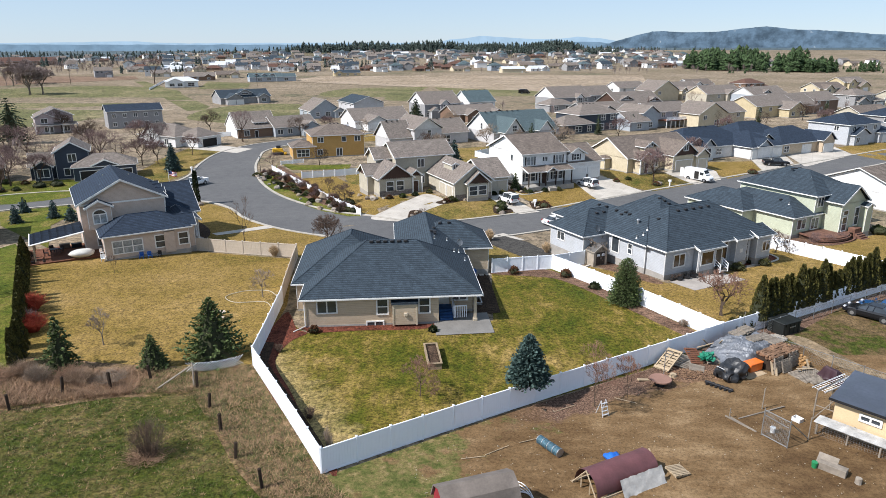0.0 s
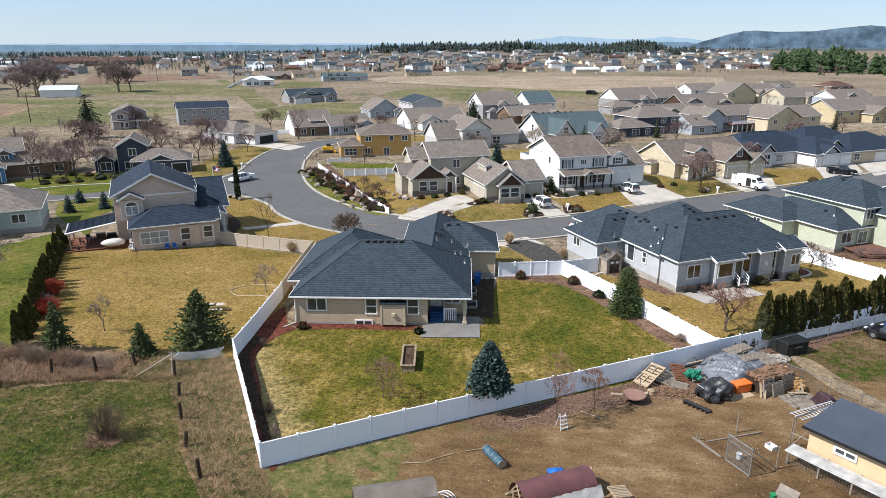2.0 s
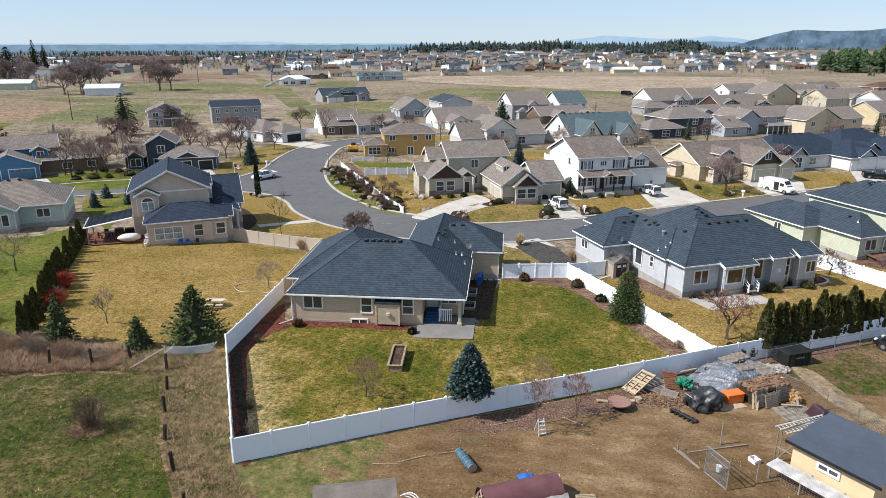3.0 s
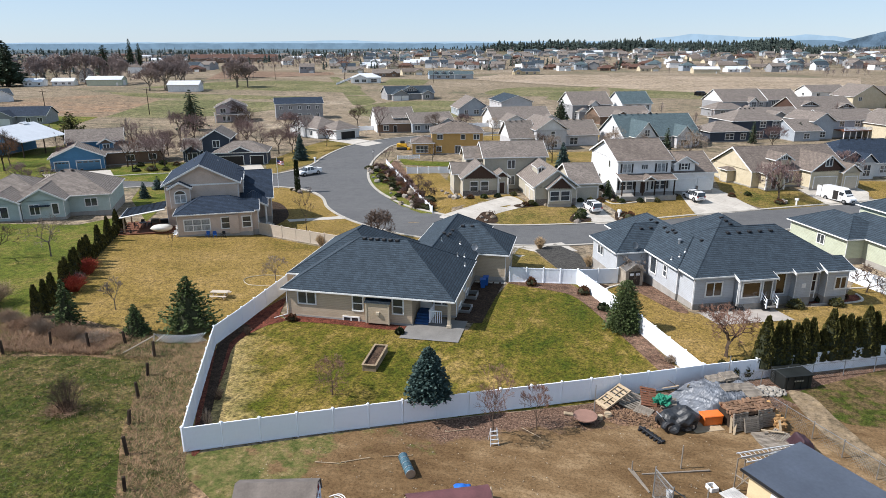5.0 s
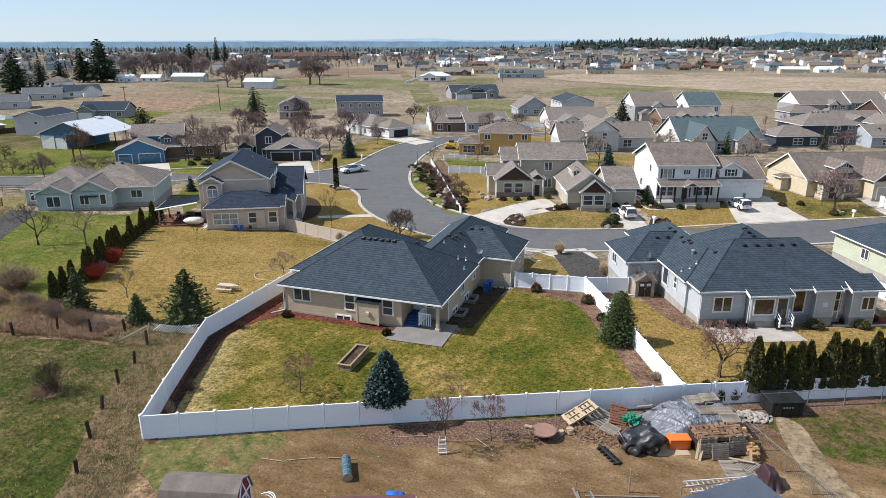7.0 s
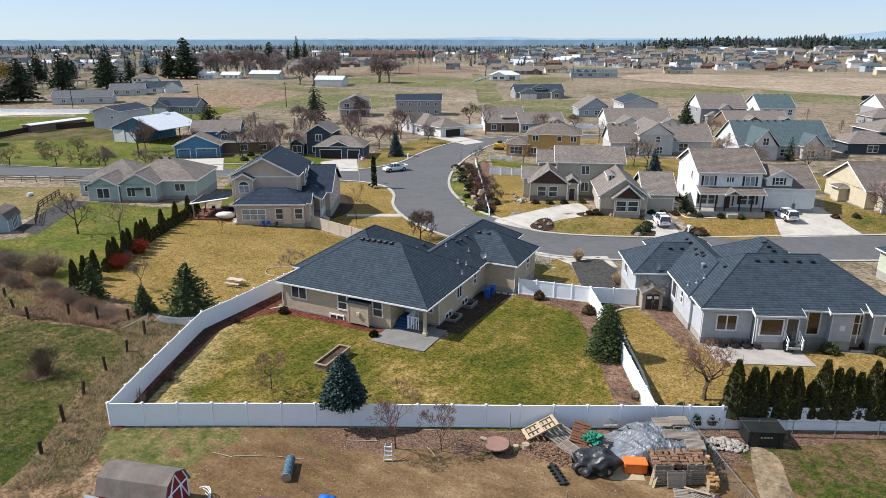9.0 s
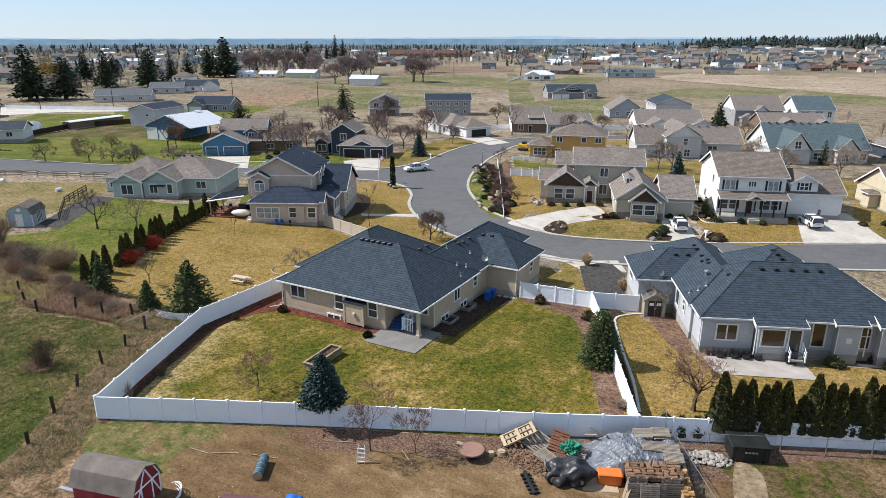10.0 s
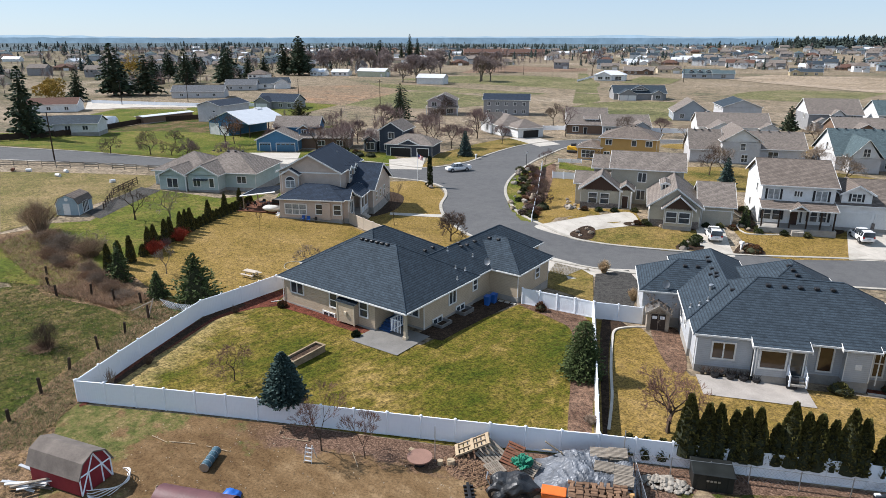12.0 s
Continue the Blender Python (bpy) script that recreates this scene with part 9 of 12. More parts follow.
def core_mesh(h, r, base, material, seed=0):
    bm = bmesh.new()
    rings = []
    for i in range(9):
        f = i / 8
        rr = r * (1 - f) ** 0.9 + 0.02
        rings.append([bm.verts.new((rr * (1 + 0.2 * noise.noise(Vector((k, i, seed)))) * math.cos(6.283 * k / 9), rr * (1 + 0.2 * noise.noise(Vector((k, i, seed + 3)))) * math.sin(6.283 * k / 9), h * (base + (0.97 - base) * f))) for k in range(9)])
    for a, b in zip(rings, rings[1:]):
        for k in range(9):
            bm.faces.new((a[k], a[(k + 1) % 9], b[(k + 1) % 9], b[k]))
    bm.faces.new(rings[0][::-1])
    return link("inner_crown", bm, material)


def conifer(m, h, r, seed, label, material=None, name="spruce_tree", core=None, group="", heart=0.62, **kw):
    t = thing(name, m, label, "tree", group)
    base = kw.get("base", 0.06)
    part("trunk", tube(bmesh.new(), (0, 0, -0.1), (0, 0, h * 0.9), 0.03 * h + 0.02, 0.01, 7), BARK, t)
    part("crown", conifer_mesh(h, r, seed, **kw).mesh("crown", material or NEEDLE), None, t)
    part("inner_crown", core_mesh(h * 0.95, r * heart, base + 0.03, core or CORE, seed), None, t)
    return t


def column_mesh(h, r, seed, n=900, material=None, size=0.26, taper=0.9):
    """Arborvitae: upright tufts over a tapering column."""
    rnd, s = random.Random(seed), Soup()
    for i in range(n):
        f = rnd.random() ** 0.85
        a = rnd.uniform(0, 6.283)
        rr = r * (1 - f ** 1.7) ** taper * (0.82 + 0.3 * noise.noise(Vector((math.cos(a) * 1.5, math.sin(a) * 1.5, f * h * 0.9 + seed))))
        p = Vector((rr * math.cos(a), rr * math.sin(a), 0.05 + f * h * 0.96))
        d = Vector((0.5 * math.cos(a), 0.5 * math.sin(a), 1)).normalized()
        spray(s, p, d, size * rnd.uniform(0.7, 1.5), rnd)
    return s.mesh("crown", material or ARBOR)


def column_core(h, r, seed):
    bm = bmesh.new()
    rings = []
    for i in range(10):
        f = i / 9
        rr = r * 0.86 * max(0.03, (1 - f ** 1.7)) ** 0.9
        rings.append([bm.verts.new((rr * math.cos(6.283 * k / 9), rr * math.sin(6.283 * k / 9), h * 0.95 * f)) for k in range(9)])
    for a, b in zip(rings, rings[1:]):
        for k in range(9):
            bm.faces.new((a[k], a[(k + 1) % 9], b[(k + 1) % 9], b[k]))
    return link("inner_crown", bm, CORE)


def bare_mesh(h, spread, seed, trunk=0.25, depth=5, kids=3, r0=None, upright=0.35, fine=0.012):
    """Branches of a leafless tree; returns limbs (thick) and twigs (fine)."""
    rnd, limb, tw = random.Random(seed), Soup(), Soup()
    r0 = r0 or h * 0.022

    def grow(p, d, ln, r, k):
        bend = Vector((rnd.uniform(-1, 1), rnd.uniform(-1, 1), rnd.uniform(-0.2, 0.6))) * 0.10
        mid = p + d * ln * 0.5
        q = mid + (d + bend).normalized() * ln * 0.5
        target = limb if k > depth - 3 else tw
        target.twig(p, mid, r)
        target.twig(mid, q, r * 0.8)
        if k == 0:
            return
        for i in range(kids + (1 if k < 3 else 0)):
            a = 6.283 * (i + rnd.random()) / kids
            o = d.orthogonal().normalized()
            side = (Matrix.Rotation(a, 3, d) @ o).normalized()
            nd = (d * (1 - spread * 0.55) + side * spread * rnd.uniform(0.6, 1.2) + Vector((0, 0, upright * 0.5))).normalized()
            start = q if i < 2 else mid.lerp(q, rnd.random())
            grow(start, nd, ln * rnd.uniform(0.6, 0.82), max(r * 0.58, fine), k - 1)

    grow(Vector((0, 0, -0.05)), Vector((rnd.uniform(-0.08, 0.08), rnd.uniform(-0.08, 0.08), 1)).normalized(), h * trunk, r0, depth)
    top = max(v[2] for v in limb.v + tw.v)
    for s in (limb, tw):
        s.v = [(x * h / top, y * h / top, z * h / top) for x, y, z in s.v]
    return limb, tw


BARE = {}


def bare_tree(m, h, key, label, twig=None, bark=None, name="bare_tree", group="", **kw):
    """A leafless tree; trees of one key share their branches."""
    twig, bark = twig or TWIG_BROWN, bark or BARK
    k = (key, round(h, 1), twig.name, bark.name)
    if k not in BARE:
        limb, tw = bare_mesh(h, kw.get("spread", 0.75), key, kw.get("trunk", 0.25), kw.get("depth", 5), kw.get("kids", 3), kw.get("r0"), kw.get("upright", 0.35), kw.get("fine", 0.015))
        BARE[k] = limb.mesh("branching", bark), tw.mesh("twig_crown", twig)
    t = thing(name, m, label, "tree", group)
    part("branching", BARE[k][0], None, t)
    part("twig_crown", BARE[k][1], None, t)
    return t


def shrub_mesh(r, h, seed, n=260, size=0.22, material=None):
    rnd, s = random.Random(seed), Soup()
    for i in range(n):
        a, e = rnd.uniform(0, 6.283), rnd.uniform(0.0, 1.5)
        k = 0.8 + 0.3 * noise.noise(Vector((math.cos(a) * 2, math.sin(a) * 2, e * 2 + seed)))
        p = Vector((r * k * math.cos(a) * math.cos(e), r * k * math.sin(a) * math.cos(e), 0.05 + h * k * math.sin(e)))
        d = Vector((math.cos(a) * math.cos(e), math.sin(a) * math.cos(e), math.sin(e) + 0.5)).normalized()
        spray(s, p, d, size * rnd.uniform(0.7, 1.4), rnd)
    # dark blob under the leaves stands for the shrub's inner shade
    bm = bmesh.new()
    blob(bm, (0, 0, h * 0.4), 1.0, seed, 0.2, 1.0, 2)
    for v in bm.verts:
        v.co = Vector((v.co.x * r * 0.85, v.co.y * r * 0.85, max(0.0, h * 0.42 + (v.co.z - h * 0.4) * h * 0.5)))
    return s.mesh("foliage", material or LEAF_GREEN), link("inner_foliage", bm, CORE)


SHRUB = {}


def shrub(m, r, h, kind, label, group="garden shrubs"):
    mats = {"green": LEAF_GREEN, "olive": LEAF_OLIVE, "rust": LEAF_RUST, "dark": ARBOR_DARK, "blue": NEEDLE_BLUE}
    k = (round(r, 1), round(h, 1), kind)
    if k not in SHRUB:
        SHRUB[k] = shrub_mesh(r, h, len(SHRUB) + 5, int(180 + 160 * r), 0.2, mats[kind])
    t = thing("shrub", m, label, "shrub", group)
    part("foliage", SHRUB[k][0], None, t)
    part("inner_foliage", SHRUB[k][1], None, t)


def twig_bush(m, r, h, seed, material, label, n=160, name="bare_bush", fine=1.0):
    rnd, s = random.Random(seed), Soup()
    for i in range(n):
        a, k = rnd.uniform(0, 6.283), rnd.random() ** 0.6
        p = Vector((0.25 * r * k * math.cos(a), 0.25 * r * k * math.sin(a), 0))
        q = Vector((r * k * math.cos(a) * 0.75, r * k * math.sin(a) * 0.75, h * (1.05 - 0.45 * k) * rnd.uniform(0.6, 1)))
        mid = p.lerp(q, 0.5) + Vector((0, 0, 0.12 * h))
        s.twig(p, mid, 0.022 * fine)
        s.twig(mid, q, 0.015 * fine)
        for b in range(3):
            e = q + Vector((rnd.uniform(-0.3, 0.3) * r, rnd.uniform(-0.3, 0.3) * r, rnd.uniform(0.05, 0.3) * h))
            s.twig(mid.lerp(q, rnd.uniform(0.4, 1)), e, 0.010 * fine)
    return solo(name, s.mesh(name, material), None, label, "tree" if name == "bare_tree" else "shrub", m)


# conifers round the lawns
conifer(at(6.4, 43.95), 5.5, 1.68, 11, "blue-green spruce tree beside the white fence", NEEDLE_BLUE, core=CORE_BLUE, levels=40, arms=30, sprays=12, power=0.66, droop=-0.05, base=0.32, size=0.25)
conifer(at(19.2, 64.6), 5.0, 1.85, 12, "dense rounded green conifer by the side fence", NEEDLE, core=CORE, levels=52, arms=30, sprays=9, power=0.42, droop=-0.1, base=0.01, size=0.21)
conifer(at(-19.8, 51.9), 5.6, 3.0, 13, "dark green fir tree at the lawn corner", NEEDLE, levels=26, arms=15, sprays=20, droop=-0.15, base=0.02, size=0.30, rag=0.3, heart=0.5)
conifer(at(-24.2, 49.8), 3.0, 1.5, 14, "young dark green fir by the old fence", NEEDLE, levels=24, arms=14, sprays=9, base=0.02, size=0.25)
conifer(at(-31.4, 49.0), 4.7, 1.7, 15, "loose green fir by the old fence", NEEDLE, levels=18, arms=11, sprays=18, base=0.03, size=0.28, rag=0.35, heart=0.45)
conifer(at(-125.8, 192.5), 13.2, 4.6, 16, "tall dark pine beside the pasture road", NEEDLE_DARK, "pine_tree", levels=18, arms=10, sprays=16, power=0.45, base=0.12, size=0.75, rag=0.4, heart=0.45)
conifer(at(-63, 151.5), 6.4, 2.3, 17, "blue spruce on the corner lawn", NEEDLE_BLUE, core=CORE_BLUE, levels=22, arms=14, sprays=6, size=0.5)
conifer(at(2.6, 151), 6.0, 2.0, 18, "blue-green spruce behind the craftsman house", NEEDLE_BLUE, core=CORE_BLUE, levels=22, arms=14, sprays=6, size=0.5)
conifer(at(14.0, 125.2), 3.2, 0.9, 19, "slim young spruce before the white porch", NEEDLE, levels=16, arms=9, sprays=4, size=0.36)
conifer(at(-10.4, 250), 8.0, 3.0, 20, "broad dark fir among the houses", NEEDLE_DARK, levels=14, arms=9, sprays=7, droop=-0.3, size=0.9)
for x, y, hh in ((25.5, 191.0, 5.5), (49.0, 209.5, 6.0), (63.0, 221.0, 5.0), (148, 258, 7.0), (110, 232, 6.5)):
    conifer(at(x, y), hh, 1.1, int(x), "narrow dark cedar between the houses", NEEDLE_DARK, levels=16, arms=9, sprays=4, power=0.5, size=0.5, group="garden cedars")
for i, (x, y) in enumerate(((-73.5, 112), (-66, 108), (-62, 106), (-70, 104))):
    conifer(at(x, y), 2.6 + 0.4 * (i % 2), 1.2, 30 + i, "small blue spruce on the street lawn", NEEDLE_BLUE, core=CORE_BLUE, levels=14, arms=10, sprays=4, size=0.4, group="small spruces")
conifer(at(-149.0, 164.9), 8.0, 4.2, 61, "loose olive-green pine behind the blue house", LEAF_OLIVE, "pine_tree", levels=14, arms=12, sprays=14, power=0.5, droop=-0.2, base=0.08, size=0.7, rag=0.4, heart=0.4)
t = thing("cypress_tree", at(-45.2, 117.8), "dark slim columnar cypress on the corner", "tree")
part("crown", column_mesh(6.3, 0.5, 3, 500, ARBOR_DARK, 0.35, 0.4), None, t)
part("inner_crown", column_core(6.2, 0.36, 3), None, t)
part("trunk", tube(bmesh.new(), (0, 0, -0.1), (0, 0, 2), 0.08, 0.05, 6), BARK, t)

# evergreen hedge behind the white fence
COLS = [(column_mesh(1.0 * hh, rr, 40 + i, int(650 * hh / 3.5), ARBOR, 0.24), column_core(hh, rr, i)) for i, (hh, rr) in enumerate(((5.4, 0.86), (4.7, 0.72), (4.2, 0.66), (3.4, 0.6), (1.4, 0.6)))]


def arborvitae(m, k, label, group, lift=0.0):
    """lift: how high the crown is trimmed bare at its foot."""
    t = thing("arborvitae", m, label, "hedge tree", group)
    c = pose(0, 0, lift) @ Matrix.Diagonal((1, 1, 1 - 0.2 * lift, 1))
    part("crown", COLS[k][0], None, t, "", c)
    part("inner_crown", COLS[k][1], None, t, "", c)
    if lift:
        part("trunk", tube(bmesh.new(), (0, 0, 0), (0, 0, lift + 0.8), 0.07, 0.05, 6), BARK, t)


rnd = random.Random(21)
hedge = [(0.2, 4), (1.3, 4), (2.3, 4)] + [(3.9, 0)] + [(5.0 + 0.78 * i, (1, 1, 2, 1, 1)[i % 5]) for i in range(5)] + [(9.3 + 0.82 * i, (3, 0, 1, 1, 2, 0, 1)[i % 7]) for i in range(7)] + [(15.6 + 1.0 * i, (3, 3, 2, 1, 1, 2, 1, 0)[i % 8]) for i in range(19)]
for d, k in hedge:
    x, y = 26.95 + d * 0.870, 56.52 + d * 0.483
    arborvitae(at(x + rnd.uniform(-0.1, 0.1), y + rnd.uniform(-0.1, 0.1), rnd.uniform(0, 360)), k, "tall dark evergreen column in a clipped hedge" if k < 4 else "low rounded evergreen at the hedge end", "evergreen hedge", 0.95 if k < 4 else 0.3)
row = [(-35.6, 49.6), (-36.2, 51.2), (-37.2, 53.0)] + [(-38.6 - 0.66 * i, 55.2 + 1.1 * i) for i in range(25)]
for i, (x, y) in enumerate(row):
    arborvitae(at(x, y, i * 50), 3 if i < 3 or (i < 12 and i % 3) else (4 if i % 4 else 3), "small dark evergreen in a row along the lawn", "evergreen row")

# leafless trees
bare_tree(at(-1.7, 44.8), 3.6, 2, "small leafless fruit tree in the back lawn", TWIG_RUSSET, BARK, spread=0.78, trunk=0.24, r0=0.055, fine=0.008, depth=6)
bare_tree(at(11.3, 43.2), 5.0, 3, "leafless tree outside the white fence", TWIG_RUSSET, BARK, fine=0.007, spread=0.55, trunk=0.2, r0=0.06, depth=6, upright=0.4)
bare_tree(at(14.1, 44.6), 3.5, 4, "thin leafless sapling outside the fence", TWIG_RUSSET, BARK, spread=0.42, trunk=0.24, r0=0.04, depth=6, fine=0.007)
bare_tree(at(28.0, 61.2), 5.0, 36, "spreading leafless tree on the dry back lawn", TWIG_RUSSET, BARK, spread=0.74, trunk=0.13, upright=0.30, depth=6, r0=0.10, fine=0.008)
bare_tree(at(-16.5, 90), 4.6, 6, "dense leafless round-headed tree by the kerb", TWIG_BROWN, BARK, spread=0.85, trunk=0.2, kids=4)
bare_tree(at(-28.5, 90.5), 6.8, 7, "thin leafless street tree on the tan lawn", TWIG_BROWN, BARK, spread=0.45, trunk=0.3, depth=4, r0=0.07)
bare_tree(at(44.3, 136.0), 7.4, 8, "leafless maple on the front lawn", TWIG_MAUVE, BARK, spread=0.7, trunk=0.22, kids=4)
bare_tree(at(-38.3, 72.4), 2.9, 9, "thin staked sapling on the dry lawn", TWIG_BROWN, BARK, spread=0.3, depth=3, trunk=0.5, r0=0.03)
bare_tree(at(-56.3, 62.5), 6.4, 10, "leafless tree beside the mint house", TWIG_BROWN, BARK, spread=0.7)
bare_tree(at(-50.8, 65.3), 5.4, 11, "pale leafless tree on the green lawn", TWIG_PALE, BARK_PALE, spread=0.75)
bare_tree(at(-46.3, 52.4), 2.8, 12, "small weeping leafless tree on the green lawn", TWIG_PALE, BARK, spread=1.0, upright=-0.1, trunk=0.4)
bare_tree(at(-19.5, 66.5), 3.4, 13, "leafless shrub tree beside the beige fence", TWIG_PALE, BARK_PALE, spread=0.7)
bare_tree(at(-30.5, 54.0), 3.6, 14, "pale leafless sapling on the dry lawn", TWIG_PALE, BARK_PALE, spread=0.5)
bare_tree(at(18.8, 80.4), 3.6, 15, "pale leafless shrub tree at the grey garage", TWIG_PALE, BARK_PALE, spread=0.8)
for i, (x, y, hh) in enumerate(((-128.7, 90.3, 5.2), (-123.1, 97.9, 5.2), (-119.4, 101.5, 3.8), (-117.0, 104.6, 3.2), (-150.5, 110, 3.6), (-141, 114, 3.6))):
    bare_tree(at(x, y, i * 70), hh, 20 + i % 2, "rounded leafless orchard tree in the grass", TWIG_BROWN, BARK, spread=0.95, upright=0.12, trunk=0.26, kids=3, depth=6, r0=0.14, fine=0.014, group="orchard trees")
GARDEN_A = [(-121.7, 118.6, 10, TWIG_BROWN), (-126.3, 124.2, 8, LEAF_RUST), (-76.7, 155, 8, TWIG_MAUVE), (-84, 160, 9, TWIG_MAUVE), (-96, 155, 8, TWIG_MAUVE), (-107, 168, 9, TWIG_MAUVE), (-60.0, 197, 10, TWIG_MAUVE), (-76, 216, 8, TWIG_BROWN), (-89, 130, 8, TWIG_MAUVE), (-95, 136, 7, TWIG_MAUVE), (-126, 218, 8, TWIG_BROWN), (-4.7, 163, 7, TWIG_BROWN), (-1, 160, 7, TWIG_PALE), (12, 180, 7, TWIG_PALE), (34, 200, 6, TWIG_BROWN), (60, 158, 6, TWIG_MAUVE), (95, 230, 7, TWIG_BROWN)]
GARDEN_B = [(135, 250, 7, TWIG_BROWN), (112, 300, 8, TWIG_PALE), (70, 230, 6, TWIG_PALE), (-40.5, 154, 4, TWIG_MAUVE), (-70, 120 + 40, 6, TWIG_MAUVE), (-30, 158, 5, TWIG_BROWN), (-18, 118, 4, TWIG_BROWN), (-22, 124, 4, TWIG_BROWN), (-107, 100, 6, TWIG_MAUVE), (-92, 103, 6, TWIG_MAUVE), (-73, 158, 7, TWIG_MAUVE), (-80, 150, 6, TWIG_MAUVE), (-88, 152, 8, TWIG_MAUVE), (-100, 148, 7, TWIG_MAUVE), (-104, 140, 8, TWIG_MAUVE), (-112, 150, 9, TWIG_MAUVE), (-118, 176, 8, TWIG_MAUVE)]
GARDEN_C = [(-66, 172, 6, TWIG_MAUVE), (-78, 176, 9, TWIG_MAUVE), (-86, 186, 8, TWIG_MAUVE), (-98, 182, 9, TWIG_BROWN), (-45, 208, 7, TWIG_BROWN), (-24, 198, 7, TWIG_PALE), (20, 168, 7, TWIG_PALE), (30, 172, 8, TWIG_PALE), (52, 196, 7, TWIG_MAUVE), (88, 206, 7, TWIG_MAUVE), (108, 222, 6, TWIG_BROWN), (128, 222, 7, TWIG_MAUVE), (-112, 128, 7, TWIG_MAUVE), (-104, 108, 5, TWIG_MAUVE), (-38, 216, 6, TWIG_MAUVE), (3, 220, 7, TWIG_PALE)]
for i, (x, y, hh, tw) in enumerate(GARDEN_A + GARDEN_B + GARDEN_C):
    bare_tree(at(x, y, i * 47), float(hh), 30 + i % 3, "leafless garden tree with fine twigs", tw, BARK, group="garden trees", spread=0.7, kids=4 if i % 2 else 3, fine=0.013)

for i, (x, y, hh) in enumerate(((-94.6, 128.8, 8.0), (-90.2, 134.6, 9.0), (-98.4, 131.5, 7.5), (-86.5, 139.0, 6.5))):
    bare_tree(at(x, y, i * 61), hh, 30 + i % 3, "leafless garden tree with reddish twigs", TWIG_RUSSET if i < 1 else TWIG_MAUVE, BARK, group="garden trees", spread=0.7, kids=4 if i % 2 else 3, fine=0.013)
for i, (x, y) in enumerate(((-92.0, 127.0), (-89.0, 128.6), (-86.2, 130.0), (-96.0, 133.0), (-83.5, 133.4), (-88.4, 136.6), (-92.8, 137.0), (-80.6, 134.8))):
    shrub(at(x, y, i * 47), (1.1, 1.4, 0.9)[i % 3], (0.9, 1.2, 0.8)[i % 3], ("dark", "rust", "green", "dark")[i % 4], "dark shrub in the border of the blue house", "border shrubs")

# bushes, dogwood, garden shrubs
twig_bush(at(-19.0, 36.9), 1.7, 2.6, 1, TWIG_BROWN, "upright leafless bush in the pasture", 190, fine=0.6)
twig_bush(at(-19.2, 36.5), 1.9, 0.5, 19, WEED_BROWN, "flattened straw skirt round the pasture bush", 260, "dead_grass", 0.6)
twig_bush(at(-38.4, 56.6), 1.9, 1.7, 2, TWIG_RED, "bright red-stemmed dogwood bush", 300, "dogwood_bush")
twig_bush(at(-41.4, 61.6), 1.9, 1.7, 3, TWIG_RED, "bright red-stemmed dogwood bush", 300, "dogwood_bush")
twig_bush(at(-40.2, 58.8), 1.3, 1.2, 4, TWIG_MAUVE, "brown leafless bush in the hedge row", 160)
twig_bush(at(-59.6, 50.4), 3.4, 4.4, 5, BRUSH, "large tangled leafless bush by the small barn", 420)
twig_bush(at(-43, 50.5), 3.0, 2.4, 6, BRUSH, "tangled leafless brush beside the old fence", 380)
twig_bush(at(-48.5, 49.5), 3.0, 2.0, 7, TWIG_PALE, "tangled pale leafless brush beside the old fence", 340)
twig_bush(at(-53, 49), 2.6, 1.8, 8, BRUSH, "tangled leafless brush beside the old fence", 300)
twig_bush(at(23.3, 58.6), 0.7, 0.7, 11, TWIG_PALE, "small dry bush on bark mulch", 120)
twig_bush(at(-7.5, 37.5), 0.6, 1.6, 12, TWIG_PALE, "tall dry stems in the mulch bed", 40)
twig_bush(at(-9.5, 41.5), 0.7, 0.9, 13, TWIG_BROWN, "dry stems in the mulch bed", 60)
twig_bush(at(-14.5, 53.0), 0.6, 0.8, 14, TWIG_BROWN, "dry stems in the mulch bed", 60)
twig_bush(at(-22.5, 83.6), 1.0, 1.5, 15, STRAW, "clump of tall straw-yellow ornamental grass", 260, "ornamental_grass")
twig_bush(at(6.8, 92.7), 1.0, 1.6, 16, STRAW, "clump of tall straw-yellow ornamental grass", 260, "ornamental_grass")
twig_bush(at(14.1, 85.4), 0.8, 1.4, 17, STRAW, "clump of straw-yellow grass at the garage", 220, "ornamental_grass")
twig_bush(at(22.5, 92.5), 1.4, 1.4, 18, LEAF_RUST, "rust-coloured leafless bush by the street", 260)
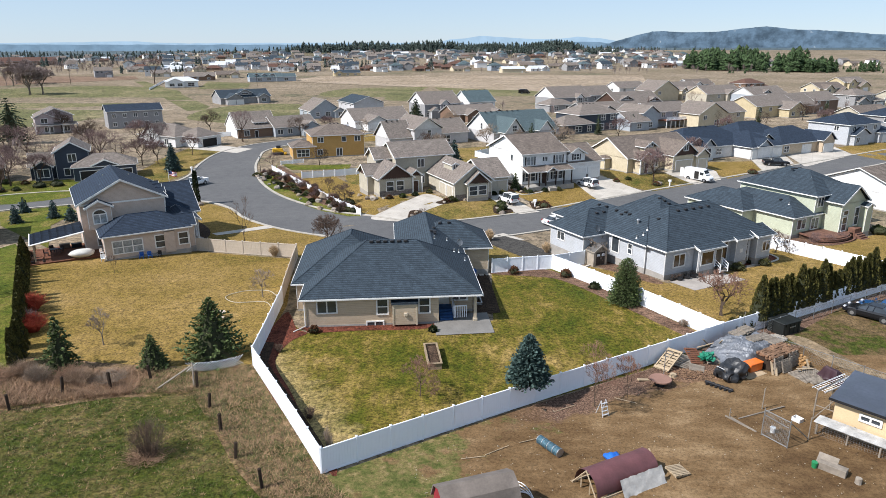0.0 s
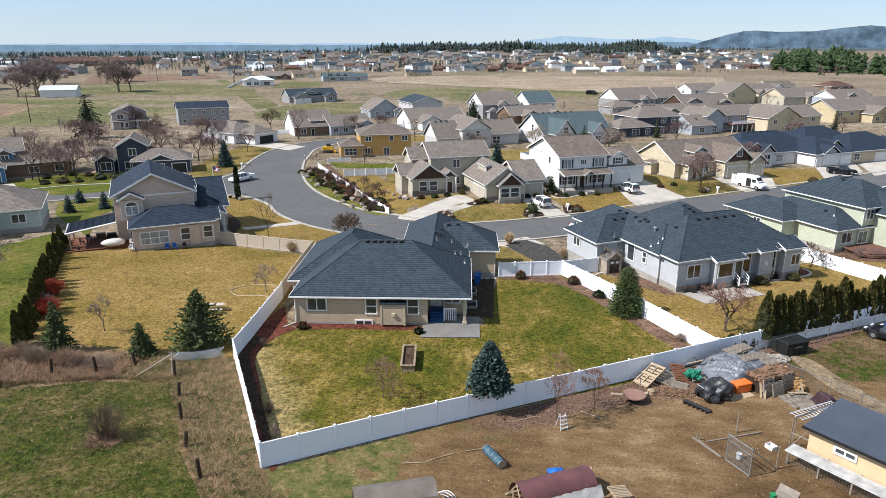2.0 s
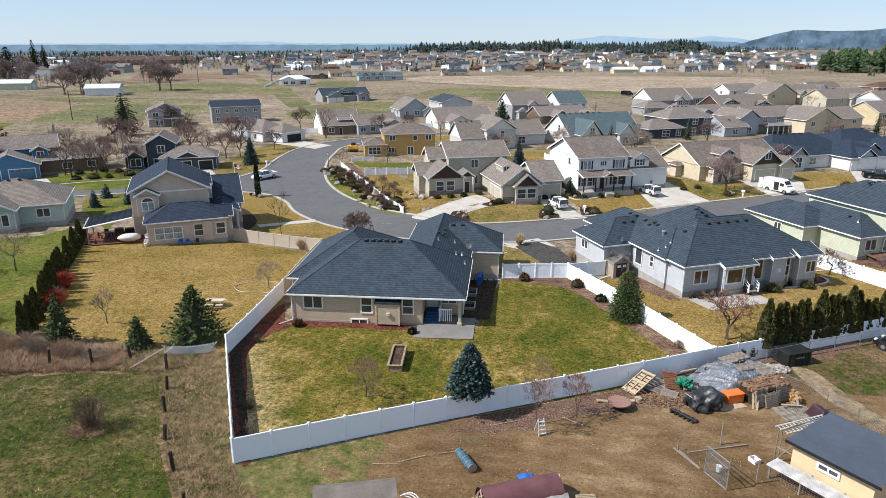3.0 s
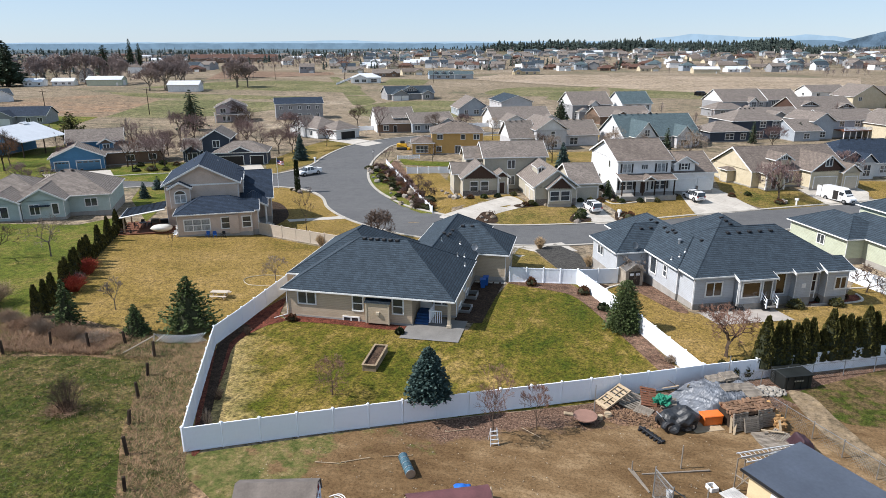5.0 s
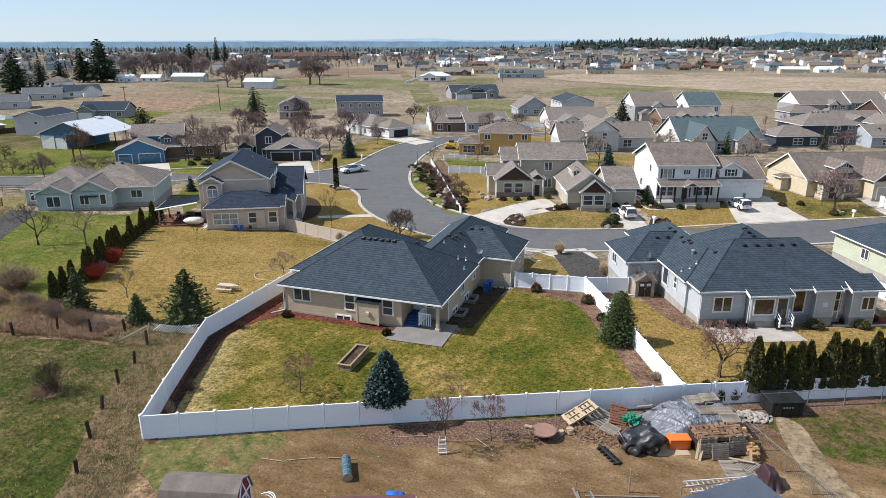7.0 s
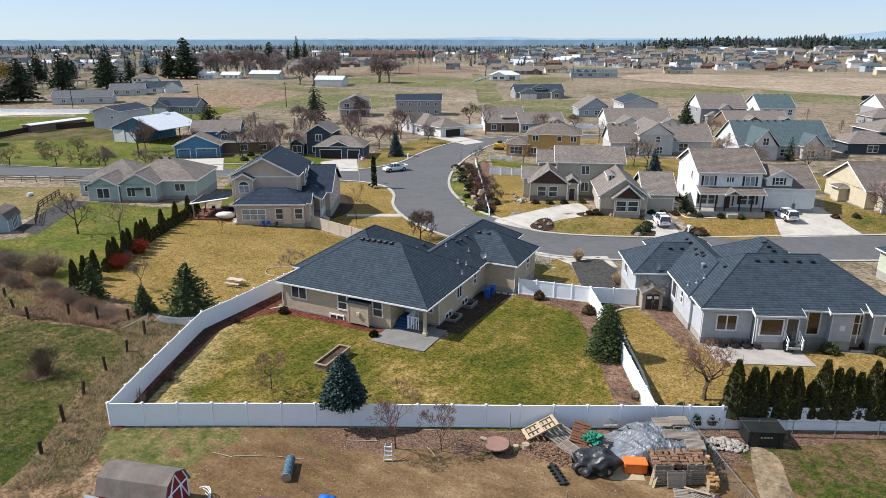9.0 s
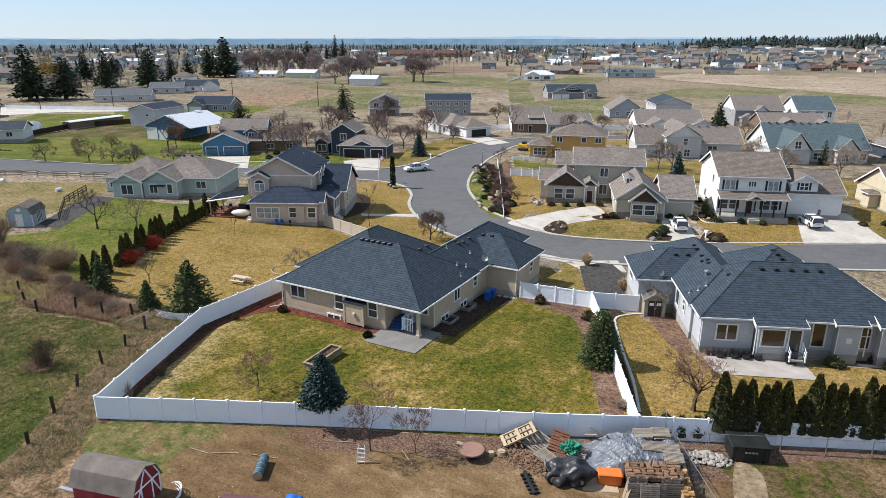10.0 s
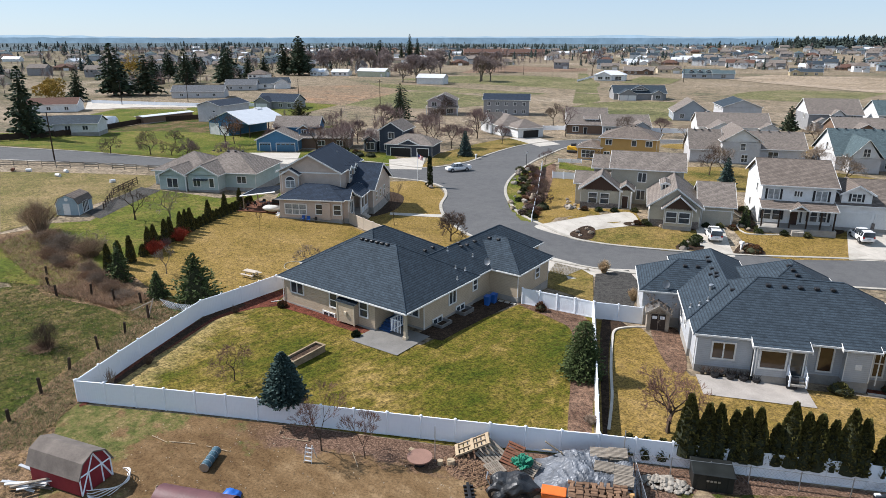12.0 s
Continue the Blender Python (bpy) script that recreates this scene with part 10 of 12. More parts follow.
for x, y, r, hh, kd, lb in ((8.6, 74.9, 0.6, 0.9, "rust", "small rust-brown shrub by the gate"), (14.6, 73.6, 0.7, 0.9, "rust", "dark red-brown shrub on mulch"), (17.0, 69.2, 0.6, 0.7, "dark", "low dark green shrub on mulch"), (36.2, 76.4, 0.9, 0.9, "olive", "green shrub at the grey wall"), (40.5, 78.6, 0.8, 0.8, "olive", "low green shrub at the grey wall"), (66.4, 96.5, 1.4, 1.4, "green", "rounded green shrub beside the deck"),
                         (1.6, 116.6, 0.8, 0.8, "olive", "yellow-green shrub before the garage gable"), (5.0, 118.0, 0.7, 0.6, "dark", "dark green shrub before the gable"), (10.0, 111.1, 0.6, 1.2, "green", "clipped round green shrub at the drive"), (10.7, 113.1, 0.7, 1.3, "green", "clipped round green shrub at the drive"), (10.4, 115.0, 1.0, 1.0, "green", "clipped round green shrub at the drive"), (18.4, 115.3, 1.1, 1.0, "rust", "rust-brown shrub at the kerb"), (-17.2, 116.2, 1.3, 1.2, "dark", "clipped dark hedge at the drive corner"), (-15.2, 110.0, 0.9, 0.9, "dark", "clipped dark shrub at the drive corner"), (44.0, 133.6, 0.9, 0.8, "rust", "rust-brown shrub at the tree foot"), (70, 147, 1.3, 1.0, "rust", "rust-brown shrub on the dry lawn"), (-0.9, 57.4, 0.4, 0.5, "dark", "small dark shrub beside the patio"), (-12.2, 57.2, 0.5, 0.6, "rust", "small dry shrub at the house corner"), (-47, 123 - 4, 0.5, 0.3, "olive", "low plants round the flagpole")):
    shrub(at(x, y, r * 100), r, hh, kd, lb)
for i, (x, y) in enumerate(((9.5, 121.2), (11.2, 122.2), (13.0, 122.8), (16.6, 123.6), (19.8, 125.2), (22.6, 126.4), (-9.8, 117.6), (-7.4, 118.2), (-5.2, 119.4), (-2.6, 121.6), (36, 134.5), (39, 136.5))):
    shrub(at(x, y, i * 40), 0.7, 0.6, ("dark", "olive", "rust", "green")[i % 4], "low mixed shrub in a front border", "border shrubs")
rnd = random.Random(12)
for i in range(14):
    x = -26.5 - 1.7 * i + rnd.uniform(-0.6, 0.6)
    twig_bush(at(x, 46.3 + rnd.uniform(-0.6, 1.6) + 0.05 * i), rnd.uniform(1.3, 2.0), rnd.uniform(0.8, 1.5), 300 + i, (TWIG_PALE, BRUSH, WEED_BROWN)[i % 3], "low tangled dry brush along the old wire fence", 200, "dry_brush", 0.7)
# rock garden
ROCK = [link("boulder", blob(bmesh.new(), (0, 0, 0.35), 0.75, s, 0.55, 0.75, 2), plain("boulder_stone_%d" % s, c, 0.9, 0, 1.2, 8, 0.3, 0.03, 0.2)) for s, c in ((1, (0.30, 0.245, 0.185)), (2, (0.20, 0.168, 0.142)), (3, (0.34, 0.30, 0.255)))]
rnd = random.Random(5)
for i in range(34):
    f = (i + rnd.random()) / 34
    cx, cy = -41.5 + 25.0 * f, 150 - 38.5 * f
    ox = rnd.uniform(-2.2, 2.6)
    x, y = cx + ox * 0.85 - 1.6, cy + ox * 0.45 - 1.0
    k = rnd.uniform(0.35, 0.85) if i != 24 else 1.5
    solo("boulder", ROCK[i % 3], None, "pale rounded boulder in the rock garden", "boulder", at(x, y, rnd.uniform(0, 360)) @ Matrix.Diagonal((k, k * 0.8, k, 1)), "rock garden boulders")
for i in range(30):
    f = (i + rnd.random()) / 30
    cx, cy = -41.0 + 25.0 * f, 150 - 38.5 * f
    ox = rnd.uniform(-1.8, 2.6)
    shrub(at(cx + ox * 0.85 - 1.5, cy + ox * 0.45 - 0.9, i * 33), (0.6, 0.8, 1.1)[i % 3], (0.4, 0.6, 0.7)[i % 3], ("green", "rust", "olive", "rust", "dark", "olive")[i % 6], "low shrub among the rocks", "rock garden shrubs")
for i in range(30):
    f = (i + rnd.random()) / 30
    ox = rnd.uniform(-2.6, 1.0)
    twig_bush(at(-39.0 + 24.5 * f + ox * 0.85, 149.5 - 39.5 * f + ox * 0.45, i * 29), rnd.uniform(0.8, 1.4), rnd.uniform(0.8, 1.7), 500 + i % 6, (TWIG_MAUVE, TWIG_BROWN, LEAF_RUST)[i % 3], "brown leafless bush along the low white fence", 150)
for i, (x, y) in enumerate(((-30, 132), (-35, 141), (-26, 126), (-22, 120))):
    twig_bush(at(x + 1.2, y), 1.4, 1.6, 60 + i, TWIG_MAUVE, "mauve leafless bush in the rock garden", 200)
for i, (x, y) in enumerate(((-13.5, 121), (-14, 119), (-12.8, 117.8), (4, 117), (10.2, 110.2), (44.8, 134.2), (-46.4, 118.6), (-44.4, 117.2))):
    k = 0.5 + 0.2 * (i % 3)
    solo("boulder", ROCK[i % 3], None, "pale garden rock at a bed edge", "boulder", at(x, y, i * 50) @ Matrix.Diagonal((k, k, k, 1)), "garden rocks")


def grass_tufts(name, label, spots, n, h, material, seed, spread=0.5):
    """Uncountable tufts of grass blades over plan rectangles or outlines."""
    rnd, s = random.Random(seed), Soup()
    for i in range(n):
        x, y = spots(rnd)
        z = gz(x, y) + 0.02
        hh = h * rnd.uniform(0.5, 1.3)
        for k in range(7):
            a = rnd.uniform(0, 6.283)
            lean = rnd.uniform(0.2, spread)
            w = 0.013 * rnd.uniform(0.6, 1.4)
            p = Vector((x + 0.1 * math.cos(a), y + 0.1 * math.sin(a), z))
            q = p + Vector((lean * hh * math.cos(a), lean * hh * math.sin(a), hh))
            sd = Vector((-math.sin(a), math.cos(a), 0)) * w
            s.tri(p - sd, p + sd, q)
    return solo(name, s.mesh(name, material), None, label, "grass", kind="stuff")


def between(line_a, line_b):
    def pick(rnd):
        f, g = rnd.random(), rnd.random()
        n = len(line_a) - 1
        i = min(int(f * n), n - 1)
        t = f * n - i
        a = Vector(line_a[i]).lerp(Vector(line_a[i + 1]), t)
        b = Vector(line_b[i]).lerp(Vector(line_b[i + 1]), t)
        return tuple(a.lerp(b, g))
    return pick


FENCE_L = [(-3.5, 30), (-7.9, 35.2), (-11.9, 42.5), (-16.2, 50), (-24, 49.5)]
POSTS_L = [(-6.5, 27.5), (-12.5, 35.5), (-16, 40.8), (-19.5, 45.6), (-24.5, 45)]
PASTURE_BLADE = leafmat("pasture_blades", (0.085, 0.110, 0.028), 0.45)
WEED_BLADE = leafmat("dry_weed_blades", (0.330, 0.212, 0.122), 0.5)
OLD_LINE = [(-24, 49), (-36, 49), (-60, 53)], [(-24, 45), (-34, 42), (-60, 44)]
GREENS = [(-3, 20), (-13, 36), (-19, 45)], [(-34, 8), (-40, 24), (-44, 42)]
grass_tufts("dry_weeds", "tall tan dry weeds along the white fence", between(FENCE_L, POSTS_L), 2600, 0.24, WEED_BLADE, 1, 2.6)
grass_tufts("dry_weeds", "greenish rough grass along the white fence", between(FENCE_L, POSTS_L), 2600, 0.22, PASTURE_BLADE, 2, 2.2)
grass_tufts("dry_weeds", "tan dry weeds beside the old fence", between(*OLD_LINE), 4200, 0.32, WEED_BLADE, 3, 2.2)
grass_tufts("dry_weeds", "brown dry weeds beside the old fence", between(*OLD_LINE), 2600, 0.5, WEED_BROWN, 4, 1.5)
grass_tufts("pasture_grass", "short rough green grass of the pasture", between(*GREENS), 9000, 0.14, PASTURE_BLADE, 5, 1.6)
grass_tufts("pasture_straw", "straw-coloured tufts in the pasture", between(*GREENS), 2200, 0.13, WEED_BLADE, 6, 2.2)

# ---- vehicles ----
CAR_WHITE = plain("car_white", (0.78, 0.78, 0.78), 0.22, 0, 0.5, 3, 0.03, 0.0005, 0.6)
CAR_BLACK = plain("car_black", (0.012, 0.013, 0.016), 0.2, 0.2, 0.5, 3, 0.1, 0.0005, 0.6)
CAR_BLUE = plain("car_blue", (0.015, 0.075, 0.200), 0.25, 0.2, 0.5, 3, 0.1, 0.0005, 0.6)
CAR_YELLOW = plain("machine_yellow", (0.62, 0.36, 0.02), 0.4, 0, 0.5, 3, 0.1, 0.0005, 0.5)
TAIL = plain("tail_lamp_red", (0.30, 0.012, 0.012), 0.2)
HEAD = plain("head_lamp", (0.55, 0.56, 0.58), 0.12)
TYRE = plain("tyre_rubber", (0.020, 0.020, 0.020), 0.85)


def loft(stations):
    """A closed body through cross-sections (x, outline of (y, z))."""
    bm = bmesh.new()
    rings = [[bm.verts.new((x, y, z)) for y, z in ring] for x, ring in stations]
    n = len(rings[0])
    for a, b in zip(rings, rings[1:]):
        for k in range(n):
            bm.faces.new((a[k], a[(k + 1) % n], b[(k + 1) % n], b[k]))
    bm.faces.new(rings[0][::-1])
    bm.faces.new(rings[-1])
    bmesh.ops.recalc_face_normals(bm, faces=bm.faces[:])
    return bm


def ring(w, z0, z1, tuck=0.9):
    """Body section with a rounded shoulder."""
    return [(-w * 0.92, z0), (w * 0.92, z0), (w, z0 + 0.3 * (z1 - z0)), (w * 0.985, z0 + 0.75 * (z1 - z0)), (w * tuck, z1), (-w * tuck, z1), (-w * 0.985, z0 + 0.75 * (z1 - z0)), (-w, z0 + 0.3 * (z1 - z0))]


def vehicle(m, label, kind, paint, category="car", name="car"):
    t = thing(name, m, label, category)
    if kind == "suv":
        L, w, axle, wr = 4.75, 0.94, (-1.42, 1.38), 0.37
        body = [(-2.35, ring(0.84, 0.45, 0.85)), (-2.25, ring(0.92, 0.32, 1.02)), (-1.2, ring(w, 0.28, 1.06)), (0.9, ring(w, 0.28, 1.04)), (1.75, ring(0.91, 0.3, 0.98)), (2.25, ring(0.86, 0.34, 0.86)), (2.38, ring(0.74, 0.42, 0.7))]
        cab = [(-2.34, 0.82, 1.0, 0.80, 1.12), (-2.22, 0.85, 1.0, 0.73, 1.70), (-0.6, 0.87, 1.0, 0.75, 1.78), (0.45, 0.87, 1.0, 0.72, 1.72), (1.25, 0.84, 1.0, 0.78, 1.08)]
    elif kind == "pickup":
        L, w, axle, wr = 5.8, 0.98, (-1.75, 1.85), 0.4
        body = [(-2.9, ring(0.93, 0.5, 1.05)), (-2.8, ring(w, 0.42, 1.12)), (0.0, ring(w, 0.4, 1.12)), (1.3, ring(w, 0.4, 1.12)), (2.2, ring(0.95, 0.42, 1.08)), (2.85, ring(0.9, 0.45, 0.98)), (2.95, ring(0.8, 0.5, 0.8))]
        cab = [(-0.75, 0.84, 1.1, 0.78, 1.16), (-0.65, 0.86, 1.1, 0.7, 1.82), (0.6, 0.86, 1.1, 0.7, 1.84), (0.95, 0.86, 1.1, 0.68, 1.78), (1.65, 0.84, 1.1, 0.78, 1.14)]
    elif kind == "van":
        L, w, axle, wr = 6.0, 1.02, (-1.9, 1.85), 0.37
        body = [(-3.0, ring(0.94, 0.45, 2.5, 0.8)), (-2.9, ring(w, 0.35, 2.62, 0.8)), (0.9, ring(w, 0.32, 2.62, 0.8)), (1.35, ring(w, 0.32, 2.4, 0.78)), (1.95, ring(w, 0.32, 1.7, 0.85)), (2.25, ring(0.98, 0.35, 1.32)), (2.85, ring(0.92, 0.38, 1.05)), (3.0, ring(0.8, 0.45, 0.85))]
        cab = None
    else:                                    # low saloon
        L, w, axle, wr = 4.8, 0.92, (-1.4, 1.42), 0.34
        body = [(-2.4, ring(0.8, 0.42, 0.9)), (-2.25, ring(0.9, 0.28, 1.0)), (-0.5, ring(w, 0.24, 0.95)), (1.0, ring(w, 0.24, 0.92)), (1.9, ring(0.88, 0.28, 0.84)), (2.4, ring(0.74, 0.38, 0.66))]
        cab = [(-1.75, 0.76, 0.92, 0.74, 0.98), (-1.0, 0.8, 0.92, 0.6, 1.4), (0.2, 0.8, 0.92, 0.6, 1.42), (1.15, 0.8, 0.9, 0.74, 0.94)]
    part("body", loft(body), paint, t, flat=True)
    if cab:
        part("cabin_glass", loft([(x, [(-a, z0), (a, z0), (b, z1), (-b, z1)]) for x, a, z0, b, z1 in cab]), GLASS, t, "dark glass")
        x0, x1 = cab[1][0], cab[-2][0]
        part("roof", loft([(x0 - 0.02, [(-cab[1][3] - 0.03, cab[1][4] - 0.03), (cab[1][3] + 0.03, cab[1][4] - 0.03), (cab[1][3] - 0.08, cab[1][4] + 0.05), (-cab[1][3] + 0.08, cab[1][4] + 0.05)]), (x1, [(-cab[-2][3] - 0.03, cab[-2][4] - 0.03), (cab[-2][3] + 0.03, cab[-2][4] - 0.03), (cab[-2][3] - 0.08, cab[-2][4] + 0.05), (-cab[-2][3] + 0.08, cab[-2][4] + 0.05)])]), paint, t)
        for x in ((x0 + x1) / 2, x1 - 0.05) + ((x0 + 0.02, x0 + 0.12, x0 + 0.75) if kind == "suv" else ()):
            for s in (-1, 1):
                part("pillar", tube(bmesh.new(), (x + 0.1, s * 0.85, 1.02 if kind != "saloon" else 0.9), (x, s * 0.69 if kind != "saloon" else s * 0.6, cab[2][4] - 0.02), 0.045, 0.045, 4), paint, t)
    else:
        bm = bmesh.new()
        vs = [bm.verts.new(p) for p in ((2.22, -0.86, 1.36), (2.22, 0.86, 1.36), (1.42, 0.74, 2.36), (1.42, -0.74, 2.36))]
        bm.faces.new(vs)
        bmesh.ops.solidify(bm, geom=bm.faces[:], thickness=-0.03)
        part("windscreen", bm, GLASS, t, "dark glass")
        for s in (-1, 1):
            part("side_window", cube(0.75, 1.6, s * 1.01 - 0.03, s * 1.01 + 0.03, 1.4, 2.0), GLASS, t, "dark glass")
        # solid near-black panel; its colour stands for the shade inside the van
        part("sliding_door_opening", cube(-0.5, 0.55, -1.035, -1.0, 0.5, 2.1), GDOOR_DARK, t, "dark panel for the open side door")
        part("rear_door", cube(-3.9, -3.02, -1.05, -0.98, 0.5, 2.45), paint, t, "open rear door")
    if kind == "pickup":
        part("bed_floor", cube(-2.7, -0.85, -0.82, 0.82, 1.121, 1.135), BLACK_P, t, "dark open cargo bed")
        for s in (-1, 1):
            part("bed_wall", cube(-2.8, -0.8, s * 0.92 - 0.05, s * 0.92 + 0.05, 1.12, 1.32, 0.02), paint, t)
        part("tailgate", cube(-2.9, -2.8, -0.9, 0.9, 1.1, 1.32, 0.02), paint, t)
    for x in axle:
        for s in (-1, 1):
            wl = part("wheel", tube(bmesh.new(), (x, s * (w - 0.2), wr), (x, s * (w + 0.01), wr), wr, wr, 18), TYRE, t)
            part("rim", tube(bmesh.new(), (x, s * (w - 0.02), wr), (x, s * (w + 0.025), wr), wr * 0.62, wr * 0.55, 12), METAL, wl)
            part("wheel_arch", tube(bmesh.new(), (x, s * (w - 0.3), wr + 0.03), (x, s * (w - 0.006), wr + 0.03), wr + 0.07, wr + 0.07, 18), BLACK_P, t)
    e = L / 2
    for s in (-1, 1):
        part("headlight", cube(e - 0.28, e - 0.06, s * 0.62 - 0.18, s * 0.62 + 0.18, 0.68, 0.82, 0.02), HEAD, t)
        part("tail_light", cube(-e - 0.01, -e + 0.14, s * 0.72 - 0.12, s * 0.72 + 0.12, 0.8, 1.05 if kind != "van" else 1.3, 0.02), TAIL, t)
        part("mirror", cube(1.05, 1.2, s * (w + 0.1) - 0.1, s * (w + 0.1) + 0.1, 1.0, 1.18, 0.02), paint, t)
    part("grille", cube(e - 0.05, e + 0.02, -0.4, 0.4, 0.45, 0.66), BLACK_P, t)
    part("number_plate", cube(-e - 0.05, -e + 0.02, -0.25, 0.25, 0.62, 0.75), METAL, t)
    return t


vehicle(at(11.9, 117.6, 119, 0.07), "white sport utility car parked on a driveway", "suv", CAR_WHITE)
vehicle(at(29.0, 130.1, 123, 0.07), "white sport utility car before the white garage", "suv", CAR_WHITE)
vehicle(at(-51.8, 135.0, 244, 0.04), "white pickup truck parked at the kerb", "pickup", CAR_WHITE, "pickup truck", "pickup_truck")
vehicle(at(54.8, 139.0, -52, 0.07), "white delivery van with open doors", "van", CAR_WHITE, "van", "van")
vehicle(at(79.2, 155.4, -8, 0.07), "black pickup truck on a driveway", "pickup", CAR_BLACK, "pickup truck", "pickup_truck")
vehicle(at(42.6, 60.6, 130, 0.05), "black car parked on the grass", "saloon", CAR_BLACK)
vehicle(at(44.4, 61.4, 130, 0.05), "blue car parked on the grass", "saloon", CAR_BLUE)
vehicle(at(18.4, 103.6, 33, 0.04), "white car parked in the street", "saloon", CAR_WHITE)
t = vehicle(at(47, 388, 0, 0.05), "black box truck in the dry field", "van", CAR_BLACK, "truck", "truck")
t = thing("tracked_loader", at(-43.5, 172.5, 10, 0.05), "yellow tracked loader parked by the ochre house", "digger")
part("machine_body", cube(-1.4, 1.3, -0.7, 0.7, 0.6, 1.7, 0.12), CAR_YELLOW, t)
part("cab", cube(-0.4, 0.7, -0.6, 0.6, 1.7, 2.4, 0.08), BLACK_P, t)
for s in (-1, 1):
    part("track", cube(-1.4, 1.4, s * 0.85 - 0.18, s * 0.85 + 0.18, 0, 0.7, 0.18), TYRE, t)
    part("lift_arm", tube(bmesh.new(), (-1.2, s * 0.75, 1.6), (1.6, s * 0.75, 0.7), 0.1, 0.1, 5), CAR_YELLOW, t)
part("bucket", cube(1.6, 2.2, -0.95, 0.95, 0.1, 0.7, 0.06), CAR_YELLOW, t)
# small blue gambrel barn and its neighbours
t = thing("small_barn", at(-67.0, 57.0, 42), "pale blue gambrel garden barn with white doors", "shed")
PALE_BLUE = siding("siding_pale_blue", (0.36, 0.46, 0.52), 0.2)
prof = [(-1.7, 0.0), (1.7, 0.0), (1.7, 1.9), (1.2, 2.7), (0, 3.2), (-1.2, 2.7), (-1.7, 1.9)]
bm = bmesh.new()
a = [bm.verts.new((x, 0, z)) for x, z in prof]
b = [bm.verts.new((x, 4.4, z)) for x, z in prof]
bm.faces.new(a)
bm.faces.new(b[::-1])
for i in range(7):
    bm.faces.new((a[(i + 1) % 7], a[i], b[i], b[(i + 1) % 7]))
part("barn_wall", bm, PALE_BLUE, t)
bm = bmesh.new()
ro = [(1.85, 1.8), (1.28, 2.76), (0, 3.3), (-1.28, 2.76), (-1.85, 1.8)]
a = [[bm.verts.new((x, y, z)) for x, z in ro] for y in (-0.15, 4.55)]
for k in range(4):
    bm.faces.new((a[0][k], a[0][k + 1], a[1][k + 1], a[1][k]))
bmesh.ops.recalc_face_normals(bm, faces=bm.faces[:])
bmesh.ops.solidify(bm, geom=bm.faces[:], thickness=0.08)
part("roof", bm, ROOF_BROWN, t)
window(t, pose(1.72, 2.2, 1.0, 0, 0, 90), 1.7, 1.6, 4)
for p, q in (((-1.7, -0.02, 0), (-1.7, -0.02, 1.9)), ((1.7, -0.02, 0), (1.7, -0.02, 1.9)), ((1.7, -0.02, 1.9), (1.2, -0.02, 2.7)), ((-1.7, -0.02, 1.9), (-1.2, -0.02, 2.7)), ((1.2, -0.02, 2.7), (0, -0.02, 3.2)), ((-1.2, -0.02, 2.7), (0, -0.02, 3.2))):
    part("trim_board", tube(bmesh.new(), p, q, 0.07, 0.07, 4), TRIM, t)
part("door", cube(-0.6, 0.4, -0.06, -0.005, 0.05, 1.9), TRIM, t)
part("gable_window", tube(bmesh.new(), (0, -0.06, 2.55), (0, 0.02, 2.55), 0.28, 0.28, 12), TRIM, t)

# ---- distance: far estates, woods, hills ----
protos = []


def far_house(label, x, y, w, d, storeys, kind, siding_m, roof_m):
    """A distant house with few parts."""
    t = thing("house", at(x, y, 20), label, "house", "far estate houses")
    e = 2.8 * storeys + 0.2
    walls = prism(bmesh.new(), [(0.4, 0.4), (w - 0.4, 0.4), (w - 0.4, d - 0.4), (0.4, d - 0.4)], -0.5, e)
    prism(walls, [(w * 0.55, -2), (w * 0.95, -2), (w * 0.95, 0.41), (w * 0.55, 0.41)], -0.5, 2.9)
    for o, (u0, u1, v0, v1, ze, k) in (("roof", (0, w, 0, d, e, kind)), ("wing_roof", (w * 0.52, w * 0.98, -2.4, 4, 2.9, "v"))):
        tops, tri = roof_mesh(u0, u1, v0, v1, ze, k, 0.5)
        bm = bmesh.new()
        for fc in tops:
            bm.faces.new([bm.verts.new(p) for p in fc])
        bmesh.ops.remove_doubles(bm, verts=bm.verts[:], dist=0.01)
        bmesh.ops.recalc_face_normals(bm, faces=bm.faces[:])
        bmesh.ops.solidify(bm, geom=bm.faces[:], thickness=0.18)
        part(o, bm, roof_m, t)
        for tr in tri:
            gable_wall(walls, tr, 0.4, 0.12, ze)
    part("wall", walls, siding_m, t)
    part("garage_door", cube(w * 0.62, w * 0.88, -2.08, -2.0, 0, 2.2), GDOOR_WHITE, t)
    for k in range(2):
        part("window", cube(w * (0.12 + 0.22 * k), w * (0.12 + 0.22 * k) + 1.5, 0.34, 0.4, e - 1.9, e - 0.7), GLASS, t)
    return t


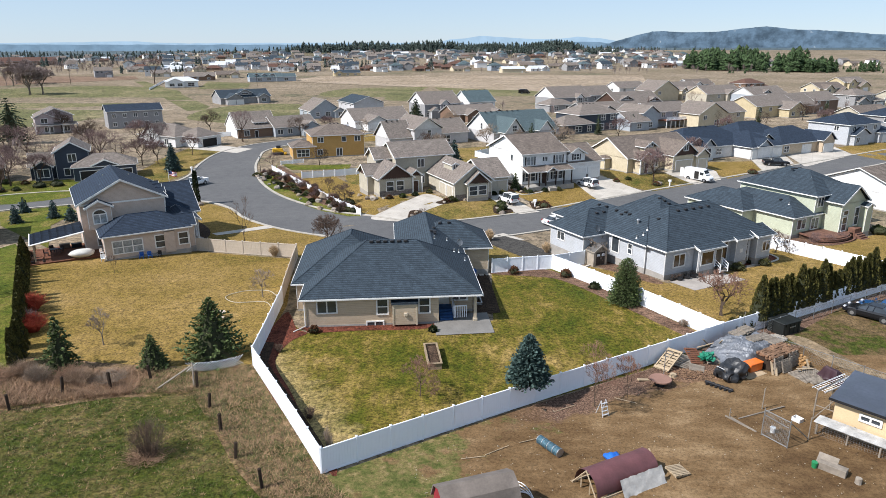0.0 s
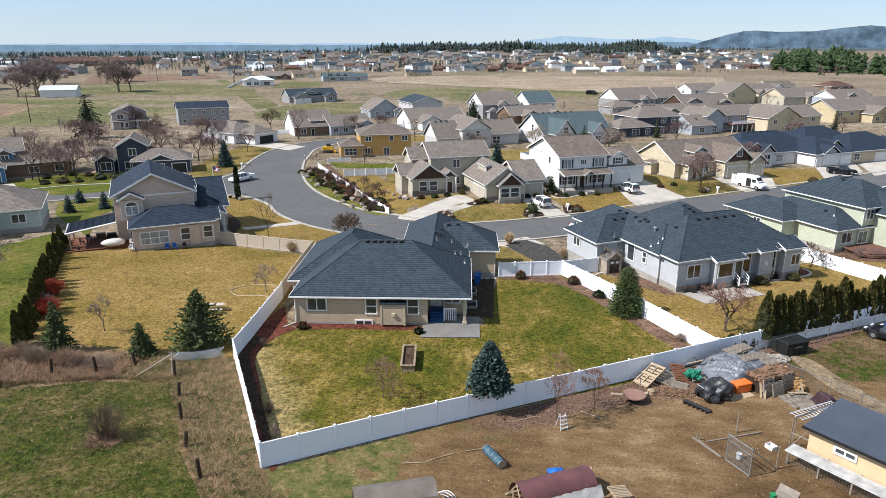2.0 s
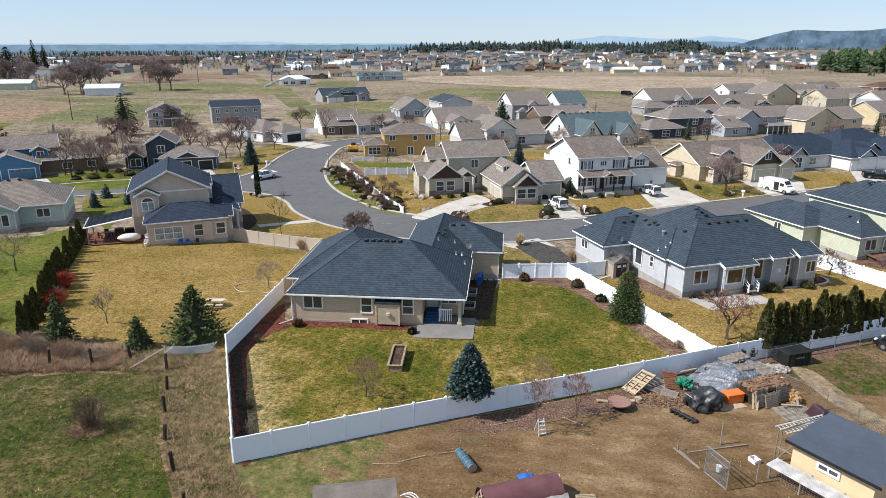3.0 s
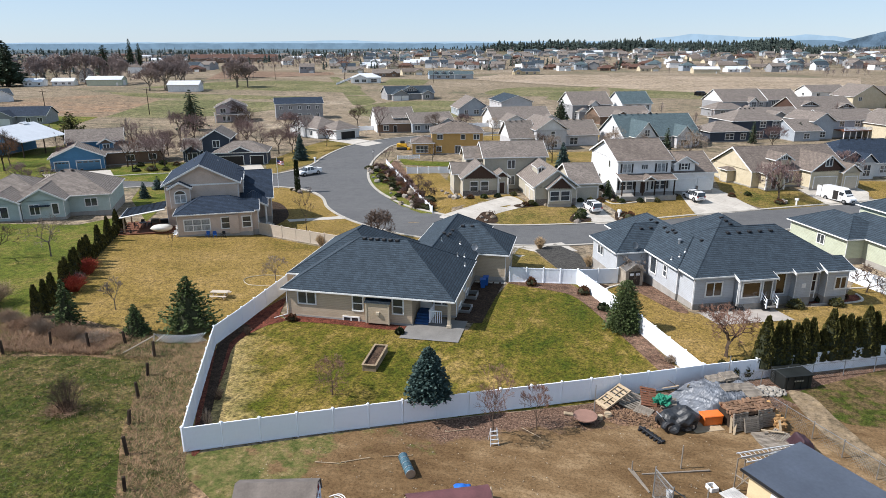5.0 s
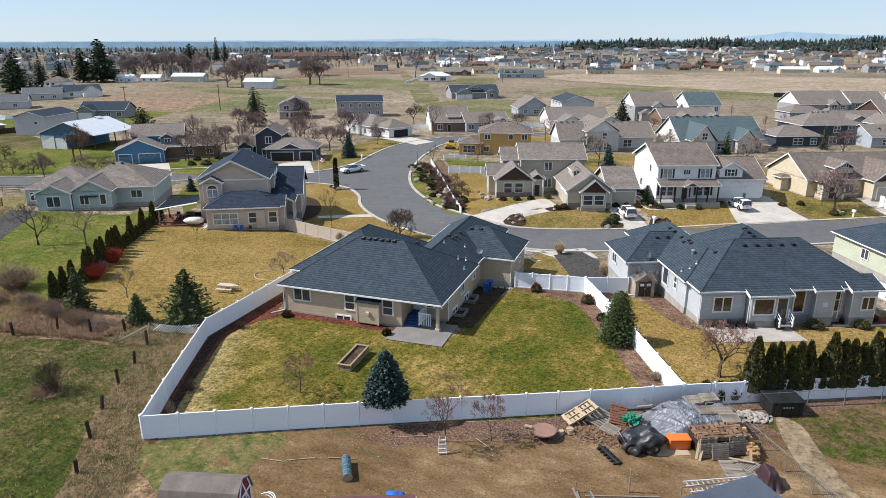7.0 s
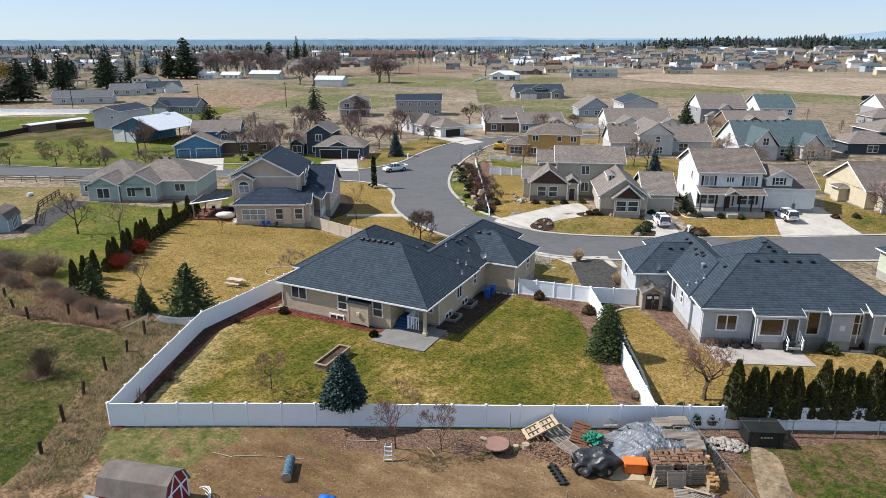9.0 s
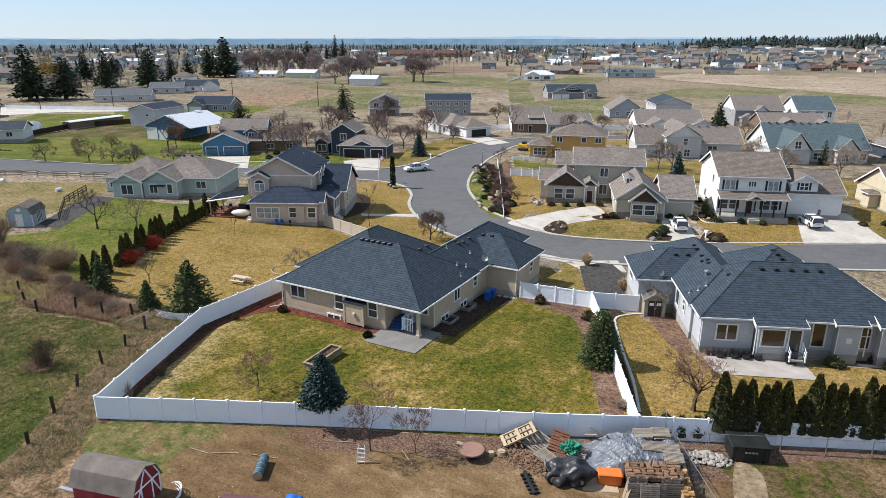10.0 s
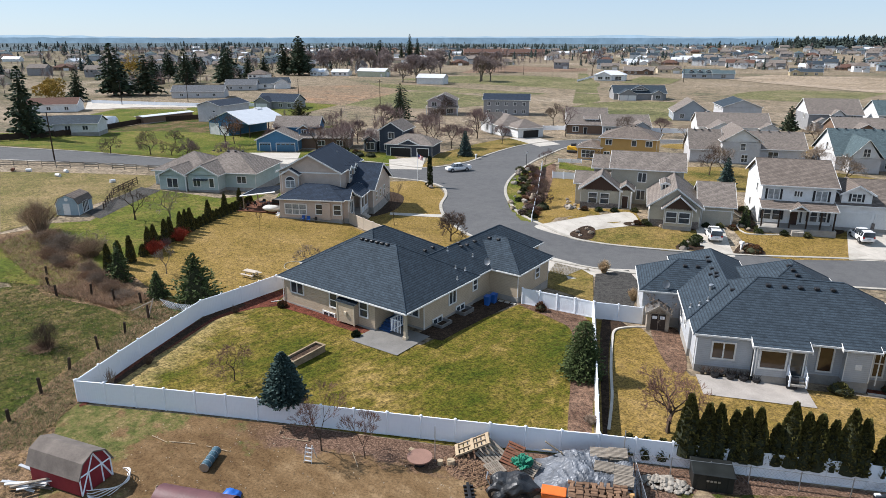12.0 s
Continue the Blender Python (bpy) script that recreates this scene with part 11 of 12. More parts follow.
for i, (w, st, kd, sm, rm, lb) in enumerate(((17, 1, "u", S_KHAKI, ROOF_TAUPE, "far khaki house with a taupe roof"), (14, 2, "u", S_LIGHT, ROOF_SLATE, "far pale grey house with a slate roof"), (13, 2, "h", S_WHITE, ROOF_BROWN, "far white house with a brown roof"), (18, 1, "h", S_BROWN, ROOF_RED, "far brown house with a reddish roof"), (20, 1, "u", S_CREAM, ROOF_BROWN, "far cream house with a brown roof"), (14, 2, "h", S_STEEL, ROOF_TEAL, "far blue-grey house with a grey roof"), (22, 1, "u", S_WHITE, ROOF_PALE, "far white building with a pale roof"), (15, 2, "u", S_MIDGREY, ROOF_TAUPE, "far grey house with a taupe roof"))):
    protos.append(far_house(lb, -150 + 40 * i, 700 + 15 * (i % 2), w, 12, st, kd, sm, rm))
FAR_GARDEN = turf("far_garden_ground", [(0.36, (0.070, 0.074, 0.036)), (0.46, (0.135, 0.112, 0.066)), (0.54, (0.205, 0.165, 0.112)), (0.64, (0.300, 0.250, 0.185))], 0.02, 0.16, 0.9, 0.1, None, 0.25)
rnd = random.Random(31)


PLACES = []


def place(x, y, rot):
    PLACES.append((x, y, rot, rnd.randrange(len(protos))))


def estate(x0, x1, y0, y1, n, rot):
    for i in range(n):
        x, y = rnd.uniform(x0, x1), rnd.uniform(y0, y1)
        place(x, y, rot + rnd.choice((0, 0, 90, 180)) + rnd.uniform(-6, 6))


def streets(x0, y0, nx, ny, dx, dy, rot, skip=0.12):
    """Rows of houses along parallel streets."""
    c, q = math.cos(radians(rot)), math.sin(radians(rot))
    for j in range(ny):
        for i in range(nx):
            if rnd.random() < skip:
                continue
            u, v = i * dx + rnd.uniform(-4, 4), j * dy + (j % 2) * 6 + rnd.uniform(-5, 5)
            place(x0 + c * u - q * v, y0 + q * u + c * v, rot + (180 if j % 2 else 0) + rnd.choice((0, 0, 0, 90)) + rnd.uniform(-5, 5))


area("far_gardens", "mottled gardens and lanes between far houses", FAR_GARDEN, 0.06, [(-420, 760), (-240, 660), (-100, 700), (80, 690), (150, 740), (420, 830), (560, 1000), (560, 1560), (-420, 1560), (-760, 1300)], step=40)
area("far_gardens", "mottled gardens and yards beyond the pasture road", FAR_GARDEN, 0.06, [(-330, 40), (-300, 120), (-330, 260), (-420, 300), (-430, 420), (-560, 560), (-620, 760), (-1000, 1100), (-1900, 900), (-1900, 100), (-700, -60)], step=40)
streets(-235, 700, 13, 5, 30, 48, 12)
streets(150, 760, 11, 5, 30, 46, 20)
estate(-200, 420, 1000, 1500, 60, 22)
estate(-330, -190, 560, 760, 8, 30)
estate(-900, -420, 330, 800, 44, 40)
estate(-560, -330, 60, 300, 16, 40)
estate(-1200, -400, 800, 1500, 60, 40)
estate(-420, -200, 760, 1200, 40, 20)
estate(-1300, -600, 250, 700, 60, 40)
estate(-1800, -700, 700, 1600, 110, 30)
estate(-700, -250, 1000, 1600, 70, 20)
streets(-160, 1010, 20, 7, 32, 50, 14)
estate(300, 640, 640, 900, 14, 28)
estate(-520, -380, 560, 700, 8, 10)
PLACES.sort(key=lambda p: math.hypot(p[0] - 20, p[1]))
for x, y, rot, k in PLACES[:210]:
    copy_thing(protos[k], at(x, y, rot))


def far_roofs(places):
    """The farthest houses, too small to pick apart."""
    verts, faces, mats, which = [], [], [], []
    for x, y, rot, k in places:
        m = at(x, y, rot)
        for ob in protos[k].children:
            mt = ob.data.materials[0]
            if mt not in mats:
                mats.append(mt)
            base, tm = len(verts), m @ ob.matrix_basis
            verts += [tuple(tm @ v.co) for v in ob.data.vertices]
            for f in ob.data.polygons:
                faces.append([base + i for i in f.vertices])
                which.append(mats.index(mt))
    me = bpy.data.meshes.new("far_town")
    me.from_pydata(verts, [], faces)
    for mt in mats:
        me.materials.append(mt)
    me.polygons.foreach_set("material_index", which)
    solo("far_town", me, None, "far town of small pale houses on the plain", "houses", kind="stuff")


far_roofs(PLACES[210:])
bm, rings = bmesh.new(), []
for k in range(7):                          # the plain beyond the town, under woods to the horizon
    ring_row = []
    for i in range(61):
        a = radians(-100 + 150 * i / 60)
        r = 1750 + 450 * k + (260 * noise.noise(Vector((i * 0.4, k, 3))) if k == 0 else 0)
        if -60 < math.degrees(a) and k == 0:
            r += 250
        x, y = 20 + r * math.sin(a), 10 + r * math.cos(a)
        ring_row.append(bm.verts.new((x, y, max(gz(x, y), 0.5) + 0.5)))
    rings.append(ring_row)
for a, b in zip(rings, rings[1:]):
    for i in range(60):
        bm.faces.new((a[i], a[i + 1], b[i + 1], b[i]))
# the blue of distance haze is painted into this base colour
WOODLAND = turf("hazy_woodland_plain", [(0.36, (0.050, 0.078, 0.092)), (0.50, (0.085, 0.118, 0.135)), (0.64, (0.150, 0.165, 0.165))], 0.004, 0.02, 0.12, 0.1, (0.4, 1.6, 1), 0.05)
solo("wooded_plain", bm, WOODLAND, "hazy blue-green wooded plain beyond the far town", "plain", kind="structure")
# needle colour is paled and greyed to carry the haze of distance
WOOD_FAR = leafmat("hazy_far_conifers", (0.052, 0.070, 0.058), 0.45)
WOOD_NEAR = leafmat("pine_clump_needles", (0.046, 0.078, 0.030), 0.55)
TWIG_FAR = leafmat("far_bare_crowns", (0.215, 0.170, 0.155), 0.35)


def far_wood(name, label, zones, seed, material, bare=False, wide=0.2):
    """Trees without number in loose groups, as tiers of ragged boughs or ragged twig crowns."""
    rnd, s = random.Random(seed), Soup()
    for x0, x1, y0, y1, n, h0, h1 in zones:
        made = 0
        for i in range(n * 6):
            x, y = rnd.uniform(x0, x1), rnd.uniform(y0, y1)
            cl = noise.noise(Vector((x / (0.12 * (x1 - x0) + 20), y / (0.2 * (y1 - y0) + 20), seed)))
            if cl < rnd.uniform(-0.25, 0.3) or made >= n:
                continue
            made += 1
            h = (h0 + (h1 - h0) * rnd.random() ** 1.6) * (0.8 + 0.5 * max(0.0, cl))
            z, r = gz(x, y), h * wide * rnd.uniform(0.75, 1.35)
            c = Vector((x, y, z))
            if bare:
                for k in range(56):
                    a, e = rnd.uniform(0, 6.283), rnd.uniform(-0.25, 1.5)
                    p = c + Vector((0, 0, h * rnd.uniform(0.15, 0.55)))
                    j = rnd.uniform(0.55, 1.05)
                    q = c + Vector((h * 0.42 * j * math.cos(a) * math.cos(e), h * 0.42 * j * math.sin(a) * math.cos(e), h * (0.52 + 0.48 * math.sin(e) * j)))
                    sd = Vector((-math.sin(a), math.cos(a), 0.3)) * h * 0.0085
                    s.tri(p, q - sd, q + sd)
                s.twig(c, c + Vector((0, 0, h * 0.6)), h * 0.016)
                continue
            tiers = 9 if wide < 0.25 else 12
            for t in range(tiers):
                f = t / tiers
                zb, rr = 0.10 + 0.82 * f, r * (1.08 - f) ** 0.6 * rnd.uniform(0.75, 1.15)
                m, ph = (8 if wide < 0.25 else 13), rnd.random() * 6
                lean = Vector((rnd.uniform(-0.06, 0.06), rnd.uniform(-0.06, 0.06), 0)) * h
                for k in range(m):
                    a, b = ph + 6.283 * k / m, ph + 6.283 * (k + 0.9) / m
                    j = rnd.uniform(0.55, 1.25)
                    s.tri(c + lean + Vector((rr * j * math.cos(a), rr * j * math.sin(a), h * (zb + rnd.uniform(-0.05, 0.03)))), c + lean + Vector((rr * math.cos(b), rr * math.sin(b), h * (zb + rnd.uniform(-0.04, 0.02)))), c + Vector((0, 0, h * min(1.0, zb + 0.17))))
    return solo(name, s.mesh(name, material), None, label, "woods", kind="stuff")


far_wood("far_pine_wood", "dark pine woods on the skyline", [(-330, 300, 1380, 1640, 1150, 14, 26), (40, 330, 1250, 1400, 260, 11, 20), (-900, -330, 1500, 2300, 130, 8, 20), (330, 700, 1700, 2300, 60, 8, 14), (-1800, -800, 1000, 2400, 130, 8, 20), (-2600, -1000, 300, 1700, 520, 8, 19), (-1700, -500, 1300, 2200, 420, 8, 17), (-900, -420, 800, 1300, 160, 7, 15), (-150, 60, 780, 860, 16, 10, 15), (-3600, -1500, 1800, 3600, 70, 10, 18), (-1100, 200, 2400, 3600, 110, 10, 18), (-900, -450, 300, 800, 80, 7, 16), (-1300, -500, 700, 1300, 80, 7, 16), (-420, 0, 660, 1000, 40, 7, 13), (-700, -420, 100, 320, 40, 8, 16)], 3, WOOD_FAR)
far_wood("pine_clump", "dense green pine clump at the field edge", [(274, 316, 700, 780, 80, 19, 26), (306, 360, 668, 770, 120, 16, 25), (354, 402, 660, 735, 70, 9, 18), (396, 564, 660, 745, 70, 6, 13), (268, 420, 640, 690, 26, 3, 6)], 8, WOOD_NEAR, wide=0.27)
far_wood("far_bare_wood", "mauve leafless trees between far houses", [(-300, 350, 620, 1100, 210, 6, 11), (-950, -350, 350, 1000, 460, 6, 13), (-560, -330, 60, 320, 60, 7, 13), (-460, -340, 380, 470, 26, 10, 18), (-310, -290, 460, 500, 6, 12, 16), (150, 500, 700, 1000, 90, 6, 11), (20, 240, 240, 400, 26, 4, 7), (-160, -90, 135, 215, 20, 5, 8), (-400, 400, 1000, 1500, 240, 7, 13), (-900, -420, 330, 350, 40, 8, 14), (-1600, -900, 400, 1000, 320, 8, 15), (-900, -450, 0, 400, 160, 6, 12), (-420, 0, 690, 705, 30, 5, 9), (-700, -400, 800, 1100, 120, 7, 13)], 4, TWIG_FAR, True)
big = [(-172, 86, 22, NEEDLE_DARK), (-312, 173, 26, NEEDLE_DARK), (-304, 186, 20, NEEDLE_DARK), (-367, 243, 22, NEEDLE_DARK), (-352, 262, 20, NEEDLE_DARK), (-403, 294, 20, NEEDLE_DARK), (-392, 306, 17, NEEDLE_DARK), (-397, 357, 27, NEEDLE_DARK), (-405, 363, 30, NEEDLE_DARK), (-590, 690, 33, NEEDLE_DARK), (-580, 694, 28, NEEDLE_DARK), (-392, 320, 16, NEEDLE_DARK), (-300, 150, 15, NEEDLE_DARK), (-440, 270, 20, NEEDLE_DARK), (-455, 300, 18, NEEDLE_DARK), (-376, 250, 18, NEEDLE_DARK), (-320, 180, 17, NEEDLE_DARK), (-411, 302, 22, NEEDLE_DARK), (-412, 353, 24, NEEDLE_DARK), (-432, 481, 26, NEEDLE_DARK), (-448, 262, 16, NEEDLE_DARK), (-600, 684, 22, NEEDLE_DARK)]
fir = None
for i, (x, y, hh, mt) in enumerate(big):
    if fir is None:
        fir = conifer(at(x, y), 20.0, 4.6, 77, "tall dark fir rising over far gardens", mt, "fir_tree", group="tall far firs", levels=26, arms=9, sprays=9, power=0.6, base=0.10, size=1.3, rag=0.45, heart=0.42)
        continue
    k = hh / 20
    far_fir = copy_thing(fir, at(x, y, i * 40))
    wide = 0.7 if y > 600 else 1.25 + 0.4 * (i % 3) / 2
    far_fir.scale = (k * wide, k * wide, k)
for i, (x, y, hh) in enumerate(((-393, 219, 20), (-316, 146, 11), (-308, 140, 9))):
    bare_tree(at(x, y, i * 80), float(hh), 90 + i, "yellow-twigged willow beside a far house", WILLOW, BARK, "willow_tree", spread=0.8, kids=4, fine=0.10, upright=0.1)
bare_tree(at(-213, 497), 22.0, 95, "large leafless tree at the field road", TWIG_MAUVE, BARK, spread=0.5, kids=3, fine=0.05)
# greenhouse tunnel, sheep and field clutter
bm = bmesh.new()
rows = [[bm.verts.new((x, 3.2 * math.cos(math.pi * k / 8), 2.6 * math.sin(math.pi * k / 8))) for k in range(9)] for x in (0, 6, 12, 18)]
for a, b in zip(rows, rows[1:]):
    for k in range(8):
        bm.faces.new((a[k], b[k], b[k + 1], a[k + 1]))
bm.faces.new([rows[0][k] for k in range(9)])
bm.faces.new([rows[-1][k] for k in range(8, -1, -1)])
bmesh.ops.recalc_face_normals(bm, faces=bm.faces[:])
solo("greenhouse_tunnel", bm, plain("white_film", (0.80, 0.81, 0.82), 0.18, 0, 0.5, 3, 0.05, 0.001, 0.8), "glossy white plastic greenhouse tunnel", "greenhouse", at(-214.5, 111.5, 40), flat=False)
for i, (x, y, mt) in enumerate(((-105, 71, WHITE_P), (-111, 66, WHITE_P), (-88, 73, WHITE_P), (-114, 64, WOOD_RED), (-101, 68, WHITE_P))):
    bm = bmesh.new()
    bm2 = tube(bm, (-0.5, 0, 0.35), (0.5, 0, 0.35), 0.34, 0.34, 10)
    solo("feed_tub", bm, mt, "round feed tub lying in the pasture", "tub", at(x, y, i * 50), "pasture tubs")


# hills as one ridge sheet each, too far to shift
def backdrop(name, label, radius, az0, az1, profile, colour, seed, snow=False, contrast=1.0, strength=1.0):
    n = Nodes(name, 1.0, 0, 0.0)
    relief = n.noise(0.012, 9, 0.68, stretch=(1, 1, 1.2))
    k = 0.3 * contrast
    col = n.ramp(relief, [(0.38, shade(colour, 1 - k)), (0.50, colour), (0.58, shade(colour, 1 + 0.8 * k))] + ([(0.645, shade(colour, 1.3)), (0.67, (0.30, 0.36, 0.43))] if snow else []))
    # airlight haze and relief tones are painted in as the sheet's own glow
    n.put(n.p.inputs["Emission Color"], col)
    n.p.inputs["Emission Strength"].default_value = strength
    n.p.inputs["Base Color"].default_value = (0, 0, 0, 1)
    bm, rows, steps = bmesh.new(), [], 260
    for i in range(steps + 1):
        az = az0 + (az1 - az0) * i / steps
        a = radians(az)
        top = 26 + radius * math.tan(radians(profile(az) + 0.06 * noise.noise(Vector((az * 0.8, seed, 0))) + 0.03 * noise.noise(Vector((az * 4, seed, 2)))))
        x, y = 20 + radius * math.sin(a), 10 + radius * math.cos(a)
        rows.append((bm.verts.new((x, y, -40)), bm.verts.new((x * 1.004, y * 1.004, (top - 40) / 2)), bm.verts.new((x * 1.01, y * 1.01, top))))
    for a, b in zip(rows, rows[1:]):
        for k in (0, 1):
            bm.faces.new((a[k], b[k], b[k + 1], a[k + 1]))
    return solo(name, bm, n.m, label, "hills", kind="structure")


def skyline(*pts):
    return lambda az: float(np.interp(az, [p[0] for p in pts], [p[1] for p in pts]))


backdrop("backdrop_plateau", "hazy pale blue plateau along the horizon", 4780, -100, 60, skyline((-100, 0.2), (-71, 0.24), (-62, 0.1), (-45, 0.2), (-33, 0.26), (-28, 0.33), (-25.3, 0.41), (-22, 0.27), (-9, 0.29), (-1.0, 0.28), (0.2, 0.52), (1.4, 0.62), (2.7, 0.82), (4.6, 0.74), (6.8, 0.58), (8.2, 0.55), (9.8, 0.62), (10.9, 0.75), (12.4, 0.62), (14.0, 0.40), (20, 0.3), (60, 0.3)), (0.30, 0.43, 0.57), 1, contrast=0.2)
backdrop("backdrop_ridge", "hazy blue-grey wooded plain below the horizon", 4600, -100, 60, skyline((-100, 0.10), (-60, 0.06), (-33, 0.16), (-10, 0.14), (6, 0.1), (9.0, 0.18), (10.5, 0.36), (12.4, 0.32), (14.0, 0.1), (20, 0.1)), (0.150, 0.235, 0.330), 2, contrast=0.4)
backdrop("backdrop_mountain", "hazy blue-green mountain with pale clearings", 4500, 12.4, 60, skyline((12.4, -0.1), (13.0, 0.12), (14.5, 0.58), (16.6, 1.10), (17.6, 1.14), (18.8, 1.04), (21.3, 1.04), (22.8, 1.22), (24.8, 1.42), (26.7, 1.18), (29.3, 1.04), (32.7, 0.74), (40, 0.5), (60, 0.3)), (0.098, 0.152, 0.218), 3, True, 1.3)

# ---- front and side gardens ----
EDGING = plain("pale_edging", (0.52, 0.48, 0.42), 0.85, 0, 1.0, 8, 0.15)
for pts, lb in (([(8.6, 134.3), (11.2, 130.5), (12.9, 128.2), (13.1, 124.5), (14.4, 122.7), (16.2, 122.6), (20.9, 126.1)], "curved pale concrete edging before the white porch"), ([(24.7, 58.6), (22.8, 62.9), (20.4, 67.5), (17.9, 72.7), (16.8, 75.6), (17.6, 77.5), (18.6, 78.6)], "curved pale concrete edging along the fence bed"), ([(37.9, 77.9), (40.1, 79.0), (42.6, 80.4), (43.9, 81.9), (43.8, 84.0)], "curved pale edging of a border at the grey house"), ([(50.5, 84.6), (49.0, 86.5), (46.0, 87.2), (43.0, 85.6)], "curved pale edging at the lawn corner")):
    solo("garden_edging", ribbon(curve_pts(pts, 6), 0.22, 0.0, 0.16), EDGING, lb, "edging", kind="structure")
for pts, mt, lb in (([(9.2, 134.7), (12.5, 130.4), (13.9, 127.4), (14.3, 124.0), (16.2, 123.4), (20.7, 126.6), (25.9, 129.9), (25.4, 132.6), (15.9, 126.9), (12.9, 132.9), (9.7, 137.6)], MULCH_DARK, "dark mulch border before the white porch"), ([(-1.3, 115.0), (0.1, 114.3), (3.5, 116.7), (5.9, 118.1), (8.6, 118.7), (7.4, 121.1), (4.4, 118.7), (0.7, 117.1)], MULCH_DARK, "dark mulch border below the gable windows"), ([(-5.8, 105.9), (-4.4, 104.9), (-2.2, 106.2), (-3.7, 110.0), (-5.5, 110.0), (-5.9, 107.8)], MULCH_DARK, "dark rock bed at the drive mouth"), ([(9.3, 110.1), (12.3, 111.9), (11.1, 115.5), (9.4, 115.5), (8.8, 112.5)], MULCH_DARK, "dark mulch corner bed with clipped shrubs"), ([(16.5, 113.3), (19.9, 115.6), (17.6, 118.9), (15.9, 118.3)], MULCH_DARK, "dark mulch bed at the kerb"), ([(37.1, 79.0), (39.3, 80.0), (43.4, 83.6), (43.6, 81.9), (42.4, 80.6), (40.1, 79.2), (37.9, 78.1)], MULCH_RED, "red-brown border along the grey wall")):
    area("garden_bed", lb, mt, 0.09, pts, True, 3)
area("lawn", "dry golden lawn behind the sage house", LAWN_DRY, 0.05, [(50.8, 90.5), (46, 92), (57, 92), (66, 78), (92, 94), (88, 108), (72, 100), (64, 95), (60, 93)])
area("earth_bed", "bare brown earth round the brick terrace", MULCH_TAN, 0.07, [(50.8, 93), (53, 89.5), (56, 89.4), (60.5, 92.6), (64, 96), (62, 99), (55, 97.5)], True, 3)
rnd = random.Random(77)
for x, y, k in ((-5.2, 107.2, 0.5), (-4.2, 106.2, 0.4), (-3.4, 108.0, 0.6), (-4.6, 109.0, 0.45), (13.8, 124.6, 0.6), (15.0, 123.9, 0.45), (18.5, 125.6, 0.4), (23.2, 128.9, 0.55), (12.0, 131.2, 0.5), (10.4, 111.2, 0.5), (9.6, 113.6, 0.4), (17.0, 114.6, 0.45), (16.6, 117.6, 0.55), (7.8, 119.4, 0.6), (-14.2, 120.2, 0.5), (-12.4, 118.6, 0.55), (-11.0, 118.0, 0.4), (-16.0, 123.0, 0.6), (-17.6, 125.4, 0.5), (0.2, 115.2, 0.4)):
    solo("boulder", ROCK[int(k * 20) % 3], None, "pale garden rock at a bed edge", "boulder", at(x, y, k * 700) @ Matrix.Diagonal((k, k, k, 1)), "garden rocks")
for i, (x, y, r, hh) in enumerate(((16.0, 125.0, 0.6, 0.5), (17.6, 125.4, 0.7, 0.6), (19.4, 126.6, 0.6, 0.5), (21.2, 127.6, 0.7, 0.5), (22.4, 128.6, 0.5, 0.4), (24.2, 129.8, 0.6, 0.5), (12.4, 132.4, 0.6, 0.6), (11.0, 134.0, 0.7, 0.8), (0.6, 115.8, 0.6, 0.6), (2.2, 116.5, 0.6, 0.5), (3.8, 117.5, 0.5, 0.5), (6.4, 119.2, 0.7, 0.6), (17.4, 116.0, 0.8, 0.9), (18.4, 116.6, 0.8, 0.9), (41.8, 81.6, 0.6, 0.6), (39.2, 79.6, 0.8, 0.8))):
    shrub(at(x, y, i * 77), r, hh, ("olive", "green", "rust", "green", "dark", "olive")[i % 6] if i < 12 else "rust", "low mixed shrub in a mulch border", "border shrubs")
bare_tree(at(-3.6, 107.4), 1.6, 61, "tiny leafless tree in the rock bed", TWIG_BROWN, BARK, spread=0.8, depth=4, trunk=0.3)
bare_tree(at(45.2, 85.2), 3.4, 62, "leafless shrub tree at the grey house corner", TWIG_BROWN, BARK, spread=0.9, trunk=0.2)
for i, (x, y) in enumerate(((53.4, 90.8), (56.0, 91.2), (58.4, 92.6), (54.6, 92.4))):
    twig_bush(at(x, y), 1.1, 1.3, 90 + i, TWIG_MAUVE, "mauve leafless bush before the brick terrace", 90, fine=0.6)


def dog_house(m):
    t = thing("dog_house", m, "small white dog house with a brown roof", "dog house")
    part("house_wall", lattice([-0.5, -0.22, 0.22, 0.5], [0.0, 0.02, 0.6, 0.75], -0.6, 0.6, lambda i, j: not (i == 1 and j < 2)), WHITE_P, t)
    for s in (-1, 1):
        part("roof_board", cube(0, 0.75, -0.7, 0.7, 0, 0.05), WOOD_RED, t, "", pose(0, 0, 1.15, 0, 32, 0) if s > 0 else pose(0, 0, 1.15, 0, 32, 180))
    bm = bmesh.new()
    prism(bm, [(-0.5, -0.02), (0.5, -0.02), (0, 0.36)], -0.58, 0.58)
    part("gable", bm, WHITE_P, t, "", pose(0, 0, 0.77, 90, 0, 0))


dog_house(at(51.6, 94.6, 20))


def gas_grill(m):
    t = thing("barbecue", m, "black lidded barbecue on a cart", "barbecue")
    bm = bmesh.new()
    blob(bm, (0, 0, 1.0), 0.55, 3, 0.05, 0.7, 2)
    part("lid", bm, BLACK, t, flat=False)
    part("cart", cube(-0.5, 0.5, -0.3, 0.3, 0.1, 0.75, 0.03), BLACK, t)
    for s in (-1, 1):
        part("side_shelf", cube(s * 0.75 - 0.24, s * 0.75 + 0.24, -0.28, 0.28, 0.86, 0.9), METAL, t)


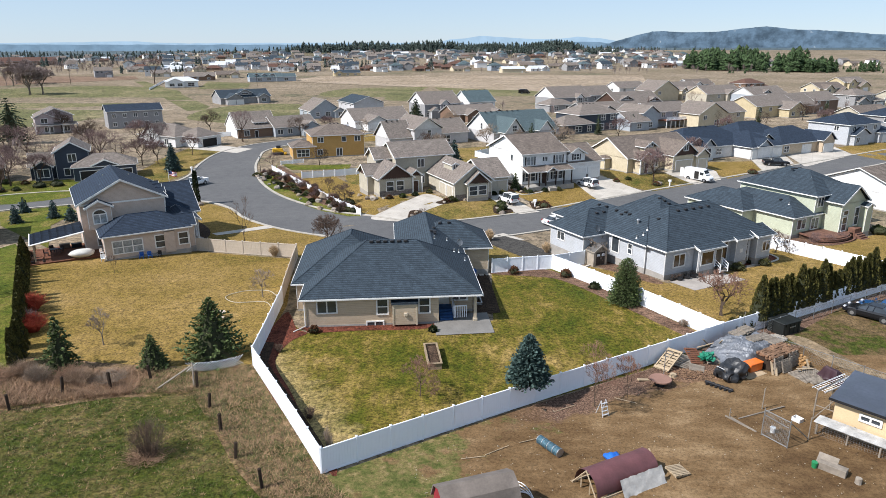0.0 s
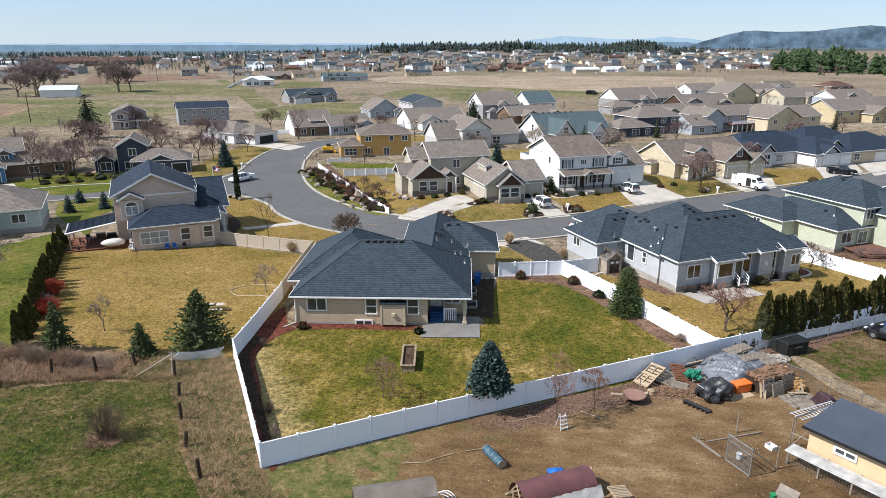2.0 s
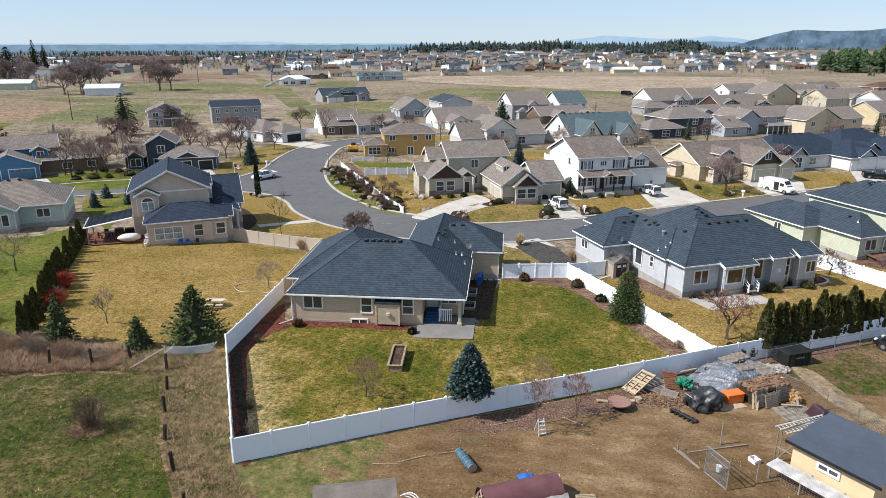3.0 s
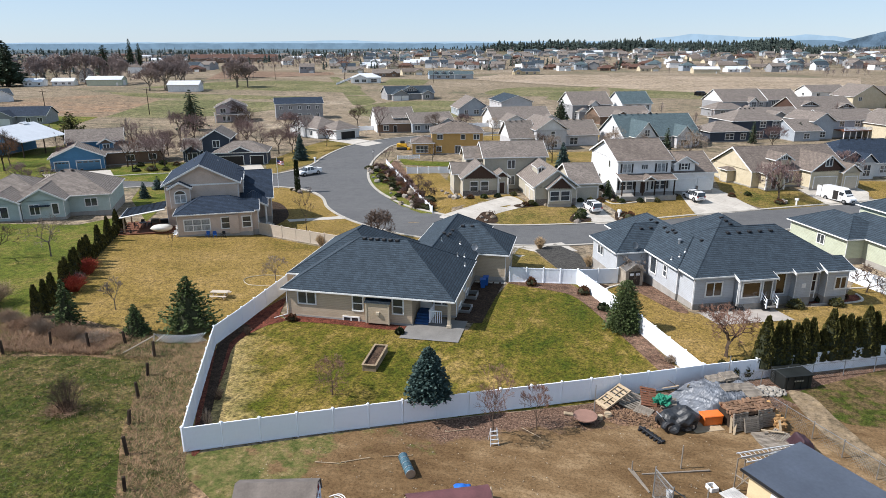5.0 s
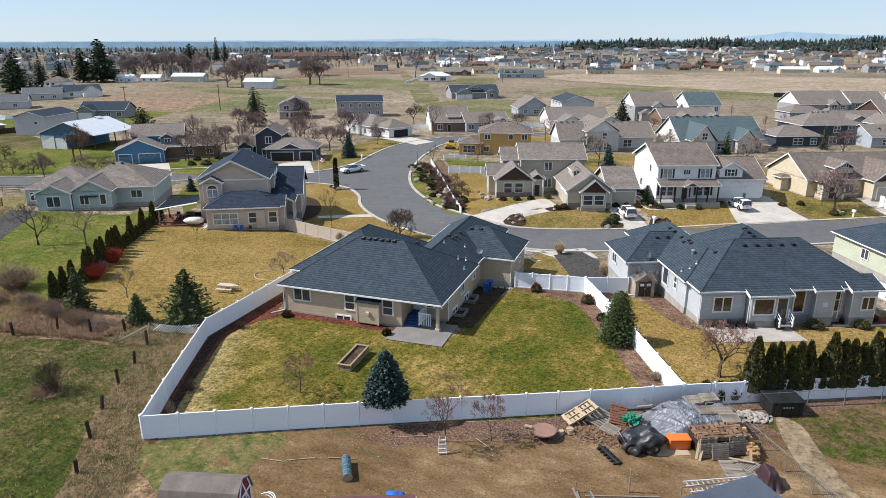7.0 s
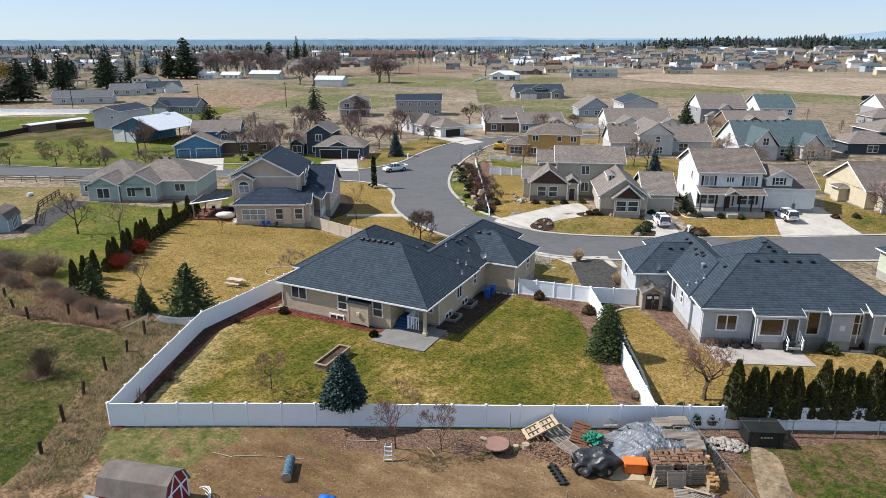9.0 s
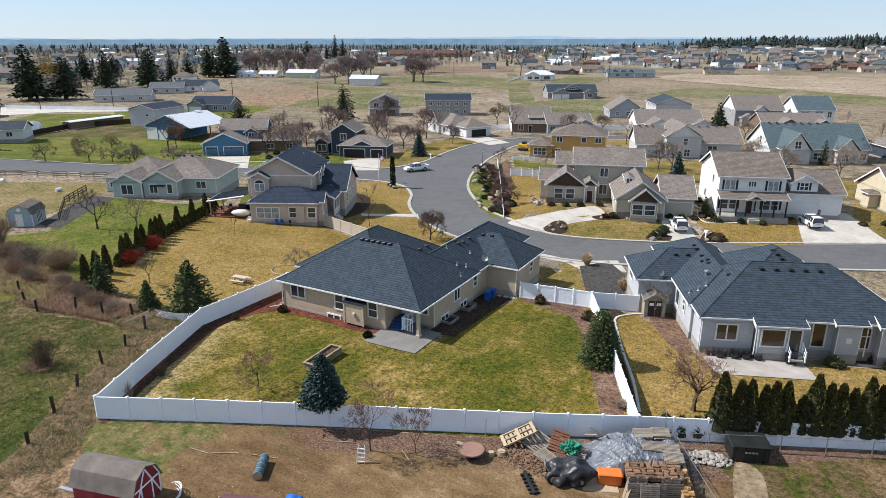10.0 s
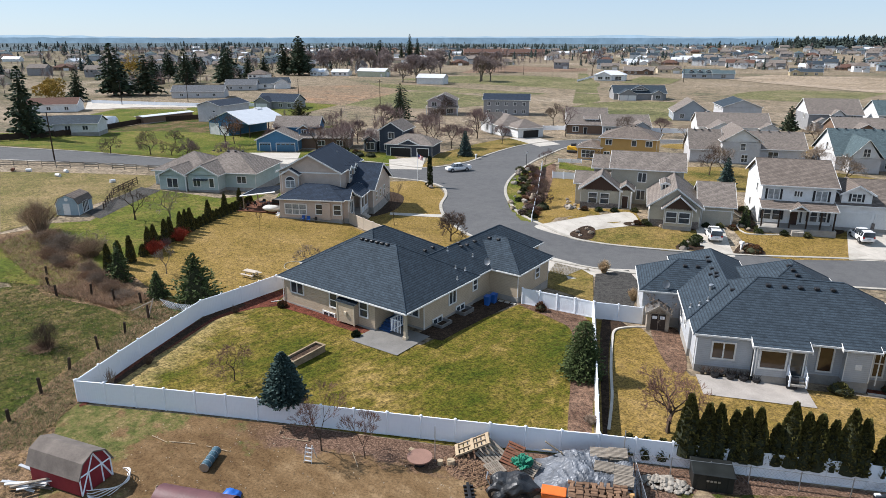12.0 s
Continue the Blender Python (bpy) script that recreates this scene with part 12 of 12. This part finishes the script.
gas_grill(at(56.0, 98.0, 30, 0.3))
POT = plain("dark_pot", (0.030, 0.028, 0.028), 0.6)
for i in range(9):
    f = i / 8
    x, y = 26.6 + 3.6 * f, 72.0 + 1.9 * f
    p = thing("potted_plant", at(x, y, i * 50, 0.06), "black pot with a dry dark plant by the wall", "plant pot", "potted plants")
    part("pot", tube(bmesh.new(), (0, 0, 0), (0, 0, 0.32), 0.16, 0.22, 10), POT, p)
    sp = Soup()
    for k in range(26):
        a, e = rnd.uniform(0, 6.283), rnd.uniform(0.3, 1.4)
        sp.twig(Vector((0, 0, 0.3)), Vector((0.4 * math.cos(a) * math.cos(e), 0.4 * math.sin(a) * math.cos(e), 0.3 + 0.5 * math.sin(e))), 0.012)
    part("dry_plant", sp.mesh("dry_plant", TWIG_BROWN), None, p)


# clutter under the patio roof of the corner house
def patio_table(m):
    t = thing("patio_table", m, "small dark patio table on the deck", "table")
    part("table_top", tube(bmesh.new(), (0, 0, 0.68), (0, 0, 0.72), 0.55, 0.55, 14), BLACK, t)
    for k in range(4):
        a = k * 1.571 + 0.785
        part("leg", tube(bmesh.new(), (0.36 * math.cos(a), 0.36 * math.sin(a), 0), (0.4 * math.cos(a), 0.4 * math.sin(a), 0.68), 0.025, 0.025, 5), BLACK, t)


DECK_Z = 0.33
deck_at = lambda u, v, rz=0: pose(-47.22, 82.15, -0.15, 0, 0, 31.5) @ pose(u, v, DECK_Z, 0, 0, rz)
patio_table(deck_at(-3.2, 1.0))
for u, v, rz in ((-4.1, 0.6, 80), (-2.4, 1.6, -70), (-3.4, 2.1, 10)):
    garden_chair(deck_at(u, v, rz), BLACK_P, "black garden chair at the patio table")
TUB = plain("terracotta_pot", (0.30, 0.135, 0.075), 0.8)
for i, (u, v, k) in enumerate(((-5.6, -2.2, 1.0), (-5.5, -0.4, 0.8), (-5.6, 0.6, 1.1), (-5.5, 1.8, 0.7), (-4.4, -2.2, 0.8), (0.4, -1.8, 0.9), (-0.6, -2.2, 0.7))):
    p = thing("potted_plant", deck_at(u, v, i * 70) @ Matrix.Diagonal((k, k, k, 1)), "clay pot with dry stems at the deck edge", "plant pot", "deck pots")
    part("pot", tube(bmesh.new(), (0, 0, 0), (0, 0, 0.38), 0.17, 0.24, 12), TUB if i % 2 else POT, p)
    sp = Soup()
    for j in range(34):
        a, e = rnd.uniform(0, 6.283), rnd.uniform(0.3, 1.4)
        sp.twig(Vector((0, 0, 0.35)), Vector((0.35 * math.cos(a) * math.cos(e), 0.35 * math.sin(a) * math.cos(e), 0.35 + 0.6 * math.sin(e))), 0.014)
    part("dry_plant", sp.mesh("dry_plant", STRAW if i % 2 else TWIG_BROWN), None, p)
for u, v, rz, c, lb in ((-0.5, 3.0, 0, BLACK_P, "black storage chest against the house wall"), (-1.9, 3.5, 5, WOOD_GREY, "weathered storage chest against the house wall")):
    t = thing("storage_chest", deck_at(u, v, rz), lb, "chest")
    part("chest_body", cube(-0.6, 0.6, -0.3, 0.3, 0, 0.5, 0.02), c, t)
    part("lid", cube(-0.63, 0.63, -0.33, 0.33, 0.504, 0.58, 0.02), c, t)

# mauve bare trees round the field barns
BARN_TREES = ((-266, 353, 19), (-271, 358, 17), (-262, 362, 18), (-276, 350, 14), (-240, 389, 18), (-235, 394, 16), (-244, 396, 17), (-342, 398, 18), (-352, 410, 22), (-362, 402, 20), (-372, 398, 23), (-380, 392, 20), (-384, 384, 22), (-392, 380, 18), (-330, 420, 16), (-320, 440, 17), (-336, 450, 19), (-300, 470, 15), (-310, 500, 18), (-350, 470, 20), (-420, 400, 18), (-438, 420, 20), (-455, 410, 19))
for i, (x, y, hh) in enumerate(BARN_TREES):
    bare_tree(at(x, y, i * 53) @ Matrix.Diagonal((1.0, 1.0, hh / 18, 1)), 18.0, 71 + i % 3, "tall mauve leafless tree beside a field barn", TWIG_BARN, BARK_PALE, spread=0.62, trunk=0.10, kids=4, depth=5, r0=0.22, fine=0.045, upright=0.42, group="barn trees")
